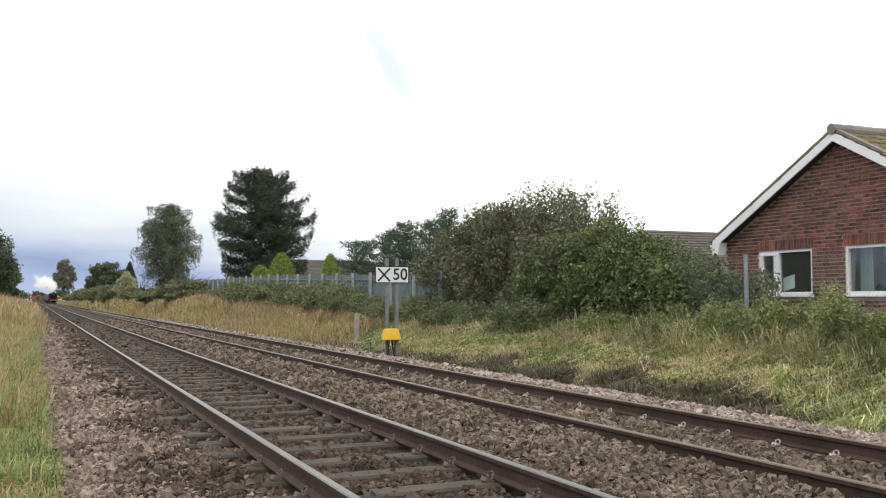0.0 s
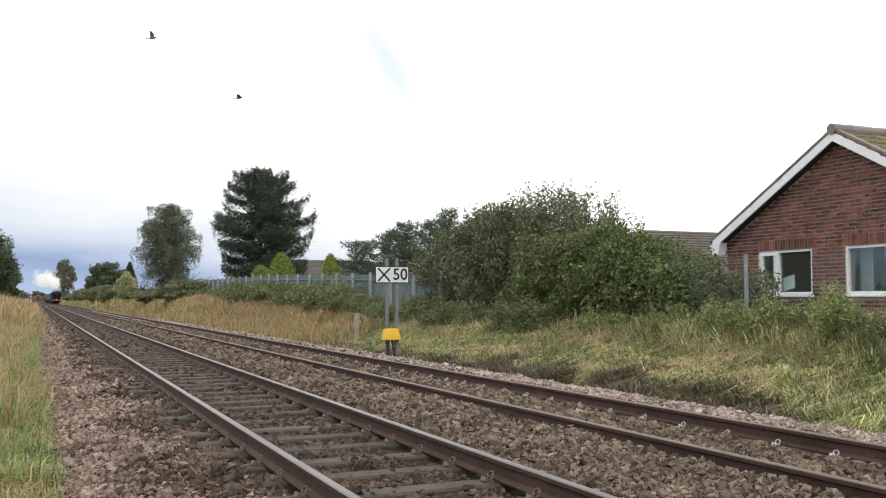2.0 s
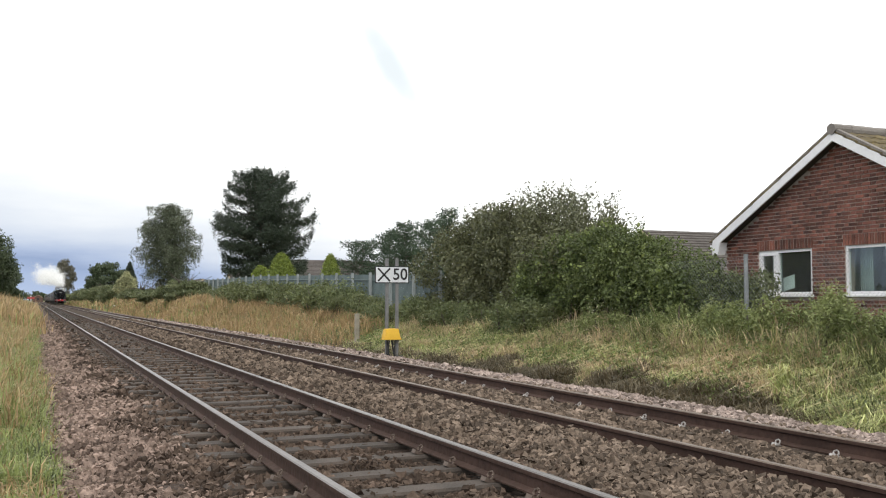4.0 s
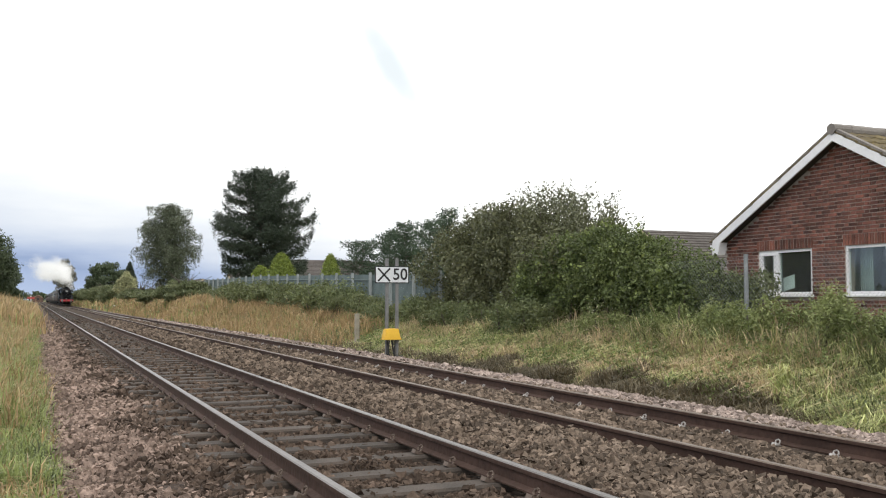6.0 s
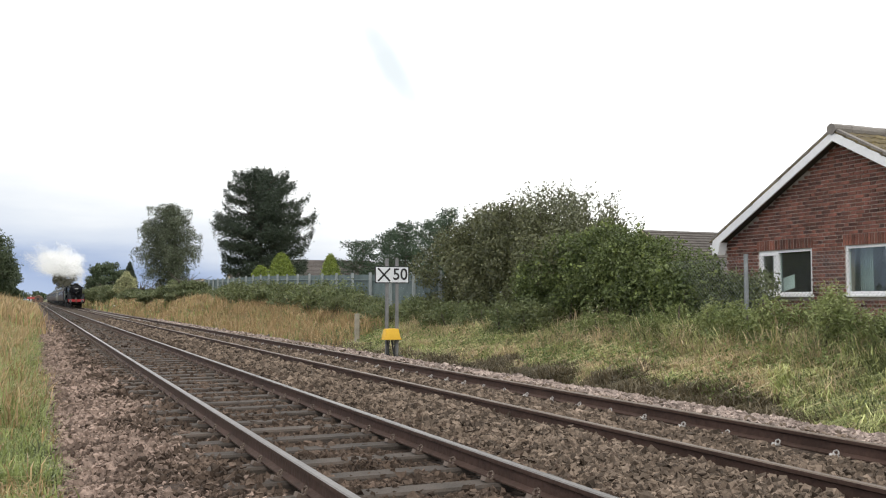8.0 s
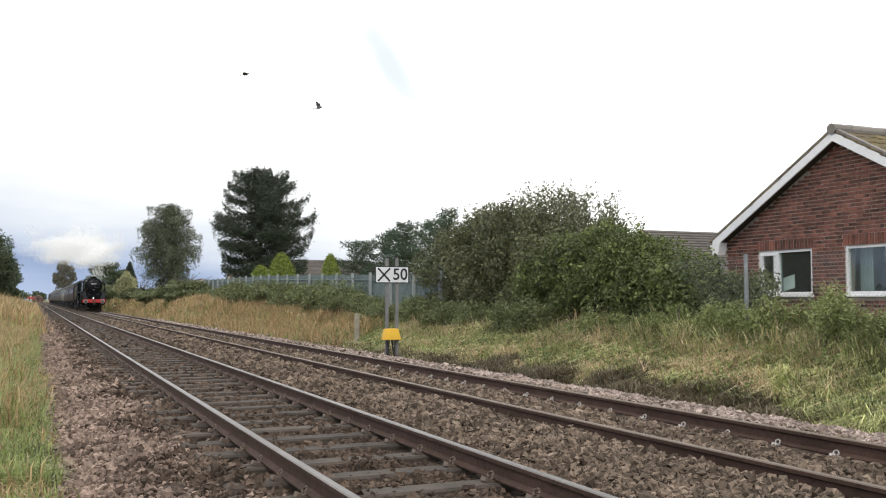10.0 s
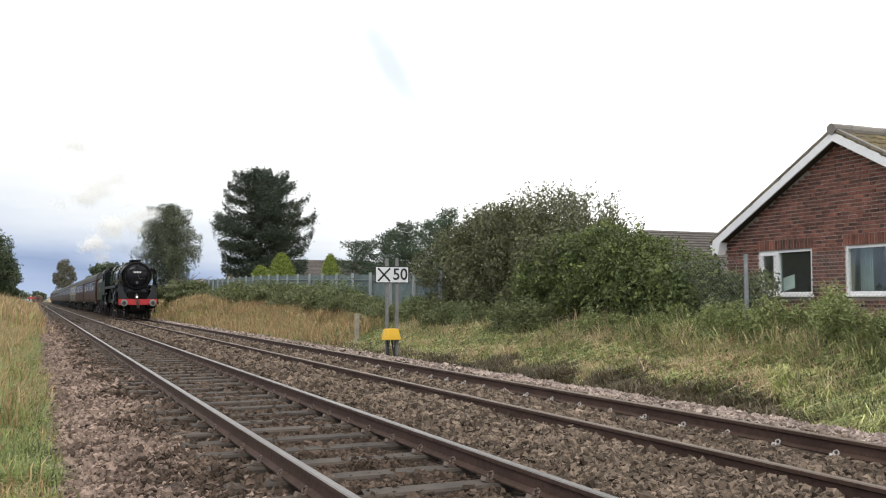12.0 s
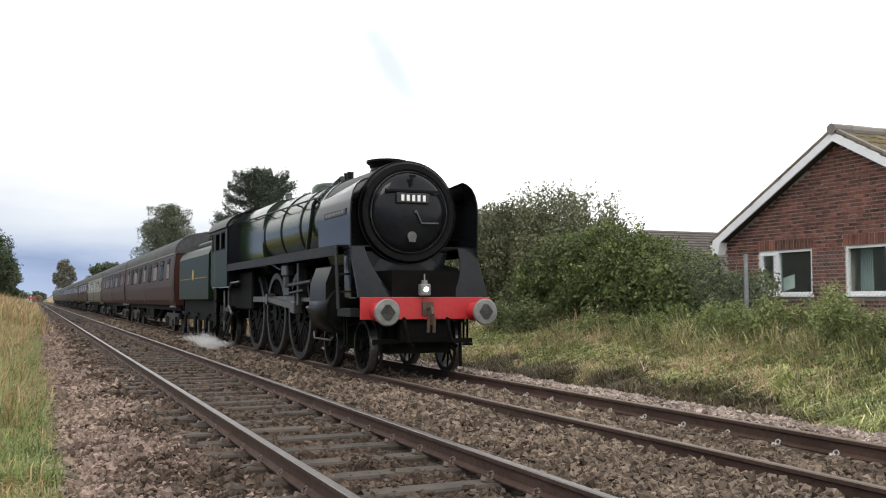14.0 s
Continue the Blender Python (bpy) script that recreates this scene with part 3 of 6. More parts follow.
def build_bricks():
    """Flemish bond on the gable: the bricks over and between the windows singly, the rest joined."""
    def brick_mesh(name, length, height):
        bm = fresh()
        box(bm, 0, 0.10, -length / 2 + 0.004, length / 2 - 0.004, -height / 2 + 0.004, height / 2 - 0.004)
        me = bpy.data.meshes.new(name)
        bmesh.ops.recalc_face_normals(bm, faces=bm.faces[:])
        bm.to_mesh(me), bm.free()
        me.materials.append(M["brick"])
        return me
    kinds = {"s": brick_mesh("brick_stretcher", 0.215, 0.065), "h": brick_mesh("brick_header", 0.1025, 0.065), "v": brick_mesh("brick_soldier", 0.065, 0.215)}
    size = {"s": (0.215, 0.065), "h": (0.1025, 0.065), "v": (0.065, 0.215)}
    rng = random.Random(11)
    spots = []
    z, row = BASE - 0.1, 0
    while z < APEX:
        y = HY - HALF - (0.17 if row % 2 else 0.0)
        k = 0
        while y < HY + HALF:
            kind = "s" if k % 2 == 0 else "h"
            ln = size[kind][0]
            yc = y + ln / 2
            ok = HY - HALF <= yc - ln / 2 + 0.05 and yc + ln / 2 <= HY + HALF + 0.05 and in_gable(yc - ln / 2, z, 0.03) and in_gable(yc + ln / 2, z, 0.03)
            ends = [(yc - ln / 2, yc + ln / 2)]
            for a, b, lo, hi in OPENINGS:
                a, b = (a - 0.05, b + 0.05) if z > hi else (a, b)
                if lo - 0.06 < z + 0.0325 and z - 0.0325 < hi + 0.22:
                    ends = [q for e in ends for q in ((e[0], min(e[1], a)), (max(e[0], b), e[1])) if q[1] - q[0] > 0.03]
            if ok:
                for e in ends:
                    whole = abs(e[1] - e[0] - ln) < 0.001
                    spots.append(((e[0] + e[1]) / 2, z, kind if whole else e[1] - e[0]))
            y += ln + 0.01
            k += 1
        z += 0.075
        row += 1
    for a, b, lo, hi in OPENINGS:
        n = int((b - a + 0.1) / 0.075)
        for i in range(n):
            spots.append((a - 0.05 + (b - a + 0.1) * (i + 0.5) / n, hi + 0.112, "v"))
    single = sorted(spots, key=lambda s: abs(s[0] - 14.6) + 0.6 * abs(s[1] - 2.6))
    V, Fc = [], []
    for i, (yc, zc, kind) in enumerate(single):
        out = rng.uniform(-0.003, 0.003)
        if len(gable_wall.children) < 300 and isinstance(kind, str):
            o = new("brick", kinds[kind])
            o.parent = gable_wall
            o.location = (HX + out, yc, zc)
        else:
            l, h = size[kind] if isinstance(kind, str) else (kind, 0.065)
            q = len(V)
            V += [(HX + out + dx, yc + dy * (l / 2 - 0.004), zc + dz * (h / 2 - 0.004)) for dx in (0, 0.1) for dy in (-1, 1) for dz in (-1, 1)]
            Fc += [(q, q + 1, q + 3, q + 2), (q, q + 4, q + 5, q + 1), (q + 2, q + 3, q + 7, q + 6), (q + 1, q + 5, q + 7, q + 3), (q, q + 2, q + 6, q + 4)]
    rest = new("bricks", mesh_of("bricks", V, Fc, M["brick_rest"]))
    rest.parent = gable_wall
    rest["kind"] = "stuff"


M["brick_rest"] = surface("red_facing_brick_joined", (0.062, 0.024, 0.018), (0.185, 0.068, 0.047), 0.35, 0.9, fine=0.02, per="island", island=0.6)


def far_house(name, label, x, y, half, eave, apex, depth, wall_mat, along="x", base=0.2):
    """A plain bungalow farther off: walls, gabled roof with courses, bargeboards, a window."""
    h = thing(name, label, "house", (x, y, 0), "bungalows behind the line")
    bm = fresh()
    box(bm, 0, depth, -half, half, base - 0.5, eave)
    quad_prism(bm, [(-half, eave + 0.002), (half, eave + 0.002), (0, apex)], 0, depth)
    part("wall", bm, wall_mat, h)
    sl = (apex - eave) / half
    for s in (-1, 1):
        bm = fresh()
        n = 16
        out = []
        for c in range(n):
            a, b = (half + 0.35) * c / n, (half + 0.35) * (c + 1) / n
            out += [(s * a, apex + 0.12 - sl * a), (s * b, apex + 0.16 - sl * b)]
        out += [(s * (half + 0.35), apex + 0.05 - sl * (half + 0.35)), (0.0, apex + 0.05)]
        quad_prism(bm, out, -0.2, depth + 0.2)
        part("roof", bm, M["roof_plain"], h, "brown tiled roof slope")
        bm = fresh()
        quad_prism(bm, [(0, apex - 0.12), (s * (half + 0.35), apex - 0.12 - sl * (half + 0.35)), (s * (half + 0.35), apex + 0.06 - sl * (half + 0.35)), (0, apex + 0.06)], -0.24, -0.205)
        part("bargeboard", bm, M["render_cream"], h)
    bm = fresh()
    box(bm, -0.03, 0.05, -0.7, 0.7, base + 0.9, base + 2.0)
    part("window", bm, M["glass_dark"], h)
    if along == "y":
        h.rotation_euler = (0, 0, radians(90))
    return h


M["glass_dark"] = surface("dark_window", (0.02, 0.022, 0.025), (0.05, 0.055, 0.06), 0.5, 0.1)
M["brick_far"] = surface("far_red_brick", (0.075, 0.045, 0.036), (0.13, 0.08, 0.062), 0.3, 0.9, fine=0.04)
far_house("neighbour_bungalow", "brown roofed bungalow standing behind the hedge", 25.7, 36.0, 3.6, 2.35, 4.3, 9.0, M["brick_far"])
far_house("gabled_bungalow", "cream gabled bungalow with a brown roof", 30.0, 160.0, 4.0, 2.9, 6.2, 9.0, M["render_cream"])
far_house("low_bungalow", "low brown roofed bungalow beyond the fence", 25.6, 104.0, 4.5, 3.2, 5.6, 10.0, M["brick_far"])
far_house("end_bungalow", "small bungalow with a pale roof beyond the fence", 24.0, 150.0, 4.0, 2.2, 4.4, 8.0, M["render_cream"], along="y")
# ---- vegetation ----


def cards(centres, size, rng, flat=0.0, aspect=1.6, droop=0.0, tri=False):
    """Leaf-shaped four-sided blades at the given places, each turned at random."""
    n = len(centres)
    u = rng.normal(size=(n, 3))
    u[:, 2] = u[:, 2] * (1 - flat) - droop
    u /= np.linalg.norm(u, axis=1)[:, None] + 1e-9
    w = rng.normal(size=(n, 3))
    w -= (w * u).sum(1)[:, None] * u
    w /= np.linalg.norm(w, axis=1)[:, None] + 1e-9
    s = size * rng.uniform(0.6, 1.35, size=(n, 1))
    if tri:
        V = np.stack([centres - u * s * aspect / 2 + w * s * 0.42, centres - u * s * aspect / 2 - w * s * 0.42, centres + u * s * aspect / 2], 1)
        return V.reshape(-1, 3), np.arange(3 * n).reshape(-1, 3)
    V = np.empty((n, 4, 3))
    V[:, 0] = centres - u * s * aspect / 2
    V[:, 1] = centres + w * s / 2
    V[:, 2] = centres + u * s * aspect / 2
    V[:, 3] = centres - w * s / 2
    return V.reshape(-1, 3), np.arange(4 * n).reshape(-1, 4)


def shell_points(lobes, n, rng, inner=0.55):
    """Points in the outer shells of ellipsoids (cx, cy, cz, rx, ry, rz)."""
    L = np.array(lobes, dtype=float)
    wt = (L[:, 3] * L[:, 4] + L[:, 4] * L[:, 5] + L[:, 3] * L[:, 5])
    pick = rng.choice(len(L), size=n, p=wt / wt.sum())
    d = rng.normal(size=(n, 3))
    d /= np.linalg.norm(d, axis=1)[:, None]
    r = rng.uniform(inner ** 2, 1.0, size=(n, 1)) ** 0.5
    r *= 1 + 0.12 * rng.normal(size=(n, 1))
    return L[pick, :3] + d * r * L[pick, 3:]


def lobed(cx, cy, cz, rx, ry, rz, count, small, rng, low=-0.9):
    """Small lobes spread over a large ellipsoid, for an uneven outline."""
    out = [(cx, cy, cz, rx * 0.78, ry * 0.78, rz * 0.78)]
    for _ in range(count):
        d = rng.normal(size=3)
        d /= np.linalg.norm(d)
        if d[2] < low:
            d[2] = -d[2]
        q = rng.uniform(0.6, 0.95)
        k = small * rng.uniform(0.6, 1.4)
        out.append((cx + d[0] * rx * q, cy + d[1] * ry * q, cz + d[2] * rz * q, rx * k, ry * k, rz * k))
    return out


def crown(name, lobes, n, size, mat, parent, seed, inner=0.55, flat=0.0, aspect=1.6, droop=0.0, label=""):
    rng = np.random.default_rng(seed)
    V, F = cards(shell_points(lobes, n, rng, inner), size, rng, flat, aspect, droop, name == "crown" or n < 5000)
    o = new(name, mesh_of(name, V, F, mat))
    o.parent = parent
    if label:
        o["label"] = label
    return o


def trunk_of(t, height, r, limbs, seed, reach, mat):
    rng = random.Random(seed)
    bm = fresh()
    pts = [Vector((0, 0, -0.3))]
    for i in range(1, 6):
        pts.append(Vector((rng.uniform(-0.1, 0.1) * i * r * 2, rng.uniform(-0.1, 0.1) * i * r * 2, height * i / 5)))
    for i in range(5):
        tube(bm, pts[i], pts[i + 1], r * (1 - i * 0.17), r * (1 - (i + 1) * 0.17), seg=8)
    for k in range(limbs):
        q = rng.uniform(0.3, 0.95)
        a = rng.uniform(0, 6.28)
        i = min(int(q * 5), 4)
        p = pts[i].lerp(pts[i + 1], q * 5 - i)
        d = Vector((math.cos(a), math.sin(a), rng.uniform(0.2, 0.9))) * reach * rng.uniform(0.5, 1.0) * (1.1 - 0.6 * q)
        mid = p + d * 0.5 + Vector((0, 0, 0.05 * reach))
        tube(bm, p, mid, r * 0.35, r * 0.22, seg=6)
        tube(bm, mid, p + d, r * 0.22, r * 0.06, seg=6)
    return part("trunk", bm, mat, t, "", smooth=True)


def branchy(t, h, w, low, mat, n, leaf_size, seed, shape, count):
    """A crown of separate boughs: flat sprays with lifted tips for a fir, hanging twigs for a birch."""
    rng = np.random.default_rng(seed)
    m = count
    q = (np.arange(m) + rng.uniform(0, 1, m)) / m
    z0 = h * (low + (0.97 - low) * q)
    a = (np.arange(m) * 2.39996 + rng.normal(size=m) * 0.5) % (2 * np.pi)
    if shape == "fir":
        reach = w / 2 * np.interp(q, [0, 0.1, 0.25, 0.45, 0.6, 0.75, 0.9, 1.0], [0.42, 0.6, 0.98, 1.05, 0.95, 0.78, 0.52, 0.16]) * rng.uniform(0.72, 1.12, m)
        rise, sag, tip = rng.uniform(-0.05, 0.30, m) + 0.35 * q, 0.42, 0.36
    else:
        reach = w / 2 * np.interp(q, [0, 0.15, 0.4, 0.7, 0.9, 1.0], [0.55, 0.9, 1.05, 0.85, 0.55, 0.2]) * rng.uniform(0.6, 1.1, m)
        rise, sag, tip = rng.uniform(0.35, 0.9, m), 0.55, 0.0
    wt = reach ** 1.25 + 0.15 * w
    b = rng.choice(m, size=n, p=wt / wt.sum())
    s = rng.uniform(0.06, 1.0, n) ** 0.75
    c, d = np.cos(a[b]), np.sin(a[b])
    # twigs leave the bough at set places, so that the spray breaks into clumps
    twigs = 9
    s = (np.floor(s * twigs) + 0.5 + rng.normal(size=n) * 0.30) / twigs
    s = np.clip(s, 0.02, 1.06)
    spread = (0.055 * w if shape == "fir" else 0.06 * w) * (1.1 - 0.65 * s) + 0.06
    side = rng.normal(size=n) * spread
    drop = rng.exponential(0.020 * h if shape == "fir" else 0.05 * h, n)
    r = reach[b] * s - np.abs(side) * 0.35
    P = np.empty((n, 3))
    P[:, 0] = c * r - d * side
    P[:, 1] = d * r + c * side
    P[:, 2] = z0[b] + reach[b] * (rise[b] * s - sag * s * s + tip * s ** 4) - drop + rng.normal(size=n) * 0.012 * h
    top = h * (0.99 - 0.06 * rng.uniform(0, 1, n) ** 2)
    P[:, 2] = np.where(P[:, 2] > top, top - rng.uniform(0, 0.12, n) * h, np.maximum(P[:, 2], 0.15))
    V, F = cards(P, leaf_size, rng, 0.35 if shape == "fir" else 0.0, 2.6 if shape == "fir" else 1.7, 0.0 if shape == "fir" else 0.9, True)
    o = new("crown", mesh_of("crown", V, F, mat))
    o.parent = t
    bm = fresh()
    for k in range(0, m, 2):
        e = [Vector((math.cos(a[k]) * reach[k] * u, math.sin(a[k]) * reach[k] * u, z0[k] + reach[k] * (rise[k] * u - sag * u * u + tip * u ** 4) - 0.01 * h)) for u in (0.0, 0.45, 0.85)]
        tube(bm, e[0], e[1], 0.006 * w, 0.004 * w, seg=5), tube(bm, e[1], e[2], 0.004 * w, 0.0015 * w, seg=5)
    limbs = part("branchwork", bm, M["bark"], t)
    limbs["kind"] = "stuff"


def clipped_conifer(t, h, w, mat, n, leaf_size, seed, blunt):
    """A close conical crown; blunt: 0 for a sharp spire, 1 for a dome."""
    rng = np.random.default_rng(seed)
    q, a = rng.uniform(0, 1, n) ** 1.25, rng.uniform(0, 2 * np.pi, n)
    cone, dome = 1 - q, np.sqrt(np.clip(1 - q ** 2.4, 0, 1))
    r = w / 2 * (cone * (1 - blunt) + dome * blunt) * np.interp(q, [0, 0.12, 1], [0.8, 1.0, 1.0]) + 0.015 * w
    r *= 1 + 0.10 * np.sin(a * 5 + q * 14) + 0.09 * np.sin(a * 11 - q * 31) + 0.11 * rng.normal(size=n)
    r *= rng.uniform(0.55, 1.0, n) ** 0.4
    P = np.stack([np.cos(a) * r, np.sin(a) * r, h * q + rng.normal(size=n) * 0.02 * h], 1)
    V, F = cards(P, leaf_size, rng, 0.0, 2.2, -0.5, True)
    o = new("crown", mesh_of("crown", V, F, mat))
    o.parent = t


def tree(name, label, at, h, w, mat, n, leaf_size, seed, low=0.15, lobes=26, small=0.3, category="tree", group="", droop=0.0, aspect=1.6, flat=0.0, inner=0.5, shape="round"):
    t = thing(name, label, category, (at[0], at[1], ground_z(at[0], at[1])), group)
    rng = np.random.default_rng(seed)
    trunk_of(t, h * 0.85, max(0.05, w * 0.03), 14, seed, w * 0.45, M["bark"])
    if shape == "round":
        L = lobed(0, 0, h * (low + 1) / 2, w / 2, w / 2, h * (1 - low) / 2, lobes, small, rng)
    elif shape in ("fir", "birch"):
        branchy(t, h, w, low, mat, n, leaf_size, seed, shape, lobes)
        return t
    else:
        clipped_conifer(t, h, w, mat, n, leaf_size, seed, small)
        return t
    crown("crown", L, n, leaf_size, mat, t, seed + 1, inner, flat, aspect, droop)
    return t


def bush(name, label, lobes, n, leaf_size, mat, seed, at, inner=0.6, category="bush", group="", droop=0.0, aspect=1.6, twigs=10):
    """Lobes are given about the foot at `at`."""
    t = thing(name, label, category, at, group)
    rng = random.Random(seed)
    bm = fresh()
    for k in range(twigs):
        l = rng.choice(lobes)
        a = Vector((l[0] * 0.8 + rng.uniform(-0.2, 0.2), l[1] * 0.9 + rng.uniform(-0.2, 0.2), -0.2))
        b = Vector((l[0] + rng.uniform(-0.5, 0.5) * l[3], l[1] + rng.uniform(-0.5, 0.5) * l[4], l[2] + rng.uniform(0.2, 0.85) * l[5]))
        tube(bm, a, b, 0.04, 0.012, seg=5)
    part("stems", bm, M["bark"], t)["kind"] = "stuff"
    crown("foliage", lobes, n, leaf_size, mat, t, seed, inner, 0.0, aspect, droop)
    return t


# hedge grown over the fence, and the sallow behind it
def build_hedges():
    rng = np.random.default_rng(3)
    gz = ground_z(12.5, 19)
    lobes = []
    for i in range(150):
        y = 15.95 + 6.9 * (i + rng.uniform(0, 1)) / 150
        top = float(np.interp(y, [15.9, 16.2, 16.7, 17.9, 19.3, 21.4, 22.9], [1.2, 1.45, 1.8, 2.25, 2.55, 2.42, 2.15]))
        u = rng.uniform(0, 1)
        s = rng.uniform(0.26, 0.50)
        z = s * 0.7 + (top - s * 1.6) * u ** 0.7 + 0.12
        bulge = math.sin(math.pi * min(1.0, 0.25 + 0.75 * z / top)) ** 0.6
        lobes.append(((-0.85 if rng.uniform() < 0.72 else 0.55) * bulge * rng.uniform(0.55, 1.0), y - 19, z, s * 1.15, s * (0.8 if y < 16.6 else 1.2), s * 0.9))
    b = bush("hedge", "dense rounded ivy-clad hedge by the railway fence", lobes, 78000, 0.046, M["hedge"], 31, (12.7, 18.5, gz), category="hedge", inner=0.72, aspect=1.35)
    P = []
    for k in range(260):
        l = lobes[rng.integers(len(lobes))]
        d = rng.normal(size=3) * np.array([0.6, 0.6, 0.5]) + np.array([-0.3, 0, 0.6])
        d /= np.linalg.norm(d)
        foot = np.array(l[:3]) + d * np.array(l[3:]) * 0.95
        for u in np.linspace(0, 1, 9):
            P.append(foot + d * u * 0.22 + np.array([0, 0, -0.10 * u * u]) + rng.normal(size=3) * 0.025)
    V, F = cards(np.array(P), 0.05, rng, aspect=1.5)
    o = new("trailing_ivy", mesh_of("trailing_ivy", V, F, M["hedge_tip"]))
    o.parent = b
    # sallow: rounded at one end, loose and taller at the other
    ys, hs = [20.6, 21.6, 22.5, 23.4, 25.0, 27.3, 29.0, 30.0, 31.0, 31.6], [2.3, 2.9, 3.5, 3.9, 3.75, 3.85, 3.6, 3.1, 2.4, 1.8]
    gz = ground_z(14.2, 26)
    lobes = []
    for i in range(170):
        y = 20.8 + 10.2 * (i + rng.uniform(0, 1)) / 170
        top = float(np.interp(y, ys, hs)) * rng.uniform(0.88, 1.02)
        s = rng.uniform(0.32, 0.66)
        z = s * 0.6 + (top - s * 1.5) * rng.uniform(0, 1) ** 0.5
        lobes.append((rng.uniform(-2.3 if z < 2.2 else -1.4, 0.7), y - 26 - (1.0 if z < 2.2 else 0.0), z, s, s * 1.1, s * rng.uniform(0.8, 1.1)))
    b = bush("sallow", "tall grey-green sallow bush with loose upright shoots", lobes, 88000, 0.052, M["sallow"], 37, (14.2, 26, gz), aspect=2.0, inner=0.6, twigs=40)
    P = []
    for k in range(520):
        y = rng.uniform(20.9, 31.0)
        top = float(np.interp(y, ys, hs)) - 0.55
        x0 = rng.uniform(-1.2, 0.9)
        lean = rng.normal(size=2) * 0.20
        ln = rng.uniform(0.3, 0.7) + (0.3 * rng.uniform() if 21 < y < 26 else 0.0)
        for u in np.linspace(0, 1, 24):
            P.append((x0 + lean[0] * u + rng.normal() * 0.06, y - 26 + lean[1] * u + rng.normal() * 0.06, top + ln * u + rng.normal() * 0.03))
    V, F = cards(np.array(P), 0.045, rng, aspect=2.0)
    o = new("upper_foliage", mesh_of("upper_foliage", V, F, M["sallow_tip"]))
    o.parent = b
    # dark growth behind the chain-link, between hedge and bungalow
    lobes = []
    for i in range(26):
        s = rng.uniform(0.22, 0.4)
        lobes.append((rng.uniform(-0.4, 0.5), rng.uniform(-0.9, 1.2), rng.uniform(0.15, 1.15), s, s, s))
    bush("undergrowth", "dark tangled growth behind the wire fence", lobes, 16000, 0.045, M["weed"], 39, (13.3, 16.0, ground_z(13.3, 16)), inner=0.4)


M["hedge_tip"] = leaf("young_ivy_leaves", (0.105, 0.145, 0.036), (0.21, 0.25, 0.075), 0.4, 0.4)
M["sallow_tip"] = leaf("grey_sallow_shoots", (0.085, 0.092, 0.052), (0.18, 0.185, 0.11), 0.5, 0.45)
build_hedges()

tree("fir_tree", "tall dark fir with ragged layered branches", (19.7, 89.0), 12.9, 9.7, M["fir"], 80000, 0.10, 51, low=0.05, lobes=120, shape="fir")
tree("birch_tree", "grey-green birch with drooping foliage", (15.6, 124.0), 12.6, 9.2, M["birch"], 60000, 0.105, 53, low=0.16, lobes=88, shape="birch")
for i, (x, y, h, w) in enumerate(((21, 63, 4.6, 4.6), (22, 60, 5.2, 4.2), (22, 57, 5.7, 4.2), (22.5, 54, 5.6, 4.4), (21.5, 49, 5.9, 4.2), (22.5, 46, 5.4, 4.2))):
    tree("leylandii", "dark green garden conifer behind the fence", (x, y), h, w, M["fir_green"], 15000, 0.055, 60 + i, low=0.02, lobes=58, shape="fir", group="garden conifers")
tree("golden_conifer", "small yellow-green conical conifer", (16.2, 54.5), 3.0, 1.5, M["gold"], 9000, 0.055, 71, shape="conical", small=0.65, group="golden conifers")
tree("golden_conifer", "broad yellow-green conifer before the fir", (16.9, 69.5), 3.7, 2.5, M["gold"], 11000, 0.075, 72, shape="conical", small=0.7, group="golden conifers")
tree("golden_conifer", "low yellow-green shrub by the fence", (16.2, 73.5), 2.8, 1.9, M["gold"], 5000, 0.08, 73, shape="conical", small=0.9, group="golden conifers")
# trees along the line, far off
tree("round_tree", "brownish thin-leaved round tree by the line", (12.0, 440.0), 17.3, 9.8, M["far_brown"], 22000, 0.26, 81, low=0.12, lobes=110, small=0.15, group="trees along the line")
tree("dark_tree", "dark green round tree by the line", (15.5, 235.0), 9.0, 10.0, M["far_tree"], 14000, 0.3, 82, low=0.02, lobes=60, small=0.2, group="trees along the line")
tree("dark_conifer", "dark pointed conifer by the line", (18.0, 205.0), 7.6, 4.2, M["fir"], 7000, 0.22, 83, shape="conical", small=0.15, group="trees along the line")
tree("left_tree", "dark green tree leaning over the cess", (-7.5, 150.0), 11.3, 10.5, M["far_tree"], 26000, 0.22, 84, low=0.03, lobes=80, small=0.2, group="trees beyond the cess")
tree("left_tree", "smaller green tree beyond the cess", (-6.5, 190.0), 8.5, 8.5, M["far_tree"], 12000, 0.26, 85, low=0.02, lobes=60, small=0.2, group="trees beyond the cess")
tree("pale_shrub", "pale cream-leaved shrub on the bank", (12.6, 148.0), 4.3, 3.6, M["pale"], 6000, 0.16, 86, low=0.02, lobes=30, small=0.25, category="shrub")
for i in range(16):
    rr = random.Random(200 + i)
    y = 88 + i * 17 + rr.uniform(-5, 5)
    x = 12.2 + rr.uniform(-0.4, 1.4) - (0.5 if y > 180 else 0)
    tree("bank_bush", "low green bush on the railway bank", (x, y), rr.uniform(2.0, 2.9) * (0.62 if y < 145 else 1.0), rr.uniform(6.0, 9.0), M["bank_bush"], 11000, 0.15, 300 + i, low=-0.2, lobes=60, small=0.2, category="bush", group="bushes on the bank")
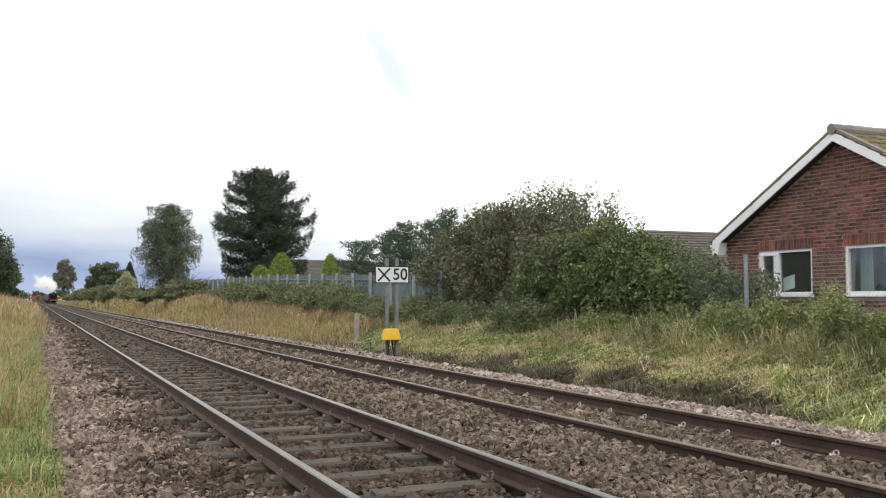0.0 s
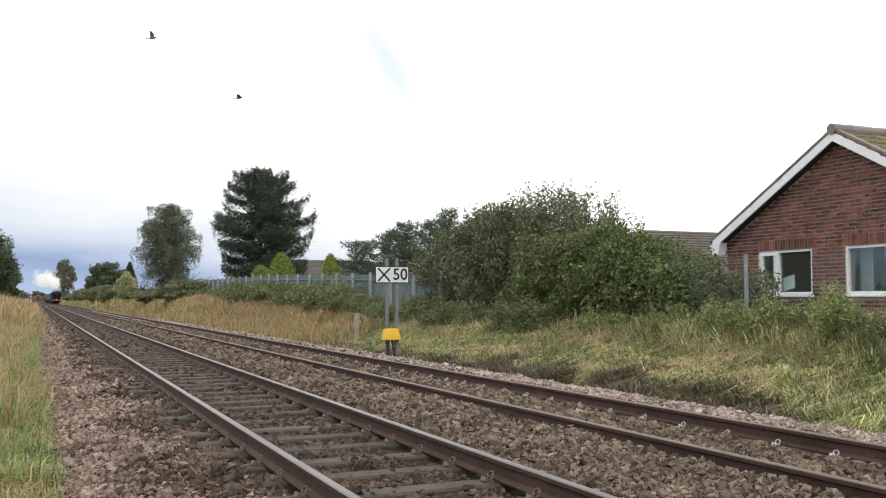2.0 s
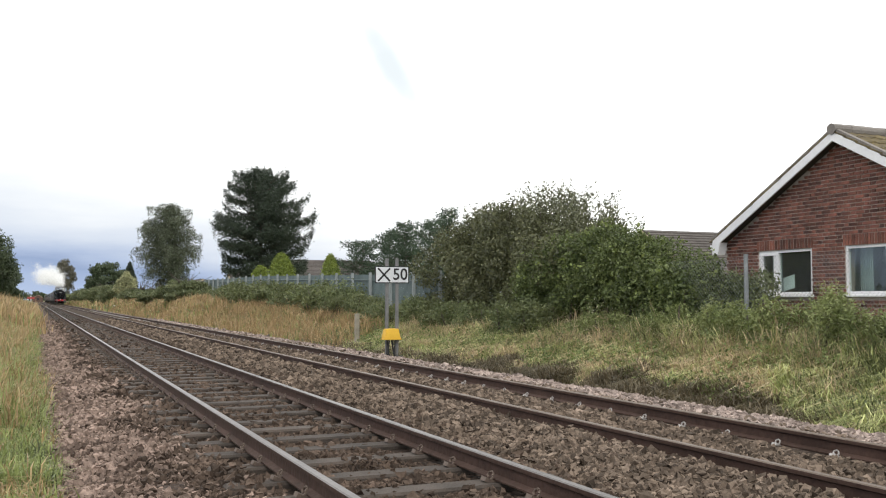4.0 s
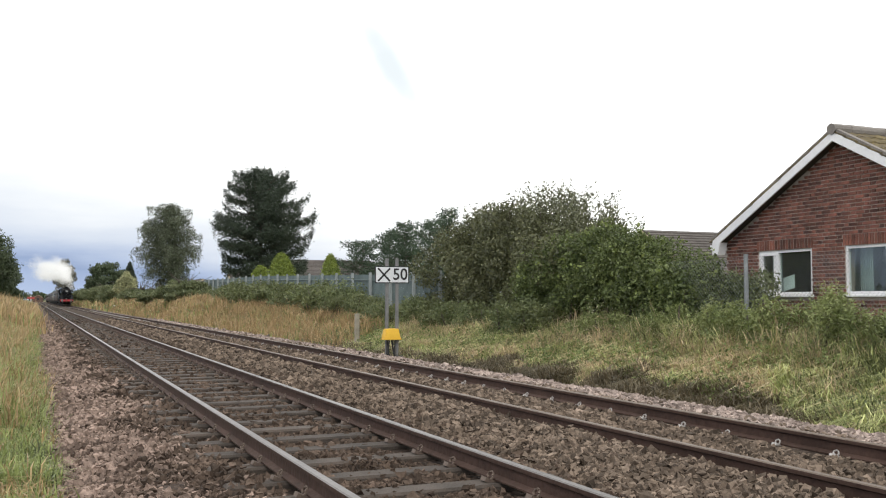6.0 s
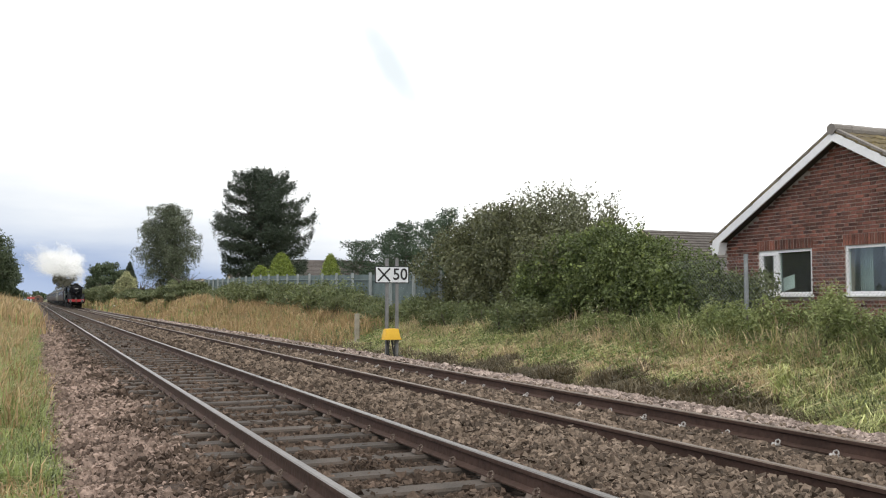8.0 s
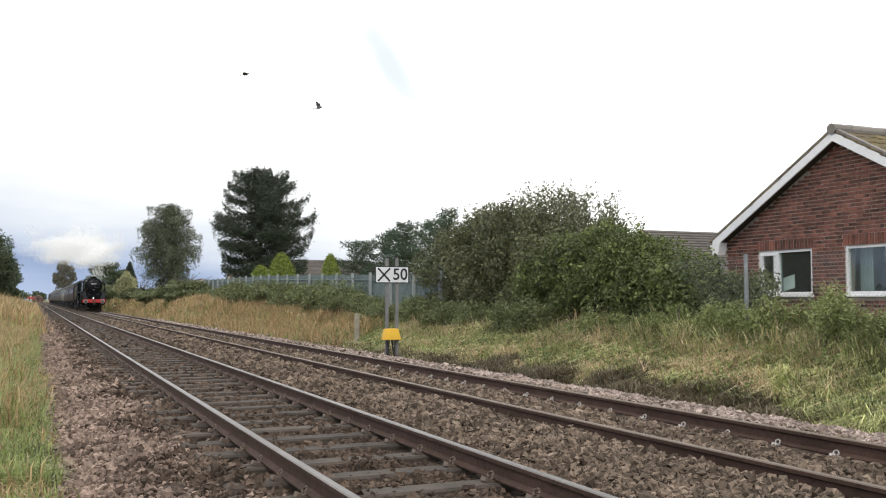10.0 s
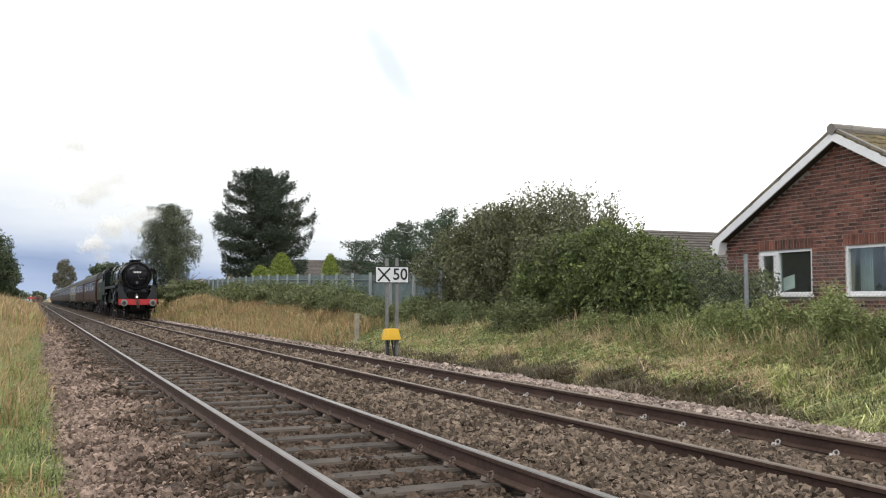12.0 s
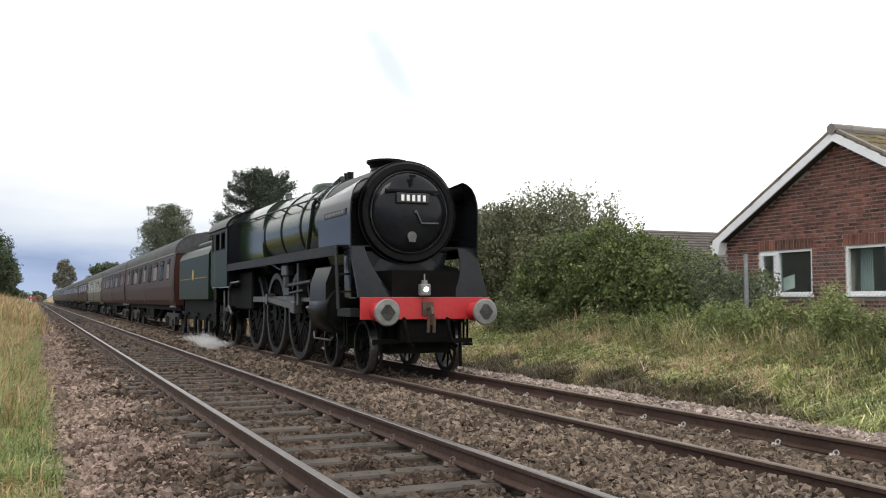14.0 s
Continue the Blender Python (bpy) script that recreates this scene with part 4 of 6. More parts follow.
for i in range(10):
    rr = random.Random(260 + i)
    tree("distant_tree", "distant dark tree beyond the crossing", (-60 + i * 15 + rr.uniform(-5, 5), 760 + rr.uniform(-60, 60)), rr.uniform(6, 9), rr.uniform(11, 18), M["far_tree"], 1600, 1.0, 400 + i, low=0.0, group="distant trees")
# ---- lineside sign, posts, fences ----


def build_sign():
    y = 24.18
    sign = thing("speed_sign", "white permanent speed restriction sign on two grey posts", "railway sign", (8.92, y, 0))
    for x in (-0.13, 0.16):
        bm = fresh()
        prof = [(x - 0.04, 0.0), (x + 0.04, 0.0), (x + 0.04, 0.012), (x - 0.028, 0.012), (x - 0.028, 0.07), (x - 0.04, 0.07)]
        A = [bm.verts.new((a, b, -0.5)) for a, b in prof]
        B = [bm.verts.new((a, b, 2.38)) for a, b in prof]
        for i in range(6):
            bm.faces.new((A[i], A[(i + 1) % 6], B[(i + 1) % 6], B[i]))
        bm.faces.new(A), bm.faces.new(B[::-1])
        part("post", bm, M["post_dark"], sign)
    bm = fresh()
    box(bm, -0.49, 0.49, -0.03, -0.012, 1.70, 2.16, bevel=0.004)
    board = part("board", bm, M["black"], sign, "white board with black border")
    bm = fresh()
    box(bm, -0.465, 0.465, -0.036, -0.0305, 1.725, 2.135)
    part("face", bm, M["sign_white"], board)
    for s in (-1, 1):
        bm = fresh()
        box(bm, -0.245, 0.245, -0.003, 0.003, -0.024, 0.024)
        c = part("cross_bar", bm, M["black"], board)
        c.matrix_basis = pose(-0.235, -0.042, 1.93, 0, s * 45.5, 0)
    cu = bpy.data.curves.new("numerals", "FONT")
    cu.body, cu.size, cu.extrude, cu.align_x, cu.align_y, cu.offset = "50", 0.44, 0.003, "CENTER", "CENTER", 0.006
    txt = new("numerals", cu)
    dg = bpy.context.evaluated_depsgraph_get()
    me = bpy.data.meshes.new_from_object(txt.evaluated_get(dg))
    bpy.data.objects.remove(txt)
    me.materials.clear()
    me.materials.append(M["black"])
    num = new("numerals", me)
    num.parent = board
    num.matrix_basis = pose(0.23, -0.042, 1.93, 90, 0, 0)
    bm = fresh()
    top = [(-0.19, -0.10), (0.17, -0.10), (0.17, 0.14), (-0.19, 0.14)]
    low = [(-0.24, -0.15), (0.22, -0.15), (0.22, 0.18), (-0.24, 0.18)]
    A = [bm.verts.new((a, b, 0.47)) for a, b in top]
    B = [bm.verts.new((a, b, 0.18)) for a, b in low]
    for i in range(4):
        bm.faces.new((A[i], A[(i + 1) % 4], B[(i + 1) % 4], B[i]))
    bm.faces.new(A), bm.faces.new(B[::-1])
    bmesh.ops.bevel(bm, geom=bm.edges[:], offset=0.02, segments=2, affect="EDGES")
    box(bm, -0.255, 0.235, -0.165, 0.19, 0.17, 0.195, bevel=0.006)
    hood = part("magnet_cover", bm, M["yellow"], sign, "yellow plastic cover")
    rr = random.Random(4)
    for k in range(5):
        bm = fresh()
        x = -0.12 + k * 0.055
        pts = [(x, 0.0, 0.2), (x + rr.uniform(-0.03, 0.03), -0.02, 0.0), (x + rr.uniform(-0.05, 0.08), -0.04, -0.2), (x + rr.uniform(-0.02, 0.12), -0.08, -0.33)]
        for a, b in zip(pts, pts[1:]):
            tube(bm, a, b, 0.018, seg=6)
        part("cable", bm, M["cable"], sign)
    return sign


build_sign()


def stick(name, label, cat, x, y, z0, z1, w, mat):
    t = thing(name, label, cat, (x, y, 0))
    bm = fresh()
    box(bm, -w / 2, w / 2, -w / 2, w / 2, z0, z1, bevel=w * 0.12)
    part("post", bm, mat, t)
    return t


stick("marker_post", "weathered concrete marker post in the grass", "post", 9.68, 29.5, -0.5, 0.80, 0.14, M["concrete"])
stick("white_post", "short white marker post beside the ballast", "post", 9.6, 131.0, -0.5, 0.55, 0.25, M["white_pvc"])
bm = fresh()
box(bm, 9.25, 9.75, 39.6, 42.6, -0.34, -0.22, bevel=0.02)
tagged(part("cable_trough", bm, M["galv"]), "pale grey cable trough lid beside the ballast", "cable trough")
bm = fresh()
pts = [(8.95, 24.1, -0.30), (9.05, 23.7, -0.25), (8.75, 23.3, -0.27), (8.3, 22.9, -0.24)]
for a, b in zip(pts, pts[1:]):
    tube(bm, a, b, 0.022, seg=6)
tagged(part("loose_cable", bm, M["cable"]), "black cable lying over the ballast", "cable")


def build_chainlink():
    f = thing("chainlink_fence", "galvanised chain-link fence before the bungalow", "fence")
    x = 12.1
    top = 2.03
    for k, y in enumerate((9.3, 13.85)):
        bm = fresh()
        tube(bm, (x, y, -0.1), (x, y, top + (0.06 if k == 1 else 0.0)), 0.042, seg=10)
        part("post", bm, M["galv"], f)
    V, Fc = [], []
    y0, y1, z0, z1 = 8.0, 16.3, 0.35, top
    step, r = 0.085, 0.0019

    def wire(a, b):
        q = len(V)
        for p in (a, b):
            V.extend([(p[0] - r, p[1], p[2] + r), (p[0] + r, p[1], p[2] + r), (p[0], p[1], p[2] - r)])
        Fc.extend([(q, q + 1, q + 4, q + 3), (q + 1, q + 2, q + 5, q + 4), (q + 2, q, q + 3, q + 5)])
    h = z1 - z0
    k = y0 - h
    while k < y1:
        for s in (1, -1):
            a, b = max(k, y0), min(k + h, y1)
            if b > a:
                za, zb = (z0 + a - k, z0 + b - k) if s > 0 else (z1 - (a - k), z1 - (b - k))
                wire((x + 0.05 + s * 0.004, a, za), (x + 0.05 + s * 0.004, b, zb))
        k += step
    for z in (z1, z0 + 0.9):
        wire((x + 0.05, y0, z), (x + 0.05, y1, z))
    m = new("mesh", mesh_of("mesh", V, Fc, M["galv"]))
    m.parent = f
    tagged(m, "diamond wire mesh", kind="stuff")


build_chainlink()


def fence_x(y):
    return 12.4 + (y - 28) * 0.027


def fence_top(y):
    return 2.15 + 0.62 * min(max((y - 30) / 30.0, 0), 1) + 0.22 * min(max((y - 60) / 25.0, 0), 1)


def build_far_fence():
    f = thing("garden_fence", "grey-green slatted fence with pale posts along the gardens", "fence")
    y, k = 29.0, 0
    while y < 112:
        bm = fresh()
        box(bm, fence_x(y) - 0.05, fence_x(y) + 0.05, y - 0.05, y + 0.05, 0.0, fence_top(y) + 0.07)
        part("post", bm, M["fence_post"], f)
        for z in (0.25, 1.5):
            bm = fresh()
            a, b = Vector((fence_x(y) + 0.07, y, fence_top(y) - z)), Vector((fence_x(y + 2.6) + 0.07, y + 2.6, fence_top(y + 2.6) - z))
            tube(bm, a, b, 0.025, seg=4)
            part("rail", bm, M["fence_blue"], f)
        y += 2.6
        k += 1
    V, Fc = [], []
    y = 29.0
    i = 0
    while y < 112:
        x, t = fence_x(y) + 0.10, fence_top(y)
        q = len(V)
        w = 0.036
        V += [(x + dx, y + dy, z) for z in (t - 1.9, t - 0.03 * (i % 2)) for dx, dy in ((0, -w), (0.012, -w), (0.012, w), (0, w))]
        Fc += [(q, q + 4, q + 7, q + 3), (q, q + 1, q + 5, q + 4), (q + 3, q + 7, q + 6, q + 2), (q + 4, q + 5, q + 6, q + 7), (q + 1, q + 2, q + 6, q + 5)]
        y += 0.115
        i += 1
    o = new("slats", mesh_of("slats", V, Fc, M["fence_blue"]))
    o.parent = f
    tagged(o, "close-set grey-green slats", kind="stuff")


build_far_fence()

# level crossing gear and houses at the far end
M["barrier_red"] = surface("red_barrier_board", (0.30, 0.04, 0.04), (0.42, 0.07, 0.06), 0.8, 0.6)
for i, (x, y) in enumerate(((-1.5, 470), (9.8, 480))):
    t = thing("crossing_barrier", "red and white crossing barrier post far along the line", "barrier", (x, y, 0), "level crossing")
    bm = fresh()
    box(bm, -0.2, 0.2, -0.2, 0.2, -0.5, 3.2)
    part("mast", bm, M["white_pvc"], t)
    bm = fresh()
    box(bm, -1.6, 1.6, -0.28, -0.22, 1.6, 2.6)
    part("board", bm, M["barrier_red"], t)
far_house("crossing_house", "red brick house by the far crossing", 2.0, 640.0, 3.0, 2.4, 4.2, 5.0, M["brick_far"], along="y")
far_house("white_house", "pale rendered house by the far crossing", 12.0, 650.0, 4.0, 2.6, 4.6, 7.0, M["render_cream"], along="y")

# ---- ballast stones ----


def ballast_top(x):
    return np.interp(x, [0.05, 0.5, 1.0, 1.9, 3.5, 4.0, 4.5, 5.0, 5.16, 5.35, 6.0, 6.68, 6.95, 7.7, 8.2, 8.7, 9.2], [-0.36, -0.27, -0.225, -0.225, -0.225, -0.215, -0.16, -0.125, -0.12, -0.165, -0.165, -0.175, -0.165, -0.185, -0.20, -0.31, -0.44])


def stones(x, y, z, size, rng):
    n = len(x)
    corner = np.array([(a, b, c) for a in (-1, 1) for b in (-1, 1) for c in (-1, 1)], dtype=float)
    V = corner[None] * (1 + rng.uniform(-0.78, 0.28, size=(n, 8, 3)))
    V *= (size[:, None] * rng.uniform(0.55, 1.3, size=(n, 3)))[:, None, :] / 2
    q = rng.normal(size=(n, 4))
    q /= np.linalg.norm(q, axis=1)[:, None]
    w, a, b, c = q.T
    R = np.stack([1 - 2 * (b * b + c * c), 2 * (a * b - c * w), 2 * (a * c + b * w), 2 * (a * b + c * w), 1 - 2 * (a * a + c * c), 2 * (b * c - a * w), 2 * (a * c - b * w), 2 * (b * c + a * w), 1 - 2 * (a * a + b * b)], 1).reshape(n, 3, 3)
    V = np.einsum("nij,nkj->nki", R, V) + np.stack([x, y, z], 1)[:, None, :]
    f = np.array([(0, 1, 3, 2), (4, 6, 7, 5), (0, 4, 5, 1), (2, 3, 7, 6), (0, 2, 6, 4), (1, 5, 7, 3)])
    return V.reshape(-1, 3), (f[None] + 8 * np.arange(n)[:, None, None]).reshape(-1, 4)


def build_stones():
    rng = np.random.default_rng(17)
    VS, FS, base, pale = [], [], 0, []
    for ya, yb, density, size in ((4.0, 9, 1020, 0.053), (9, 15, 530, 0.060), (15, 26, 190, 0.075), (26, 45, 80, 0.09), (45, 75, 18, 0.11)):
        n = int((yb - ya) * 9.2 * density)
        x, y = rng.uniform(0.02, 9.2, n), rng.uniform(ya, yb, n)
        keep = (x < 1.16 * y + 0.2) & (0.918 * y + 0.396 * x > 6.4)
        for r in (TRACK_NEAR, TRACK_NEAR + GAUGE, TRACK_FAR, TRACK_FAR + GAUGE):
            keep &= np.abs(x - r) > 0.085
        keep &= (x < TRACK_FAR + GAUGE - 0.17) | (x > TRACK_FAR + GAUGE + 0.09)
        k = (y - 6.03) / 0.744
        on = (np.abs(k - np.round(k)) * 0.744 < 0.135) & (x > TRACK_NEAR - 0.5) & (x < TRACK_NEAR + GAUGE + 0.5)
        cover = np.where(x < TRACK_NEAR - 0.1, 0.55, 0.10) + 0.25 * (np.sin(x * 2.1 + y * 1.3) > 0.55)
        keep &= ~on | (rng.uniform(size=n) < cover)
        ride = np.where(on, 0.03, 0.0)[keep]
        x, y = x[keep], y[keep]
        s = size * rng.uniform(0.55, 1.45, len(x)) * np.where(x < 1.3, 0.86, 1.0)
        wave = 0.02 * np.sin(x * 5.1 + y * 2.3) + 0.015 * np.sin(y * 6.7 - x * 3.3)
        near_rail = np.min([np.abs(x - r) for r in (TRACK_NEAR, TRACK_NEAR + GAUGE)], axis=0) < 0.24
        z = ballast_top(x) - 0.025 * near_rail + ride + rng.uniform(-0.034, 0.022, len(x)) + wave * 0.6
        V, F = stones(x, y, z, s, rng)
        VS.append(V), FS.append(F + base)
        clean = (x + 0.25 * np.sin(y * 1.7) + rng.normal(size=len(x)) * 0.25 < 1.15) | (x > 7.55 + rng.normal(size=len(x)) * 0.2)
        kind = clean.astype(np.int32) + (clean & (x > 5))
        brown = ~clean & (x + rng.normal(size=len(x)) * 0.2 > 3.95)
        kind = np.where(brown, 3, kind)
        pale.append(np.repeat(kind, 6))
        base += len(V)
    o = new("ballast_stones", mesh_of("ballast_stones", np.concatenate(VS), np.concatenate(FS), [M["stone"], M["stone_pale"], M["stone_fresh"], M["stone_mid"]], index=np.concatenate(pale)))
    tagged(o, "loose brown and grey granite ballast stones", "ballast", kind="stuff")


build_stones()

# ---- grass and weeds ----


def blades(P, h, w, lean, rng):
    n = len(P)
    a = rng.uniform(0, 2 * np.pi, n)
    out = np.stack([np.cos(a), np.sin(a), np.zeros(n)], 1)
    b = a + np.pi / 2 + rng.normal(size=n) * 0.4
    side = np.stack([np.cos(b), np.sin(b), np.zeros(n)], 1) * (w / 2)[:, None]
    mid = P + out * (h * lean * 0.3)[:, None] + np.array([0, 0, 1.0]) * (h * 0.6)[:, None]
    tip = P + out * (h * lean)[:, None] + np.array([0, 0, 1.0]) * (h * (1 - 0.35 * lean))[:, None]
    V = np.stack([P - side, P + side, mid + side * 0.8, mid - side * 0.8, tip], 1).reshape(-1, 3)
    i = 5 * np.arange(n)
    F = [(k, k + 1, k + 2, k + 3) for k in i.tolist()] + [(k + 3, k + 2, k + 4) for k in i.tolist()]
    return V, F


def build_grass():
    rng = np.random.default_rng(23)
    bins = {"grass_green": [], "grass_dry": [], "weed": [], "scrub": [], "grass_pale": [], "grass_straw": []}

    def strip(x0, x1, y0, y1, tufts, per, h, w, mix, spread=0.09, lean=0.5, keep=None, pale=False):
        """Tufts of blades over a stretch; mix: share of dry, green and dark."""
        X, Y = rng.uniform(x0, x1, tufts), rng.uniform(y0, y1, tufts)
        for x, y in zip(X, Y):
            if keep and not keep(x, y):
                continue
            z = ground_z(x, y) - 0.03
            nz = 0.9 * noise.noise((x * 0.55, y * 0.35, 4.0)) + 0.9 * noise.noise((x * 2.1, y * 1.6, 9.0))
            d, g, k = mix
            t = rng.uniform() + 0.55 * nz
            kind = "scrub" if k > 0.9 else "grass_dry" if t < d else "grass_green" if t < d + g else "weed"
            if pale:
                kind = {"grass_dry": "grass_straw", "grass_green": "grass_pale"}.get(kind, kind)
            hh = h * rng.uniform(0.6, 1.25) * (1 + 0.7 * noise.noise((x * 2.3, y * 2.0, 7.0))) * (1.15 if kind == "grass_dry" else 0.9)
            bins[kind].append((x, y, z, hh, w, per, spread, lean))
    right = lambda x, y: x < 1.14 * y + 0.6
    # right bank: dark foot, pale slope, taller top
    foot = lambda x, y: right(x, y) and x < 9.85 + 0.6 * noise.noise((y * 0.8, 2.0, 1.0)) + (0.2 if 11 < y < 21 else -0.15)
    slope = lambda x, y: right(x, y) and not (9.5 < y < 22 and foot(x, y))
    strip(9.2, 10.3, 9.5, 34, 3000, 14, 0.30, 0.018, (0.0, 0.0, 1.0), keep=foot, lean=1.3)
    strip(9.15, 9.75, 6.5, 30, 1500, 14, 0.24, 0.015, (0.30, 0.55, 0.15), keep=slope, lean=1.2, pale=True)
    strip(9.5, 11.4, 6.5, 30, 5600, 20, 0.30, 0.015, (0.40, 0.57, 0.03), keep=slope, lean=1.5, spread=0.07, pale=True)
    strip(10.9, 12.6, 8, 30, 2800, 14, 0.46, 0.013, (0.50, 0.38, 0.12), keep=right, lean=1.1, pale=True)
    strip(11.1, 12.0, 8.8, 16.5, 1000, 12, 0.66, 0.011, (0.30, 0.45, 0.25), keep=right, lean=1.0, pale=True)
    strip(11.0, 12.0, 14.2, 19.5, 260, 14, 0.58, 0.010, (0.95, 0.05, 0.0), lean=1.1, pale=True)
    strip(9.2, 12.4, 30, 60, 4600, 10, 0.42, 0.024, (0.72, 0.20, 0.08), keep=right, spread=0.16)
    strip(9.2, 12.8, 60, 125, 3800, 8, 0.55, 0.05, (0.70, 0.26, 0.04), spread=0.3)
    strip(9.3, 13.5, 125, 330, 2400, 6, 0.7, 0.13, (0.55, 0.35, 0.10), spread=0.5)
    # grass beyond the cess
    left = lambda x, y: x > -0.034 * y - 0.9
    strip(-1.8, 0.14, 6.6, 20, 4000, 12, 0.26, 0.013, (0.12, 0.78, 0.10), keep=left, lean=0.8)
    strip(0.0, 0.6, 6.2, 45, 1500, 8, 0.15, 0.012, (0.12, 0.80, 0.08), keep=lambda x, y: x < 0.16 + 0.45 * noise.noise((y * 0.9, 5.0, 2.0)), lean=1.0)
    strip(-3.0, -0.15, 12, 45, 4600, 10, 0.52, 0.015, (0.32, 0.66, 0.02), keep=left, lean=0.8)
    strip(-4.5, 0.05, 45, 170, 3600, 8, 0.85, 0.06, (0.56, 0.42, 0.02), keep=lambda x, y: x > -0.034 * y - 1.5, spread=0.3, lean=0.4)
    strip(-0.25, 0.12, 14, 60, 900, 10, 0.26, 0.016, (0.1, 0.85, 0.05), lean=0.7)
    names = {"grass_green": ("green_grass", "green lineside grass"), "grass_dry": ("dry_grass", "tall straw-coloured dry grass"), "weed": ("dark_weeds", "dark green weeds on the bank"), "grass_pale": ("pale_grass", "pale green tussock grass"), "grass_straw": ("straw_grass", "straw-coloured arching tussock grass"), "scrub": ("dead_scrub", "dark brown low scrub at the foot of the bank")}
    for kind, rows in bins.items():
        R = np.array(rows)
        rep = R[:, 5].astype(int)
        Q = np.repeat(R, rep, axis=0)
        n = len(Q)
        P = Q[:, :3].copy()
        P[:, :2] += rng.normal(size=(n, 2)) * Q[:, 6:7]
        V, F = blades(P, Q[:, 3] * rng.uniform(0.5, 1.2, n), Q[:, 4] * rng.uniform(0.6, 1.4, n), Q[:, 7] * rng.uniform(0.2, 1.6, n), rng)
        o = new(names[kind][0], mesh_of(names[kind][0], V, F, M[kind]))
        tagged(o, names[kind][1] + " beside the railway", "grass", kind="stuff")


build_grass()


def build_brambles():
    """Weeds and brambles in a strip before the fences, as separate clumps."""
    rng = np.random.default_rng(29)
    spots = []
    for k in range(17):
        y = 9.2 + k * 0.62
        spots.append((11.55 + rng.uniform(-0.2, 0.3), y + rng.uniform(-0.2, 0.2), rng.uniform(1.0, 1.35) if y < 12.6 else rng.uniform(0.7, 1.0) if y < 15.6 else rng.uniform(0.5, 0.7), 0.5, 3400, 0.034))
    for k in range(16):
        y = 20.5 + k * 1.15
        spots.append((11.5 + rng.uniform(-0.3, 0.5), y, rng.uniform(0.7, 1.1), 0.85, 3000, 0.05))
    for k in range(16):
        y = 38.5 + k * 2.0
        spots.append((11.9 + 0.02 * (y - 38) + rng.uniform(-0.4, 0.3), y, rng.uniform(1.2, 1.7), 1.35, 2400, 0.09))
    for k, (x, y, h, r, n, s) in enumerate(spots):
        lobes = [(rng.uniform(-0.5, 0.5) * r, rng.uniform(-0.7, 0.7) * r, h * rng.uniform(0.25, 0.75), r * rng.uniform(0.3, 0.6), r * rng.uniform(0.3, 0.6), h * rng.uniform(0.2, 0.4)) for _ in range(9)]
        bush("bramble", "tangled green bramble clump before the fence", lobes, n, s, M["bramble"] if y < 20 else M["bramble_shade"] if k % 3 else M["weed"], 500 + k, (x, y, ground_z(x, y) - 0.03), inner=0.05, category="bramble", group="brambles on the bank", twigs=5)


M["bank_leaf"] = leaf("bank_weed_leaves", (0.11, 0.155, 0.045), (0.22, 0.27, 0.09), 0.8)
# copy of the bramble leaves, darkened to put the farther clumps' shade in colour
M["bramble_shade"] = leaf("shaded_bramble_leaves", (0.072, 0.092, 0.034), (0.155, 0.170, 0.068), 0.5)
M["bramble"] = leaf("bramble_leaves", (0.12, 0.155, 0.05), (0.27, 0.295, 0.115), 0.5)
build_brambles()


def build_bank_weeds():
    """Small broad leaves low among the grass of the bank."""
    rng = np.random.default_rng(41)
    P = []
    for k in range(3000):
        x, y = rng.uniform(9.7, 12.2), rng.uniform(7, 34)
        if x > 1.14 * y + 0.6 or noise.noise((x * 1.1, y * 0.7, 6.0)) < -0.05:
            continue
        z, h, r = ground_z(x, y), rng.uniform(0.10, 0.42), rng.uniform(0.06, 0.18)
        n = 15
        P.append(np.stack([x + rng.normal(size=n) * r, y + rng.normal(size=n) * r, z + h * rng.uniform(0.1, 1.0, n)], 1))
    V, F = cards(np.concatenate(P), 0.034, rng, aspect=1.7)
    o = new("bank_weeds", mesh_of("bank_weeds", V, F, M["bank_leaf"]))
    tagged(o, "small broad-leaved green weeds among the bank grass", "weeds", kind="stuff")


build_bank_weeds()
# ---- the train ----
XC = TRACK_FAR + GAUGE / 2
SPEED = 24.05


def front_y(t):
    """Buffer faces of the locomotive along the line."""
    return 14.13 + SPEED * (CLIP - t)


M["engine_black"] = surface("glossy_black_engine_paint", (0.006, 0.0065, 0.008), (0.012, 0.013, 0.016), 0.8, 0.13, bump=0.03, spec=0.18)
M["smoke_black"] = surface("dull_black_smokebox_paint", (0.004, 0.004, 0.0045), (0.009, 0.009, 0.010), 0.5, 0.4, bump=0.06, spec=0.09)
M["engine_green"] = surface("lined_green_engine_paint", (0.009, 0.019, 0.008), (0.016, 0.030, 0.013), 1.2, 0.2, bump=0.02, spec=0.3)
# darker and duller than the boiler: the colour itself holds back the sky's reflection
M["side_green"] = surface("dulled_dark_green_side_paint", (0.005, 0.012, 0.005), (0.010, 0.021, 0.009), 1.2, 0.35, bump=0.02, spec=0.05)
M["frame_dark"] = surface("oily_dark_frames", (0.002, 0.0018, 0.0017), (0.006, 0.0054, 0.005), 0.3, 0.65, bump=0.2, spec=0.08)
M["beam_red"] = surface("red_buffer_beam_paint", (0.34, 0.016, 0.02), (0.45, 0.026, 0.03), 0.6, 0.45, bump=0.03)
M["steel"] = surface("bright_motion_steel", (0.075, 0.075, 0.075), (0.18, 0.18, 0.175), 0.2, 0.4, 0.8, bump=0.05)
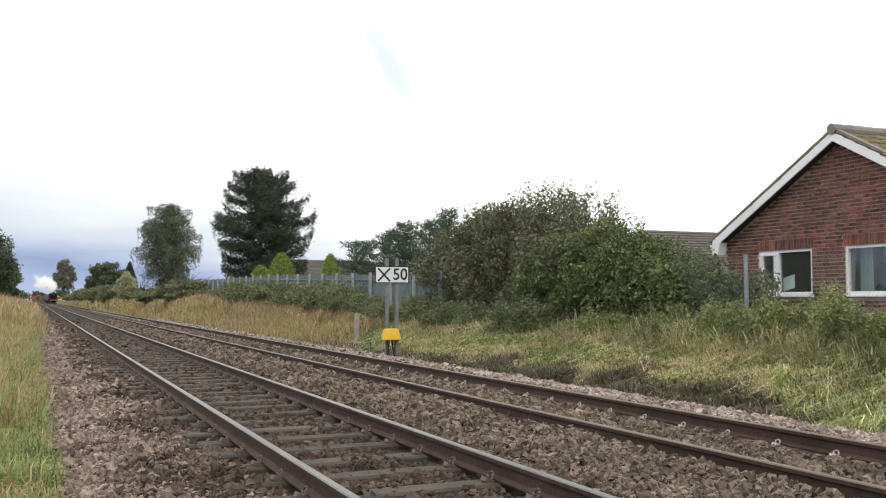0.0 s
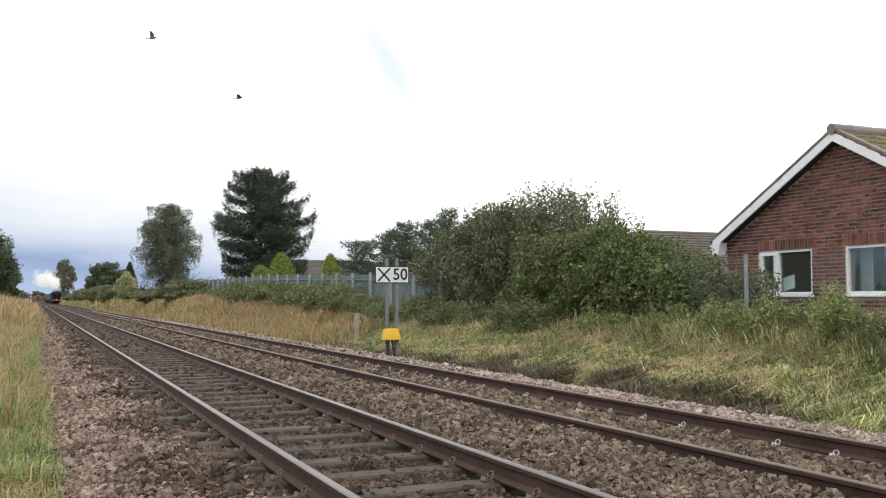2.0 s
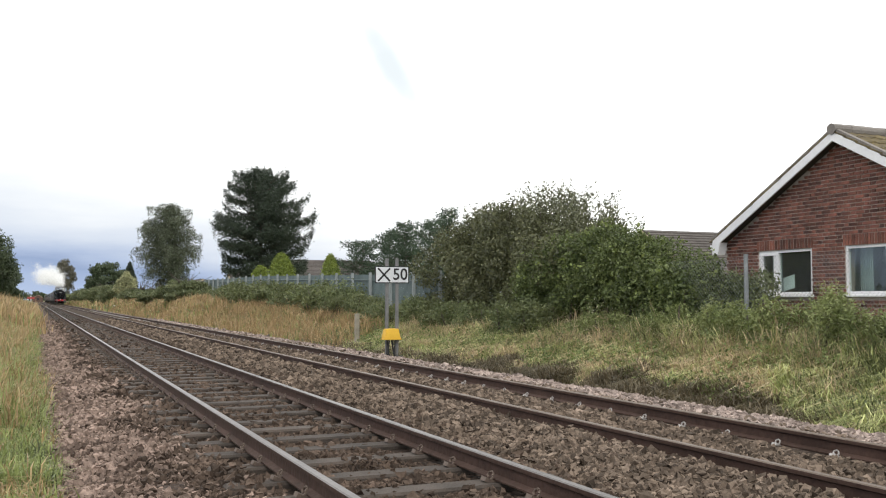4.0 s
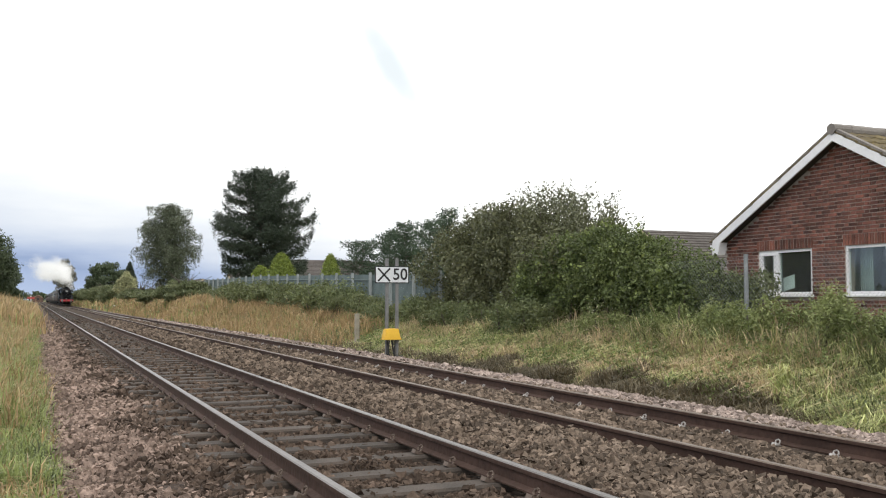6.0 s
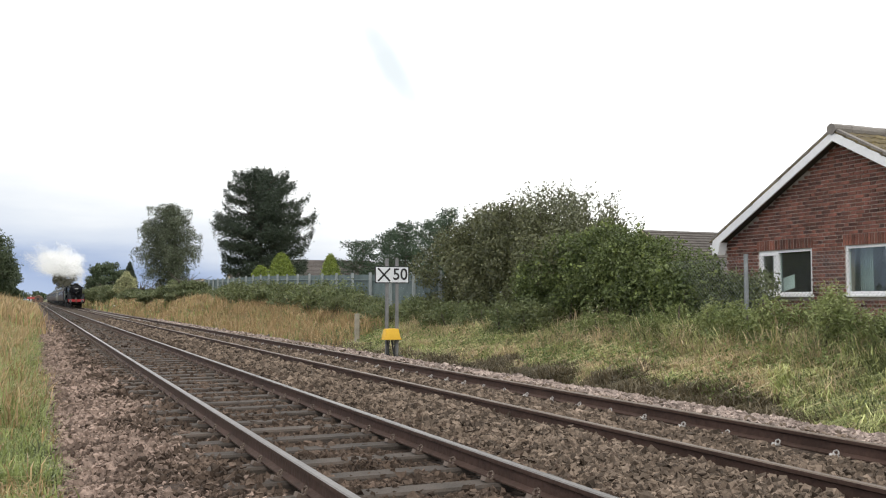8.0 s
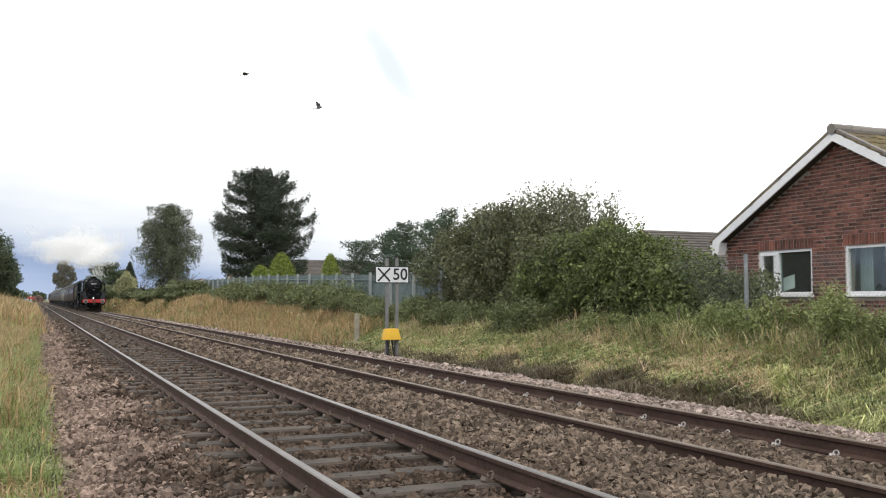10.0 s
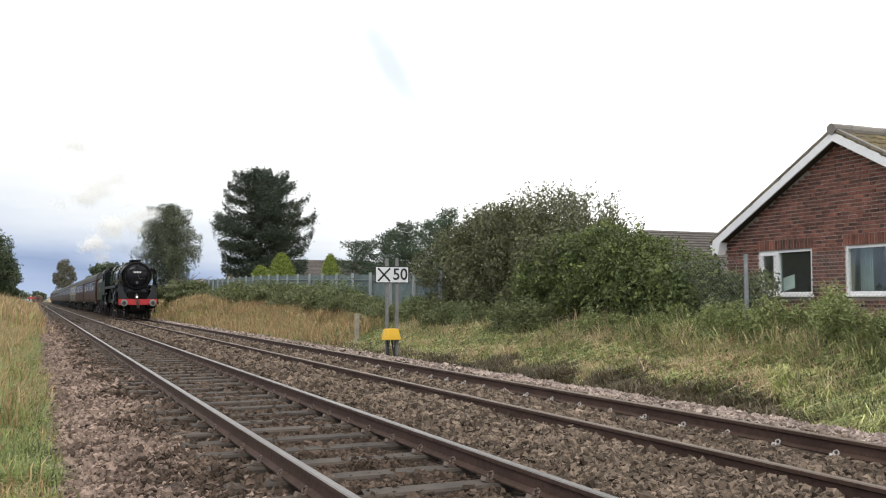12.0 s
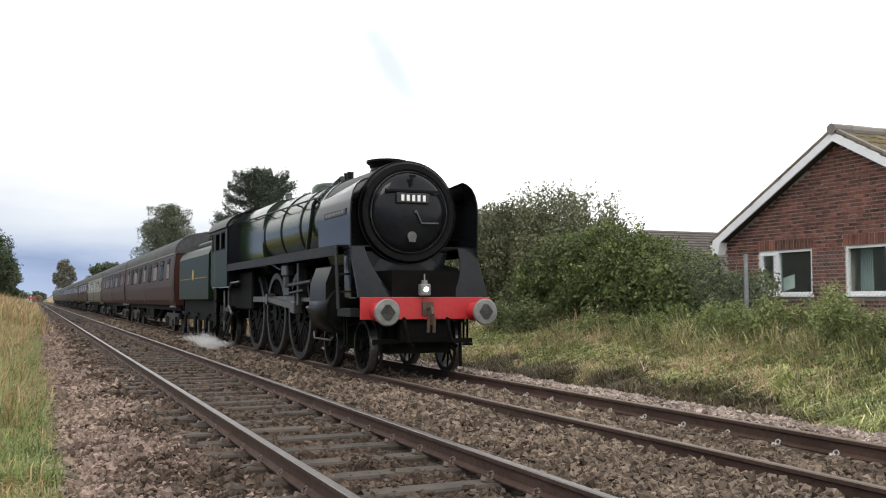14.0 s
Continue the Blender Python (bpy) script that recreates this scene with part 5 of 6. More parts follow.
M["buffer_steel"] = surface("worn_buffer_steel", (0.13, 0.13, 0.125), (0.24, 0.24, 0.23), 0.15, 0.55, 0.4, bump=0.05)
M["white_letter"] = surface("white_number_paint", (0.7, 0.7, 0.7), (0.8, 0.8, 0.8), 0.2, 0.6, bump=0.0)
M["maroon"] = surface("maroon_coach_paint", (0.027, 0.0105, 0.008), (0.047, 0.019, 0.014), 1.5, 0.45, bump=0.02, spec=0.15)
M["coach_cream"] = surface("cream_coach_paint", (0.23, 0.20, 0.12), (0.31, 0.27, 0.17), 1.5, 0.4, bump=0.02)
M["coach_green"] = surface("olive_coach_paint", (0.05, 0.05, 0.025), (0.08, 0.075, 0.04), 1.5, 0.4, bump=0.02)
M["coach_roof"] = surface("grey_coach_roof", (0.042, 0.042, 0.043), (0.078, 0.078, 0.08), 1.0, 0.7, spec=0.2)
M["coach_window"] = surface("coach_window_glass", (0.018, 0.018, 0.018), (0.04, 0.038, 0.036), 0.8, 0.12, bump=0.0, spec=0.18)
M["blind"] = surface("pale_window_blind", (0.13, 0.11, 0.095), (0.20, 0.172, 0.15), 0.6, 0.6)


def glow(name, colour, strength):
    m = bpy.data.materials.new(name)
    m.use_nodes = True
    b = m.node_tree.nodes["Principled BSDF"]
    b.inputs["Emission Color"].default_value, b.inputs["Emission Strength"].default_value = (*colour, 1), strength
    return m


M["lamp_lens"] = glow("lit_headlamp_lens", (1.0, 0.93, 0.82), 4.0)


def wheel_meshes(name, r, spokes):
    """A spoked wheel about the x axis, outer face towards -x, and its bright tyre."""
    bm = fresh()
    for i in range(spokes):
        a = 2 * math.pi * i / spokes
        c, s = math.cos(a), math.sin(a)
        tube(bm, (0, c * r * 0.1, s * r * 0.1), (0, c * r * 0.88, s * r * 0.88), r * 0.055, r * 0.04, seg=6)
    tube(bm, (-0.09, 0, 0), (0.09, 0, 0), r * 0.17, seg=16)
    if r > 0.8:
        tube(bm, (-0.12, 0, 0.33), (0.08, 0, 0.33), 0.13, seg=12)
        lathe(bm, [(-0.05, r * 0.5), (0.05, r * 0.5)], (0, 0), seg=4, axis="x")
    bm2 = fresh()
    n = 40
    prof = [(-0.07, r * 0.86), (-0.07, r), (0.045, r + 0.004), (0.055, r + 0.028), (0.07, r + 0.028), (0.07, r * 0.86)]
    rings = [[bm2.verts.new((x, q * math.cos(2 * math.pi * i / n), q * math.sin(2 * math.pi * i / n))) for x, q in prof] for i in range(n)]
    for i in range(n):
        A, B = rings[i], rings[(i + 1) % n]
        for k in range(len(prof)):
            f = bm2.faces.new((A[k], A[(k + 1) % len(prof)], B[(k + 1) % len(prof)], B[k]))
            f.material_index = 1 if k in (1,) else 0
    out = []
    for nm, b, mats in ((name, bm, [M["frame_dark"]]), ("tyre", bm2, [M["tyre"], M["tread"]])):
        me = bpy.data.meshes.new(nm)
        bmesh.ops.recalc_face_normals(b, faces=b.faces[:])
        b.to_mesh(me), b.free()
        for m in mats:
            me.materials.append(m)
        out.append(me)
    return out


M["tread"] = surface("polished_wheel_tread", (0.13, 0.13, 0.13), (0.22, 0.22, 0.215), 0.2, 0.32, 0.9, bump=0.02)
M["tyre"] = surface("worn_steel_tyre", (0.004, 0.0038, 0.0035), (0.016, 0.015, 0.014), 0.15, 0.45, 0.2, bump=0.05)
WHEEL_BOGIE, WHEEL_DRIVE = wheel_meshes("wheel", 0.457, 10), wheel_meshes("wheel", 0.94, 20)
rollers = []                                   # (wheel, turn for each thirtieth of a second)


def add_wheel(meshes, parent, x, y, r, turn):
    w = new("wheel", meshes[0])
    w.parent = parent
    w.location = (x, y, r)
    t = new("tyre", meshes[1])
    t.parent = w
    t.matrix_basis = Matrix.Identity(4)
    side = 180 if x > 0 else 0
    if turn:
        rollers.append((w, (x, y, r), side, turn))
    else:
        w.rotation_euler = (0, 0, radians(side))
    return w


def build_locomotive():
    L = thing("locomotive", "black and green steam locomotive with a red buffer beam", "locomotive", (XC, front_y(0), 0))
    K, G, D, S = M["engine_black"], M["engine_green"], M["frame_dark"], M["steel"]
    CZ = 2.79
    # boiler
    bm = fresh()
    lathe(bm, [(1.42, 0.885), (1.5, 0.90), (3.85, 0.90)], (0, CZ), seg=48)
    sb = part("smokebox", bm, M["smoke_black"], L, "dull black smokebox", smooth=True)
    bm = fresh()
    n = 48
    for q0, q1, y0, y1 in ((0.74, 0.90, 1.30, 1.42), (0.90, 0.925, 1.36, 1.50)):
        lathe(bm, [(y0 + 0.05, q1 - 0.03), (y0, q0 + 0.02), (y0 - 0.0, q1 - 0.04), (y0 + 0.05, q1), (y1, q1)], (0, CZ), seg=n)
    part("front_ring", bm, M["smoke_black"], sb, smooth=True)
    bm = fresh()
    lathe(bm, [(1.14, 0.02), (1.145, 0.2), (1.17, 0.42), (1.22, 0.60), (1.27, 0.685), (1.31, 0.71), (1.34, 0.71)], (0, CZ), seg=48)
    door = part("smokebox_door", bm, K, L, "domed black smokebox door", smooth=True)
    bm = fresh()
    nn = 48
    for i in range(nn):
        a, b = 2 * math.pi * i / nn, 2 * math.pi * (i + 1) / nn
        tube(bm, (0.715 * math.cos(a), 1.285, CZ + 0.715 * math.sin(a)), (0.715 * math.cos(b), 1.285, CZ + 0.715 * math.sin(b)), 0.014, seg=5)
    part("door_rim", bm, M["steel_dull"], door, "worn door rim")
    for zz in (CZ + 0.36,):
        bm = fresh()
        box(bm, -0.5, 0.52, 1.125, 1.165, zz - 0.02, zz + 0.02)
        part("hinge_strap", bm, M["smoke_black"], door)
    bm = fresh()
    box(bm, 0.03, 0.07, 1.10, 1.15, CZ - 0.02, CZ + 0.02)
    for a, b in (((0.05, 1.10, CZ + 0.02), (0.16, 1.11, CZ - 0.2)), ((0.16, 1.11, CZ - 0.2), (0.5, 1.16, CZ - 0.19))):
        tube(bm, a, b, 0.014, seg=6)
    part("door_handle", bm, S, door)
    bm = fresh()
    box(bm, -0.31, 0.31, 1.09, 1.12, CZ + 0.14, CZ + 0.32, bevel=0.012)
    plate = part("number_plate", bm, M["black"], door, "black plate with white bars")
    for k in range(5):
        bm = fresh()
        xk = -0.2 + k * 0.1
        box(bm, xk - 0.028, xk + 0.028, 1.08, 1.088, CZ + 0.175, CZ + 0.285, bevel=0.003)
        part("plate_bar", bm, M["white_letter"], plate)
    bm = fresh()
    lathe(bm, [(1.15, 0.085), (1.165, 0.085)], (0.0, CZ - 0.43), seg=16)
    box(bm, -0.06, 0.06, 1.14, 1.16, CZ - 0.53, CZ - 0.49)
    part("shed_plate", bm, M["steel"], door)
    bm = fresh()
    tube(bm, (-0.02, 1.14, CZ + 0.45), (-0.02, 1.12, CZ + 0.62), 0.02, seg=6)
    box(bm, -0.05, 0.05, 1.10, 1.16, CZ + 0.6, CZ + 0.64)
    part("lamp_iron", bm, M["smoke_black"], door)
    # barrel with bands
    bm = fresh()
    lathe(bm, [(3.85, 0.885), (5.4, 0.90), (8.5, 0.965)], (0, CZ), seg=48)
    barrel = part("boiler_barrel", bm, G, L, "dark green boiler barrel", smooth=True)
    for y, r in ((3.92, 0.905), (5.35, 0.915), (6.9, 0.945), (8.45, 0.975)):
        bm = fresh()
        lathe(bm, [(y - 0.06, r - 0.004), (y - 0.055, r + 0.01), (y + 0.055, r + 0.012), (y + 0.06, r - 0.004)], (0, CZ), seg=48)
        part("boiler_band", bm, K, barrel, "black boiler band", smooth=True)
    # firebox: squarer section
    bm = fresh()
    prof = []
    for i in range(48):
        a = 2 * math.pi * i / 48
        c, s = math.cos(a), math.sin(a)
        q = (abs(c) ** 3.0 + abs(s) ** 3.0) ** (-1 / 3.0)
        prof.append((0.985 * q * c, CZ - 0.06 + 1.0 * q * s))
    sweep(bm, prof, "y", 8.5, 11.3)
    part("firebox", bm, G, L, "green firebox with rounded shoulders", smooth=True)
    bm = fresh()
    lathe(bm, [(3.52, 0.38), (3.62, 0.33), (3.70, 0.30), (3.76, 0.33), (3.81, 0.385), (3.845, 0.385), (3.86, 0.33)], (0.0, 2.45), seg=28, axis="z")
    part("chimney", bm, M["smoke_black"], L, "squat black chimney", smooth=True)
    bm = fresh()
    lathe(bm, [(3.55, 0.44), (3.72, 0.42), (3.80, 0.36), (3.84, 0.22), (3.85, 0.05)], (0.0, 6.1), seg=28, axis="z")
    part("dome", bm, G, L, "low green steam dome", smooth=True)
    for x in (-0.22, 0.22):
        bm = fresh()
        lathe(bm, [(3.68, 0.09), (3.86, 0.08), (3.88, 0.1), (3.93, 0.07)], (x, 9.0), seg=12, axis="z")
        part("safety_valve", bm, S, L)
    bm = fresh()
    for y in (4.25, 4.45):
        tube(bm, (-0.14, y, 3.6), (-0.14, y, 3.86), 0.07, seg=10)
    tube(bm, (-0.34, 4.0, 3.5), (-0.30, 4.3, 3.74), 0.05, seg=8)
    tube(bm, (-0.30, 4.3, 3.74), (-0.86, 4.4, 3.2), 0.045, seg=8)
    tube(bm, (-0.86, 4.4, 3.2), (-0.98, 4.45, 2.2), 0.045, seg=8)
    part("top_feed_pipe", bm, M["smoke_black"], L)
    for s in (-1, 1):
        bm = fresh()
        tube(bm, (s * 0.90, 4.1, 3.28), (s * 1.0, 11.3, 3.30), 0.02, seg=6)
        for k in range(6):
            y = 4.3 + k * 1.3
            tube(bm, (s * 0.78, y, 3.24), (s * (0.90 + 0.014 * k), y, 3.285), 0.018, seg=6)
        part("handrail", bm, M["smoke_black"], L)
    # smoke deflectors
    for s in (-1, 1):
        bm = fresh()
        prof = [(1.18, 2.12), (1.19, 2.70), (1.18, 2.93), (1.14, 3.10), (1.07, 3.22), (0.98, 3.29), (0.88, 3.32)]
        top = []
        for y in (0.98, 1.02, 2.85, 2.9):
            top.append([(s * x, y, z - (0.12 * (y - 1) / 2 if z > 3.1 else 0)) for x, z in prof])
        A = [[bm.verts.new(p) for p in row] for row in top]
        B = [[bm.verts.new((p[0] - s * 0.02, p[1], p[2] - 0.01)) for p in row] for row in top]
        for R in (A, B):
            for r0, r1 in zip(R, R[1:]):
                for i in range(len(prof) - 1):
                    bm.faces.new((r0[i], r0[i + 1], r1[i + 1], r1[i]))
        for i in range(len(prof) - 1):
            for e in (0, -1):
                bm.faces.new((A[e][i], A[e][i + 1], B[e][i + 1], B[e][i]))
        for j in range(3):
            for e in (0, -1):
                bm.faces.new((A[j][e], A[j + 1][e], B[j + 1][e], B[j][e]))
        d = part("smoke_deflector", bm, K, L, "tall black curved smoke deflector", smooth=True)
        bm = fresh()
        box(bm, s * 1.19 - 0.012, s * 1.19 + 0.012, 1.2, 2.5, 2.70, 2.82, bevel=0.008)
        part("name_plate", bm, M["black"], d, "black name plate with pale edge")
        bm = fresh()
        for k in range(7):
            box(bm, s * 1.206 - 0.004, s * 1.206 + 0.004, 1.3 + k * 0.16, 1.41 + k * 0.16, 2.735, 2.785)
        part("plate_bar", bm, M["buffer_steel"], d)
        bm = fresh()
        sweep(bm, [(s * 1.16, 1.30), (s * 1.18, 2.10), (s * 1.16, 2.10), (s * 1.14, 1.30)], "y", 0.98, 1.35)
        part("deflector_leg", bm, K, d)
        for z in (2.35, 2.95):
            bm = fresh()
            tube(bm, (s * 0.86, 1.7, z), (s * 1.17, 1.7, z), 0.018, seg=6)
            part("stay", bm, D, d)
    # running plates
    for s in (-1, 1):
        bm = fresh()
        box(bm, min(s * 0.62, s * 1.3), max(s * 0.62, s * 1.3), 1.38, 11.3, 2.17, 2.20)
        box(bm, min(s * 1.275, s * 1.3), max(s * 1.275, s * 1.3), 1.38, 11.9, 2.02, 2.168)
        part("running_plate", bm, M["plate_grey"], L, "dusty black running plate with deep valance")
        bm = fresh()
        sweep(bm, [(1.36, 2.02), (1.50, 2.02), (1.36, 1.10), (1.20, 1.10)], "x", min(s * 1.28, s * 1.3), max(s * 1.28, s * 1.3))
        box(bm, min(s * 0.8, s * 1.29), max(s * 0.8, s * 1.29), 0.62, 1.34, 0.98, 1.12)
        box(bm, min(s * 0.8, s * 1.26), max(s * 0.8, s * 1.26), 1.1, 1.5, 1.38, 1.41)
        box(bm, min(s * 0.8, s * 1.26), max(s * 0.8, s * 1.26), 1.2, 1.6, 1.68, 1.71)
        part("front_step", bm, M["plate_grey"], L)
        bm = fresh()
        tube(bm, (s * 1.2, 1.18, 1.75), (s * 1.2, 1.18, 1.98), 0.02, seg=6)
        part("step_grip", bm, S, L)
        # wing plate: sweeps down and forward from the smoke deflector to the beam
        bm = fresh()
        rows = []
        for k in range(9):
            u = k / 8.0
            z = 1.305 + 0.86 * u
            y = 0.60 + 0.52 * u ** 1.3
            xi = 0.50 + 0.37 * math.sin(0.5 * math.pi * u) ** 0.8
            rows.append([(s * (xi + (1.17 - xi) * v), y + 0.05 * (1 - v), z) for v in (0, 0.33, 0.66, 1.0)])
        A = [[bm.verts.new(p) for p in r] for r in rows]
        B = [[bm.verts.new((p[0], p[1] + 0.03, p[2] - 0.01)) for p in r] for r in rows]
        for R in (A, B):
            for r0, r1 in zip(R, R[1:]):
                for q in range(3):
                    bm.faces.new((r0[q], r0[q + 1], r1[q + 1], r1[q]))
        for k in range(8):
            for e in (0, 3):
                bm.faces.new((A[k][e], A[k + 1][e], B[k + 1][e], B[k][e]))
        for e in (0, 8):
            for q in range(3):
                bm.faces.new((A[e][q], A[e][q + 1], B[e][q + 1], B[e][q]))
        part("wing_plate", bm, K, L, "curved glossy black plate beside the saddle", smooth=True)
    bm = fresh()
    box(bm, -1.12, 1.12, 0.52, 1.5, 1.28, 1.31)
    sweep(bm, [(-0.74, 1.31), (0.74, 1.31), (0.70, 1.75), (0.80, 2.1), (-0.80, 2.1), (-0.70, 1.75)], "y", 1.45, 3.6)
    lathe(bm, [(1.40, 0.5), (1.43, 0.72), (1.46, 0.72)], (0, 1.45), seg=24)
    part("saddle", bm, K, L)
    # front beam
    bm = fresh()
    box(bm, -1.17, 1.17, 0.46, 0.50, 0.93, 1.30, bevel=0.008)
    beam = part("buffer_beam", bm, M["beam_red"], L, "bright red buffer beam")
    for s in (-1, 1):
        bm = fresh()
        lathe(bm, [(0.455, 0.16), (0.40, 0.14), (0.22, 0.115), (0.20, 0.10), (0.05, 0.09)], (s * 0.864, 1.055), seg=20)
        b = part("buffer", bm, M["beam_red"], L, "red buffer with pale steel head", smooth=True)
        bm = fresh()
        lathe(bm, [(0.06, 0.15), (0.055, 0.215), (0.03, 0.22), (0.008, 0.20), (0.0, 0.1), (-0.004, 0.01)], (s * 0.864, 1.055), seg=28)
        h = part("buffer_head", bm, M["buffer_steel"], b, smooth=True)
        bm = fresh()
        q = 0.125
        sweep(bm, [(s * 0.864 - q, 1.055), (s * 0.864 - 0.03, 1.055 - q), (s * 0.864 + 0.04, 1.055 - q), (s * 0.864 + q, 1.055), (s * 0.864 + 0.03, 1.055 + q), (s * 0.864 - 0.04, 1.055 + q)], "y", -0.012, 0.002)
        part("grease_patch", bm, M["steel_dull"], b)
    bm = fresh()
    for a, c in (((0, 0.46, 1.10), (0, 0.26, 1.13)), ((0, 0.26, 1.13), (0, 0.22, 1.02)), ((0, 0.22, 1.02), (0.0, 0.28, 0.85)), ((-0.05, 0.27, 0.98), (-0.05, 0.30, 0.72)), ((0.05, 0.27, 0.98), (0.05, 0.30, 0.72))):
        tube(bm, a, c, 0.03, seg=8)
    box(bm, -0.1, 0.1, 0.42, 0.46, 1.0, 1.22)
    part("coupling_hook", bm, M["frame_brown"], L)
    for x in (-0.42, 0.36):
        bm = fresh()
        pts = [(x, 0.52, 0.96), (x, 0.42, 0.92), (x, 0.38, 0.75), (x + 0.05, 0.36, 0.55), (x + 0.15, 0.4, 0.48)]
        for a, c in zip(pts, pts[1:]):
            tube(bm, a, c, 0.035, seg=8)
        part("brake_hose", bm, M["frame_dark"], L)
    bm = fresh()
    box(bm, -0.17, 0.01, 0.32, 0.46, 1.32, 1.52, bevel=0.02)
    tube(bm, (-0.08, 0.39, 1.52), (-0.08, 0.39, 1.58), 0.05, seg=10)
    tube(bm, (-0.08, 0.39, 1.58), (-0.08, 0.39, 1.68), 0.012, seg=6)
    lamp = part("headlamp", bm, M["buffer_steel"], L, "lit pale headlamp")
    bm = fresh()
    lathe(bm, [(0.315, 0.042), (0.30, 0.038), (0.295, 0.015)], (-0.08, 1.43), seg=16)
    part("lens", bm, M["lamp_lens"], lamp, "glowing lens")
    # frames, ash pan, pony truck
    bm = fresh()
    box(bm, -0.58, 0.58, 0.6, 11.4, 0.95, 1.75)
    box(bm, -0.55, 0.55, 0.8, 4.2, 0.35, 0.95)
    box(bm, -0.5, 0.5, 4.2, 10.6, 0.55, 0.95)
    box(bm, -1.0, 1.0, 9.6, 12.5, 1.0, 2.0, bevel=0.05)
    part("frames", bm, D, L, "black main frames")
    bm = fresh()
    box(bm, -0.45, 0.45, 0.56, 0.72, 0.55, 0.93)
    box(bm, -0.9, 0.9, 0.62, 0.68, 0.52, 0.60)
    part("front_stretcher", bm, D, L)
    for s in (-1, 1):
        bm = fresh()
        tube(bm, (s * 0.72, 0.75, 0.95), (s * 0.72, 0.72, 0.12), 0.03, seg=6)
        part("guard_iron", bm, D, L)
        bm = fresh()
        box(bm, s * 1.12 - 0.10, s * 1.12 + 0.10, 1.28, 1.48, 0.44, 0.48)
        for y in (1.3, 1.46):
            tube(bm, (s * 1.12, y, 0.46), (s * 1.12, y, 1.0), 0.02, seg=6)
        tube(bm, (s * 1.12, 1.3, 0.8), (s * 0.75, 1.1, 1.0), 0.02, seg=6)
        part("step_ladder", bm, D, L)
        # cylinder
        bm = fresh()
        lathe(bm, [(1.85, 0.40), (1.9, 0.43), (2.95, 0.43), (3.0, 0.40)], (s * 0.93, 1.08), seg=28)
        sweep(bm, [(s * 1.33, 1.05), (s * 1.33, 1.55), (s * 1.22, 1.84), (s * 0.95, 1.9), (s * 0.62, 1.9), (s * 0.62, 1.05)], "y", 1.92, 2.92)
        cyl = part("cylinder", bm, M["cyl_green"], L, "dark cylinder with clad valve chest", smooth=True)
        bm = fresh()
        pts = [(s * 1.22, 1.85, 0.60), (s * 1.22, 1.95, 0.55), (s * 1.22, 3.0, 0.55), (s * 1.2, 3.1, 0.66)]
        for a, c in zip(pts, pts[1:]):
            tube(bm, a, c, 0.018, seg=6)
        part("drain_pipe", bm, S, cyl, "bright drain pipe")
        bm = fresh()
        lathe(bm, [(1.80, 0.14), (1.92, 0.17)], (s * 0.98, 1.62), seg=16)
        lathe(bm, [(1.80, 0.2), (1.86, 0.36)], (s * 0.93, 1.08), seg=20)
        part("cylinder_cover", bm, D, cyl, smooth=True)
        # slide bars and valve gear
        bm = fresh()
        box(bm, s * 0.98 - 0.05, s * 0.98 + 0.05, 3.0, 4.9, 1.22, 1.30)
        tube(bm, (s * 0.98, 3.0, 1.1), (s * 0.98, 4.4, 1.1), 0.04, seg=8)
        part("slide_bar", bm, S, L)
        bm = fresh()
        box(bm, s * 1.0 - 0.09, s * 1.0 + 0.09, 4.7, 4.85, 1.15, 2.0)
        box(bm, s * 1.05 - 0.04, s * 1.05 + 0.04, 5.5, 6.0, 1.35, 1.75)
        tube(bm, (s * 1.12, 3.6, 1.62), (s * 1.12, 5.8, 1.55), 0.035, seg=6)
        tube(bm, (s * 1.12, 3.4, 1.68), (s * 1.12, 3.75, 1.0), 0.03, seg=6)
        tube(bm, (s * 1.15, 5.9, 1.9), (s * 1.15, 6.8, 2.05), 0.03, seg=6)
        tube(bm, (s * 1.12, 4.2, 1.45), (s * 1.12, 5.3, 1.4), 0.025, seg=6)
        part("valve_gear", bm, M["steel_dull"], L)
        bm = fresh()
        box(bm, s * 1.12 - 0.09, s * 1.12 + 0.09, 5.2, 5.7, 1.75, 2.0, bevel=0.03)
        tube(bm, (s * 1.12, 5.45, 1.75), (s * 1.12, 5.45, 1.5), 0.06, seg=8)
        part("lubricator", bm, M["steel_dull"], L)
        # injector pipes below the cab
        bm = fresh()
        pts = [(s * 1.2, 10.2, 1.72), (s * 1.22, 11.2, 1.7), (s * 1.22, 11.5, 1.5), (s * 1.22, 11.5, 1.1), (s * 1.2, 11.2, 0.9), (s * 1.2, 11.6, 0.55), (s * 1.2, 11.9, 0.3)]
        for a, c in zip(pts, pts[1:]):
            tube(bm, a, c, 0.03, seg=7)
        tube(bm, (s * 1.2, 11.7, 1.0), (s * 1.2, 12.2, 0.7), 0.08, seg=8)
        tube(bm, (s * 1.22, 12.1, 1.5), (s * 1.22, 12.1, 0.4), 0.03, seg=6)
        part("injector_pipe", bm, S, L, "bright injector pipework")
        bm = fresh()
        box(bm, s * 1.05 - 0.02, s * 1.05 + 0.02, 11.9, 13.6, 0.55, 1.1)
        for z in (0.5, 0.85, 1.2):
            box(bm, s * 1.2 - 0.12, s * 1.2 + 0.12, 13.0, 13.4, z, z + 0.03)
        box(bm, s * 1.28 - 0.015, s * 1.28 + 0.015, 12.98, 13.42, 0.5, 1.6)
        part("cab_step", bm, D, L)
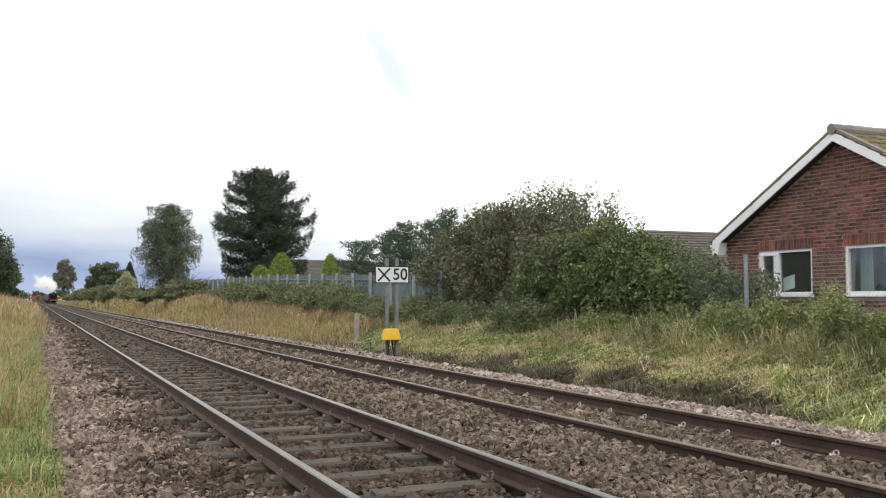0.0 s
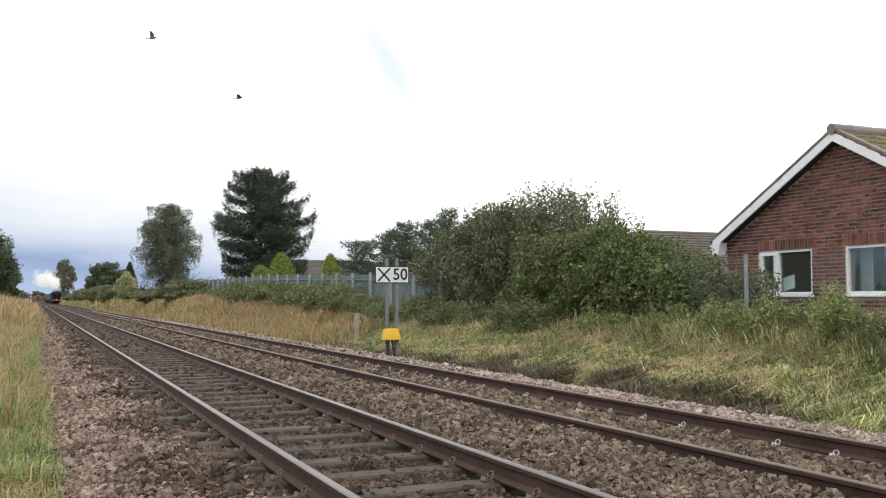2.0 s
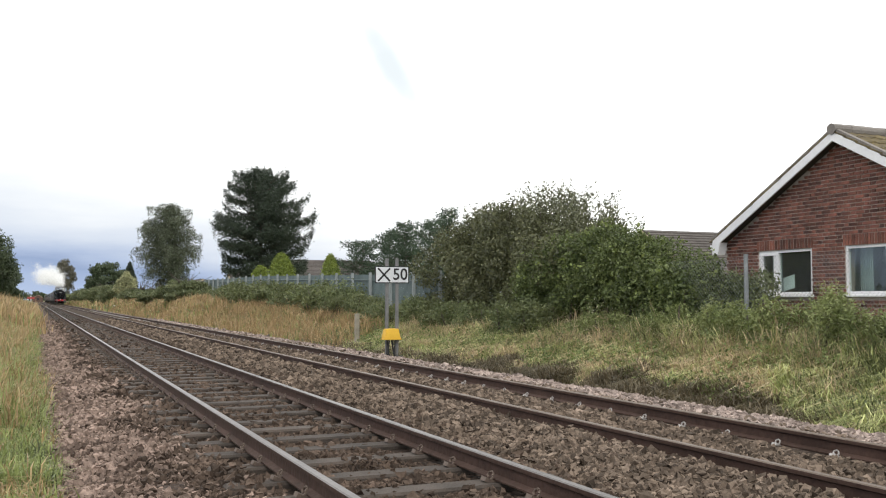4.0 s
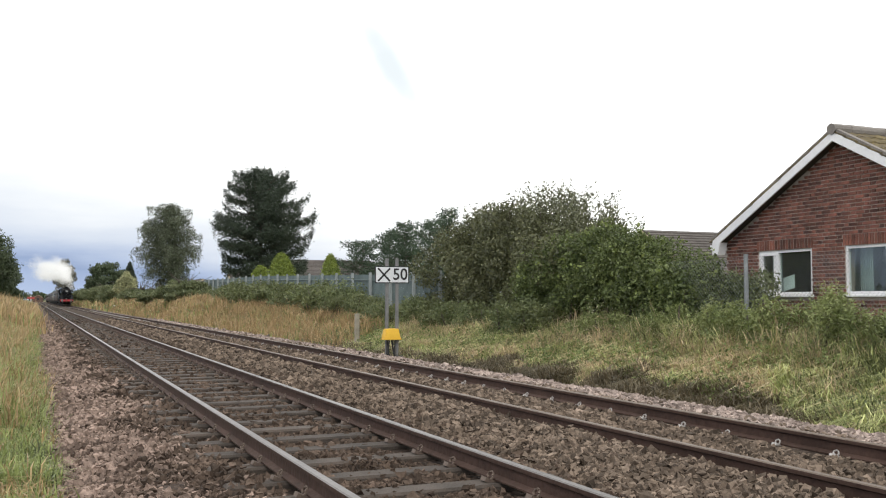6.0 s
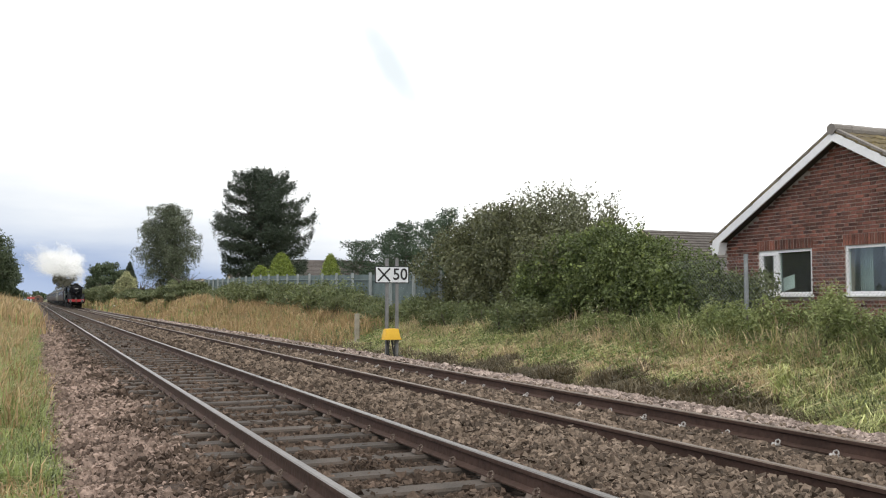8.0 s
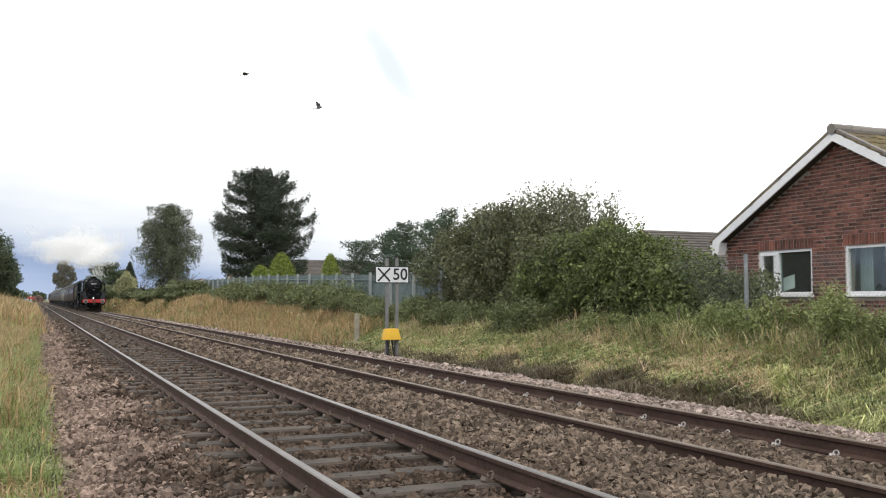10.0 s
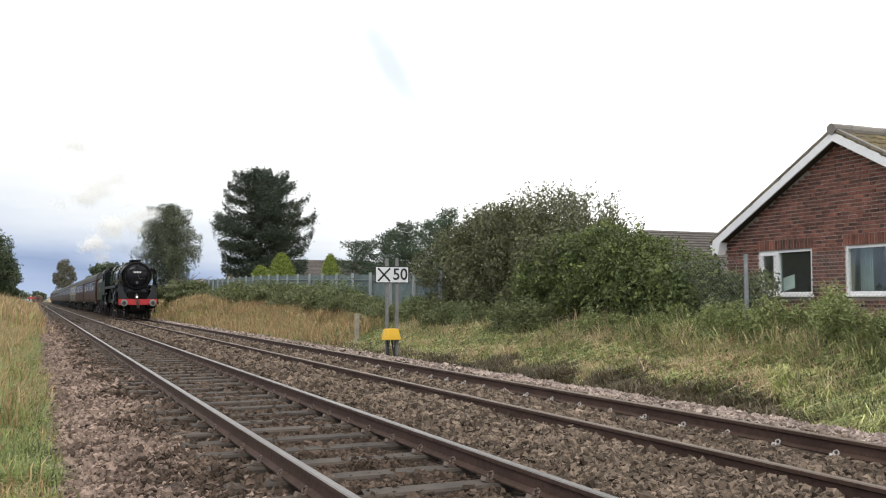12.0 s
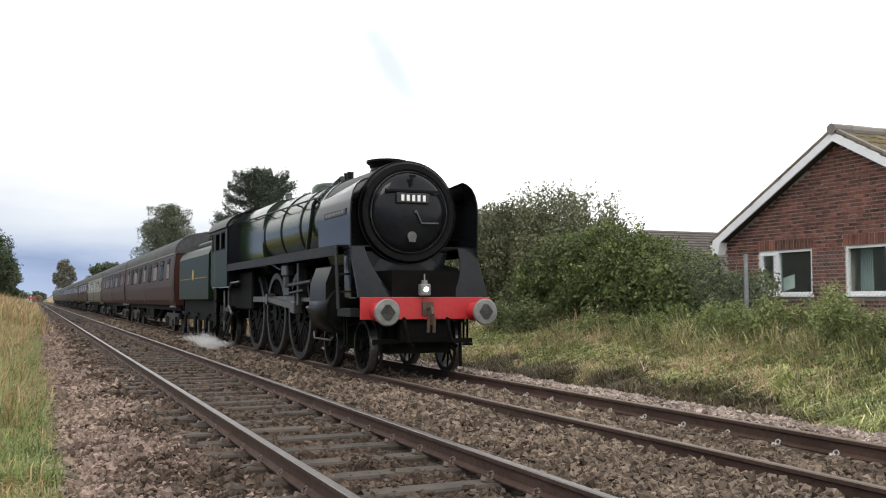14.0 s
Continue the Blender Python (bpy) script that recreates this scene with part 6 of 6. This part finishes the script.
    # cab
    for s in (-1, 1):
        bm = fresh()
        xa, xb = (s * 1.28, s * 1.31) if s > 0 else (s * 1.31, s * 1.28)
        y0, y1, lo, hi = 11.35, 13.75, 1.62, 3.28
        wins = [(11.65, 12.25), (12.45, 13.1)]
        wl, wh = 2.62, 3.12
        box(bm, xa, xb, y0, y1, lo, wl)
        box(bm, xa, xb, y0, y1, wh, hi)
        for a, c in ((y0, 11.65), (12.25, 12.45), (13.1, 13.2)):
            box(bm, xa, xb, a, c, wl, wh)
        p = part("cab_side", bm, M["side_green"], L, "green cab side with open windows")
        for a, c in wins:
            bm = fresh()
            for q in ((a, a + 0.035), (c - 0.035, c)):
                box(bm, xa - 0.004, xb + 0.004, q[0], q[1], wl, wh)
            for q in ((wl, wl + 0.035), (wh - 0.035, wh)):
                box(bm, xa - 0.004, xb + 0.004, a + 0.035, c - 0.035, *q)
            part("window_frame", bm, M["frame_dark"], p)
        bm = fresh()
        for y in (13.2, 13.75):
            tube(bm, (s * 1.3, y, 1.7), (s * 1.3, y, 3.0), 0.02, seg=6)
        part("cab_handrail", bm, S, p)
    bm = fresh()
    outer = [(1.36 * math.sin(radians(a)), 3.17 + 0.60 * math.cos(radians(a))) for a in range(-86, 87, 8)]
    inner = [(x * 0.97, z - 0.03) for x, z in outer][::-1]
    sweep(bm, outer + inner, "y", 11.3, 14.1)
    part("cab_roof", bm, M["smoke_black"], L, "curved black cab roof", smooth=True)
    bm = fresh()
    sweep(bm, [(-1.27, 1.62), (1.27, 1.62), (1.27, 3.2), (0.9, 3.56), (0, 3.72), (-0.9, 3.56), (-1.27, 3.2)], "y", 11.30, 11.34)
    box(bm, -1.25, 1.25, 11.35, 14.0, 1.58, 1.64)
    part("cab_front", bm, K, L)
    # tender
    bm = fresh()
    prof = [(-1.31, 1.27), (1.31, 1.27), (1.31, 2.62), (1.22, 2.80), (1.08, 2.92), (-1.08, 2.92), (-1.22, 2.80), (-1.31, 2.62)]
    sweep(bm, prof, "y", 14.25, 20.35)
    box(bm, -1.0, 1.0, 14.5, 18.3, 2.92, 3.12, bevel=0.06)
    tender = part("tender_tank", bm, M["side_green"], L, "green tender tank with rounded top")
    bm = fresh()
    rc = random.Random(9)
    for k in range(60):
        q = rc.uniform(0.12, 0.28)
        m = pose(rc.uniform(-0.8, 0.8), rc.uniform(14.7, 18.1), 3.1 + rc.uniform(0, 0.12), rc.uniform(0, 90), rc.uniform(0, 90), rc.uniform(0, 90))
        box(bm, -q / 2, q / 2, -q / 2, q / 2, -q / 2, q / 2, m=m)
    part("coal", bm, M["frame_dark"], tender)
    for s in (-1, 1):
        bm = fresh()
        box(bm, s * 1.318 - 0.004, s * 1.318 + 0.004, 14.6, 20.0, 1.93, 1.945)
        part("lining", bm, M["lining"], tender, "orange lining stripe")
        bm = fresh()
        lathe(bm, [(s * 1.312, 0.17), (s * 1.322, 0.17)], (17.2, 2.05), seg=20, axis="x")
        part("tender_emblem", bm, M["lining"], tender)
        bm = fresh()
        box(bm, s * 1.1 - 0.03, s * 1.1 + 0.03, 14.4, 20.2, 0.62, 1.25)
        for y in (15.35, 17.45, 19.55):
            box(bm, s * 1.16 - 0.06, s * 1.16 + 0.08, y - 0.15, y + 0.15, 0.36, 0.72, bevel=0.02)
            box(bm, s * 1.15 - 0.04, s * 1.15 + 0.04, y - 0.5, y + 0.5, 0.76, 0.84)
        part("tender_frame", bm, D, tender)
        for y in (15.35, 17.45, 19.55):
            bm = fresh()
            tube(bm, (s * 1.18, y - 0.55, 0.62), (s * 1.18, y - 0.55, 0.16), 0.03, seg=6)
            part("brake_hanger", bm, S, tender)
    bm = fresh()
    box(bm, -0.9, 0.9, 14.3, 20.3, 0.7, 1.24)
    box(bm, -1.15, 1.15, 20.36, 20.42, 0.95, 1.26)
    for x in (-0.864, 0.864):
        tube(bm, (x, 20.42, 1.055), (x, 20.85, 1.055), 0.1, seg=12)
    part("tender_underframe", bm, D, tender)
    bm = fresh()
    sweep(bm, [(-1.2, 1.5), (1.2, 1.5), (1.2, 3.1), (0.7, 3.5), (-0.7, 3.5), (-1.2, 3.1)], "y", 13.85, 14.24)
    part("fall_plate", bm, D, L)
    # wheels
    per_frame = SPEED / FPS
    for y in (1.36, 3.24):
        for x in (-0.77, 0.77):
            add_wheel(WHEEL_BOGIE, L, x, y, 0.457, math.degrees(per_frame / 0.457) - 36.0)
    for y in DRIVERS:
        for x in (-0.77, 0.77):
            add_wheel(WHEEL_DRIVE, L, x, y, 0.94, math.degrees(per_frame / 0.94))
    for y in (12.75, 15.35, 17.45, 19.55):
        for x in (-0.77, 0.77):
            add_wheel(WHEEL_BOGIE, L, x, y, 0.457, 0)
    rods = []
    for s in (-1, 1):
        bm = fresh()
        for a, c in zip(DRIVERS, DRIVERS[1:]):
            box(bm, -0.035, 0.035, a, c, -0.065, 0.065)
        for y in DRIVERS:
            tube(bm, (-0.06, y, 0), (0.06, y, 0), 0.13, seg=12)
        r = part("coupling_rod", bm, S, L, "bright steel coupling rod")
        rods.append((r, s))
    for s in (-1, 1):
        bm = fresh()
        box(bm, -0.035, 0.035, -2.55, 0.0, -0.06, 0.06)
        tube(bm, (-0.06, 0, 0), (0.06, 0, 0), 0.13, seg=12)
        box(bm, -0.1, 0.1, -2.7, -2.4, -0.12, 0.12, bevel=0.02)
        r = part("connecting_rod", bm, S, L, "bright steel connecting rod")
        rods.append((r, s * 2))
    return L, rods


DRIVERS = (5.55, 7.68, 9.81)
M["plate_grey"] = surface("dusty_black_plate", (0.010, 0.010, 0.011), (0.020, 0.020, 0.020), 0.5, 0.45, spec=0.08)
M["frame_brown"] = surface("rusty_hook_steel", (0.06, 0.04, 0.03), (0.12, 0.085, 0.06), 0.1, 0.6, 0.4)
M["cyl_green"] = surface("dusty_green_cladding", (0.005, 0.006, 0.005), (0.010, 0.011, 0.009), 0.6, 0.3, bump=0.05, spec=0.06)
M["steel_dull"] = surface("oily_motion_steel", (0.025, 0.024, 0.022), (0.08, 0.077, 0.074), 0.2, 0.4, 0.7, bump=0.05)
M["lining"] = surface("orange_lining_paint", (0.32, 0.20, 0.05), (0.42, 0.27, 0.08), 0.5, 0.5, bump=0.0)
loco, rods = build_locomotive()


def build_coach():
    """One bogie coach, 20.1 m over the body, front end at y = 0."""
    c = thing("coach", "maroon railway coach with a grey roof and tall windows", "railway coach", (XC, front_y(0) + 21.0, 0), "coaches of the train")
    bm = fresh()
    prof = [(-1.30, 1.06), (-1.36, 1.25), (-1.40, 1.75), (-1.39, 2.3), (-1.33, 2.95), (1.33, 2.95), (1.39, 2.3), (1.40, 1.75), (1.36, 1.25), (1.30, 1.06)]
    sweep(bm, prof, "y", 0.2, 20.1)
    body = part("body", bm, M["maroon"], c)
    bm = fresh()
    roof = [(1.36 * math.sin(radians(a)), 2.95 + 0.80 * max(0.0, math.cos(radians(a))) ** 0.8) for a in range(-90, 91, 10)]
    sweep(bm, roof, "y", 0.18, 20.12)
    for k in range(9):
        box(bm, -0.12, 0.12, 1.4 + k * 2.15, 1.65 + k * 2.15, 3.72, 3.84)
    part("roof", bm, M["coach_roof"], c, "ribbed grey roof", smooth=True)
    bm = fresh()
    for y in (-0.15, 20.1):
        box(bm, -0.5, 0.5, y, y + 0.35, 1.1, 3.3)
    part("gangway", bm, M["frame_dark"], c)
    ys = [1.9 + 2.06 * k for k in range(9)]
    for s in (-1, 1):
        bm = fresh()
        box(bm, s * 1.345 - 0.02, s * 1.345 + 0.02, 0.2, 20.1, 2.93, 2.97)
        part("cantrail", bm, M["coach_cream"], body, "thin cream line")
        for k, y in enumerate(ys):
            w = 0.62 if k % 4 else 0.36
            bm = fresh()
            q = [(s * 1.405, 2.02), (s * 1.365, 2.80), (s * 1.30, 2.80), (s * 1.30, 2.02)]
            sweep(bm, q, "y", y - w, y + w)
            win = part("window", bm, M["frame_dark"], body)
            bm = fresh()
            q = [(s * 1.413, 2.06), (s * 1.385, 2.60), (s * 1.30, 2.60), (s * 1.30, 2.06)]
            sweep(bm, q, "y", y - w + 0.05, y + w - 0.05)
            part("pane", bm, M["blind"] if k % 2 == 0 else M["coach_window"], win)
            bm = fresh()
            q = [(s * 1.388, 2.63), (s * 1.378, 2.77), (s * 1.30, 2.77), (s * 1.30, 2.63)]
            sweep(bm, q, "y", y - w + 0.05, y + w - 0.05)
            part("ventilator", bm, M["coach_window"], win)
        for y in (0.75, 10.2, 19.5):
            bm = fresh()
            sweep(bm, [(s * 1.365, 1.14), (s * 1.408, 1.75), (s * 1.398, 2.3), (s * 1.345, 2.88), (s * 1.30, 2.88), (s * 1.30, 1.14)], "y", y - 0.32, y + 0.32)
            part("door", bm, M["maroon"], body)
        bm = fresh()
        box(bm, s * 1.33 - 0.05, s * 1.33 + 0.05, 0.4, 1.3, 0.98, 1.04)
        box(bm, s * 1.33 - 0.05, s * 1.33 + 0.05, 18.9, 19.8, 0.98, 1.04)
        part("footboard", bm, M["buffer_steel"], body)
    bm = fresh()
    box(bm, -1.1, 1.1, 0.3, 20.0, 0.86, 1.055)
    for s in (-1, 1):
        for a, b in (((s * 1.05, 6, 0.86), (s * 1.05, 8, 0.42)), ((s * 1.05, 8, 0.42), (s * 1.05, 12.3, 0.42)), ((s * 1.05, 12.3, 0.42), (s * 1.05, 14.3, 0.86))):
            tube(bm, a, b, 0.04, seg=6)
        box(bm, s * 0.9 - 0.25, s * 0.9 + 0.25, 8.4, 10.2, 0.45, 0.86)
        box(bm, s * 0.9 - 0.2, s * 0.9 + 0.2, 11.0, 11.9, 0.5, 0.86)
    part("underframe", bm, M["frame_dark"], c)
    for yb in (3.0, 17.2):
        bm = fresh()
        for s in (-1, 1):
            box(bm, s * 1.0 - 0.06, s * 1.0 + 0.06, yb - 1.75, yb + 1.75, 0.52, 0.74)
            for y in (yb - 1.3, yb + 1.3):
                box(bm, s * 1.08 - 0.08, s * 1.08 + 0.08, y - 0.16, y + 0.16, 0.32, 0.62)
            box(bm, s * 1.06 - 0.06, s * 1.06 + 0.06, yb - 0.45, yb + 0.45, 0.25, 0.5)
        box(bm, -1.0, 1.0, yb - 0.3, yb + 0.3, 0.5, 0.85)
        b = part("bogie", bm, M["frame_grey"], c)
        for y in (yb - 1.3, yb + 1.3):
            for x in (-0.77, 0.77):
                w = new("wheel", DISC)
                w.parent = b
                w.location = (x, y, 0.457)
    for y in (0.0, 20.3):
        for x in (-0.864, 0.864):
            bm = fresh()
            tube(bm, (x, y - 0.1, 1.055), (x, y + 0.1, 1.055), 0.17, seg=12)
            part("buffer", bm, M["frame_dark"], c)
    return c


M["frame_grey"] = surface("grimy_bogie_frames", (0.006, 0.0055, 0.005), (0.022, 0.02, 0.018), 0.3, 0.6)


def disc():
    bm = fresh()
    lathe(bm, [(-0.06, 0.40), (-0.07, 0.457), (0.06, 0.457), (0.07, 0.485), (0.075, 0.485)], (0, 0), seg=24, axis="x")
    me = bpy.data.meshes.new("wheel")
    bmesh.ops.recalc_face_normals(bm, faces=bm.faces[:])
    bm.to_mesh(me), bm.free()
    me.materials.append(M["tyre"])
    return me


DISC = disc()
coach = build_coach()
coaches = [coach]
for k in range(1, 12):
    coaches.append(copy_thing(coach, pose(XC, front_y(0) + 21.0 + 20.45 * k, 0)))


def repaint(c, upper, lower):
    """A coach in other colours: its own body mesh and a wide cream window band."""
    body = [o for o in c.children if o.name.startswith("body")][0]
    body.data = body.data.copy()
    body.data.materials[0] = lower
    for s in (-1, 1):
        bm = fresh()
        sweep(bm, [(s * 1.408, 1.9), (s * 1.396, 2.3), (s * 1.343, 2.93), (s * 1.30, 2.93), (s * 1.30, 1.9)], "y", 0.22, 20.08)
        part("window_band", bm, upper, body)
    tagged(c, "olive and cream railway coach with a grey roof")


repaint(coaches[2], M["coach_cream"], M["coach_green"])
# ---- steam and birds ----


def vapour(name, colour, thin):
    """Bright scattering flakes that stand for droplets."""
    m = bpy.data.materials.new(name)
    m.use_nodes = True
    nt = m.node_tree
    nt.nodes.clear()
    N, Lk = nt.nodes.new, nt.links.new
    d, t, a, mx, mx2, o = N("ShaderNodeBsdfDiffuse"), N("ShaderNodeBsdfTranslucent"), N("ShaderNodeBsdfTransparent"), N("ShaderNodeMixShader"), N("ShaderNodeMixShader"), N("ShaderNodeOutputMaterial")
    for q in (d, t):
        q.inputs["Color"].default_value = (*colour, 1)
    mx.inputs[0].default_value, mx2.inputs[0].default_value = 0.5, thin
    Lk(d.outputs[0], mx.inputs[1]), Lk(t.outputs[0], mx.inputs[2])
    Lk(mx.outputs[0], mx2.inputs[1]), Lk(a.outputs[0], mx2.inputs[2]), Lk(mx2.outputs[0], o.inputs[0])
    return m


M["jet"] = vapour("thin_white_steam", (0.9, 0.9, 0.9), 0.45)
M["steam"] = vapour("white_steam", (0.97, 0.97, 0.97), 0.25)
M["smoke"] = vapour("thin_grey_smoke", (0.60, 0.66, 0.74), 0.68)


def puff(name, label, n, spread, size, mat, seed, group, lumps=9):
    """A soft lump of many small flakes, thick at heart and thin at its edge."""
    rng = np.random.default_rng(seed)
    c = rng.normal(size=(lumps, 3)) * 0.55
    pick = rng.integers(0, lumps, n)
    P = (c[pick] + rng.normal(size=(n, 3)) * 0.34) * np.array(spread)
    V, F = cards(P, size, rng, aspect=1.1, tri=True)
    o = new(name, mesh_of(name, V, F, mat))
    return tagged(o, label, "steam", group)


# plume trailing behind the chimney: each puff's distance behind the front, drift to the side, height, and place in the plume
PLUME = []
for k in range(16):
    q = k / 15.0
    p = puff("steam_puff", "billowing white exhaust steam above the train", 3600, (1.05 + 0.55 * q, 1.4 + 1.4 * q, 0.95 + 0.4 * q), 0.095, M["steam"], 700 + k, "exhaust plume")
    PLUME.append((p, 3.6 + 24 * q ** 1.6, -0.2 - 4.4 * q ** 1.3, 5.0 + 2.5 * (1 - math.exp(-4 * q)) + 1.1 * math.sin(k * 2.3) * q ** 0.5, q))
WISPS = []
for k in range(2):
    p = puff("smoke_wisp", "thin blue-grey smoke above the chimney", 5200, (0.32 + 0.2 * k, 0.6 + 0.5 * k, 0.28 + 0.2 * k), 0.032, M["smoke"], 740 + k, "chimney smoke", 7)
    WISPS.append((p, 2.7 + 1.5 * k, 4.3 + 0.5 * k))
JETS = []
for k in range(2):
    p = puff("steam_jet", "white steam blown over the ballast below the cab", 6500, (0.30, 0.85 + 0.5 * k, 0.13), 0.017, M["jet"], 760 + k, "steam below the cab", 10)
    JETS.append(p)


def build_bird(k):
    b = thing("pigeon", "grey pigeon in flight with raised wings", "bird", (0, 0, 0), "pigeons")
    bm = fresh()
    lathe(bm, [(-0.17, 0.004), (-0.155, 0.022), (-0.12, 0.038), (-0.09, 0.042), (-0.02, 0.062), (0.06, 0.055), (0.13, 0.026), (0.18, 0.012)], (0, 0), seg=12)
    sweep(bm, [(-0.02, 0.0), (0.02, 0.0), (0.02, 0.008), (-0.02, 0.008)], "y", 0.15, 0.2)
    part("body", bm, M["feather"], b, smooth=True)
    bm = fresh()
    vs = [bm.verts.new(p) for p in ((-0.015, 0.15, 0.004), (0.015, 0.15, 0.004), (0.055, 0.29, 0.0), (-0.055, 0.29, 0.0), (-0.015, 0.15, -0.004), (0.015, 0.15, -0.004), (0.055, 0.29, -0.006), (-0.055, 0.29, -0.006))]
    for f in ((0, 1, 2, 3), (7, 6, 5, 4), (0, 4, 5, 1), (1, 5, 6, 2), (2, 6, 7, 3), (3, 7, 4, 0)):
        bm.faces.new([vs[i] for i in f])
    part("tail", bm, M["feather"], b)
    wings = []
    for s in (-1, 1):
        bm = fresh()
        out = [(0.0, -0.07), (0.13, -0.09), (0.25, -0.03), (0.34, 0.06), (0.22, 0.07), (0.10, 0.09), (0.0, 0.08)]
        A = [bm.verts.new((s * x, y, 0.006)) for x, y in out]
        B = [bm.verts.new((s * x, y, -0.006)) for x, y in out]
        bm.faces.new(A), bm.faces.new(B[::-1])
        for i in range(len(out)):
            j = (i + 1) % len(out)
            bm.faces.new((A[i], A[j], B[j], B[i]))
        w = part("wing", bm, M["feather"], b)
        wings.append((w, s))
    return b, wings


M["feather"] = surface("grey_feathers", (0.06, 0.062, 0.066), (0.14, 0.14, 0.145), 0.08, 0.8)
# middle time, place and speed of each flight
FLIGHTS = [(2.36, (13.14, 41.82, 12.15), (12.69, -4.65, 2.96)), (1.88, (2.99, 44.23, 12.59), (12.58, -2.12, 3.73)), (10.86, (21.79, 38.76, 11.6), (12.0, -7.65, 1.67)), (10.58, (17.82, 40.27, 13.97), (15.52, -8.28, 3.39))]
# turning points of two of the flights
WAYS = [[(1.5, 2.2, 45.13, 9.88), (2.0, 8.65, 44.17, 10.74), (2.4, 13.98, 42.45, 12.17), (2.8, 18.86, 40.18, 13.34), (3.2, 23.5, 37.16, 14.8)], [], [(10.3, 15.61, 42.2, 10.85), (10.6, 18.5, 40.96, 11.07), (10.9, 21.75, 39.23, 11.45), (11.2, 25.62, 36.63, 12.12), (11.5, 30.25, 32.64, 12.91)], []]
BIRDS = [build_bird(k) for k in range(4)]


def motions():
    steps = [round(0.1 * i, 1) for i in range(141)]
    ticks = range(int(CLIP * FPS) + 1)
    walk(loco, [(t, pose(XC, front_y(t), 0)) for t in steps])
    for k, c in enumerate(coaches):
        walk(c, [(t, pose(XC, front_y(t) + 21.0 + 20.45 * k, 0)) for t in steps])
    for w, at, side, turn in rollers:
        # rolling forward: the train runs towards -y
        walk(w, [(i / FPS, Matrix.Translation(at) @ Matrix.Rotation(radians((turn * i) % 360), 4, "X") @ Matrix.Rotation(radians(side), 4, "Z")) for i in ticks])
    spin = math.degrees(SPEED / FPS / 0.94)
    for r, s in rods:
        rows = []
        for i in ticks:
            a = radians((spin * i) % 360) + (0 if s < 0 else math.pi / 2)
            dy, dz = -0.33 * math.sin(a), 0.33 * math.cos(a)
            if abs(s) == 1:
                rows.append((i / FPS, pose(s * 0.93, dy, 0.94 + dz)))
            else:
                lift = math.degrees(math.asin((1.1 - 0.94 - dz) / 2.55))
                rows.append((i / FPS, pose(s / 2 * 1.02, DRIVERS[1] + dy, 0.94 + dz, -lift, 0, 0)))
        walk(r, rows)
    # the plume rides with the train while steam is on; after that it hangs in the air and climbs
    shut = 8.5
    for k, (p, back, side, height, q) in enumerate(PLUME):
        rows = []
        for t in steps:
            late = max(0.0, t - shut - 1.1 * (1 - q))
            ride = t - late + (1 - math.exp(-late * 1.4)) / 1.4
            y = front_y(ride) + back
            spread = 1 - math.exp(-late * 0.9)
            x = XC + side + spread * (6.5 * (k % 4) / 3.0 + 0.5 * side)
            z = height + 0.07 * min(t, shut) + 0.6 * late * (0.6 + 0.3 * (k % 3)) + 16.0 * max(0.0, late - 2.2) ** 2
            rows.append((t, pose(x, y, z, 6 * math.sin(t + k), 5 * math.sin(0.7 * t + 2 * k), 5 * t)))
        walk(p, rows)
    for p, back, height in WISPS:
        rows = []
        for t in steps:
            sink = 1.5 * min(1.0, max(0.0, 11.8 - t) + max(0.0, t - 13.65) * 4)
            rows.append((t, pose(XC, front_y(t) + back, height - sink, 0, 0, 12 * t)))
        walk(p, rows)
    for k, p in enumerate(JETS):
        rows = []
        for t in steps:
            early = k == 0 and 13.05 < t < 13.35
            out = 1.0 if early else min(1.0, max(0.0, (t - 13.6) * 5))
            rows.append((t, pose(XC - (1.30 + 0.12 * k) * out, front_y(t) + (4.2 if t < 13.45 else 12.7 + 1.5 * k), 0.5 - (0.25 if early else 0.46 - 0.08 * k) * out, 0, 0, 4 * math.sin(9 * t))))
        walk(p, rows)
    for k, ((b, wings), (mid, at, v)) in enumerate(zip(BIRDS, FLIGHTS)):
        heading = math.degrees(math.atan2(v[0], -v[1]))
        way = WAYS[k] or [(mid, *at)]
        first, last = way[0], way[-1]
        rows = [(t, [first[i + 1] + v[i] * (t - first[0]) for i in range(3)]) for t in (0.0, 3.0, 6.0, 9.0) if t < first[0] - 0.4]
        rows += [(w[0], w[1:]) for w in way]
        rows += [(t, [last[i + 1] + v[i] * (t - last[0]) for i in range(3)]) for t in (5.0, 8.0, 11.0, 12.5, CLIP) if t > last[0] + 0.4]
        walk(b, [(t, pose(*p, -10, 0, heading)) for t, p in rows])
        for w, s in wings:
            walk(w, [(i / FPS, pose(0, 0, 0.03, 0, -s * (18 + 42 * math.sin(i * 1.15 + k * 1.4)), 0)) for i in ticks])


build_bricks()
motions()
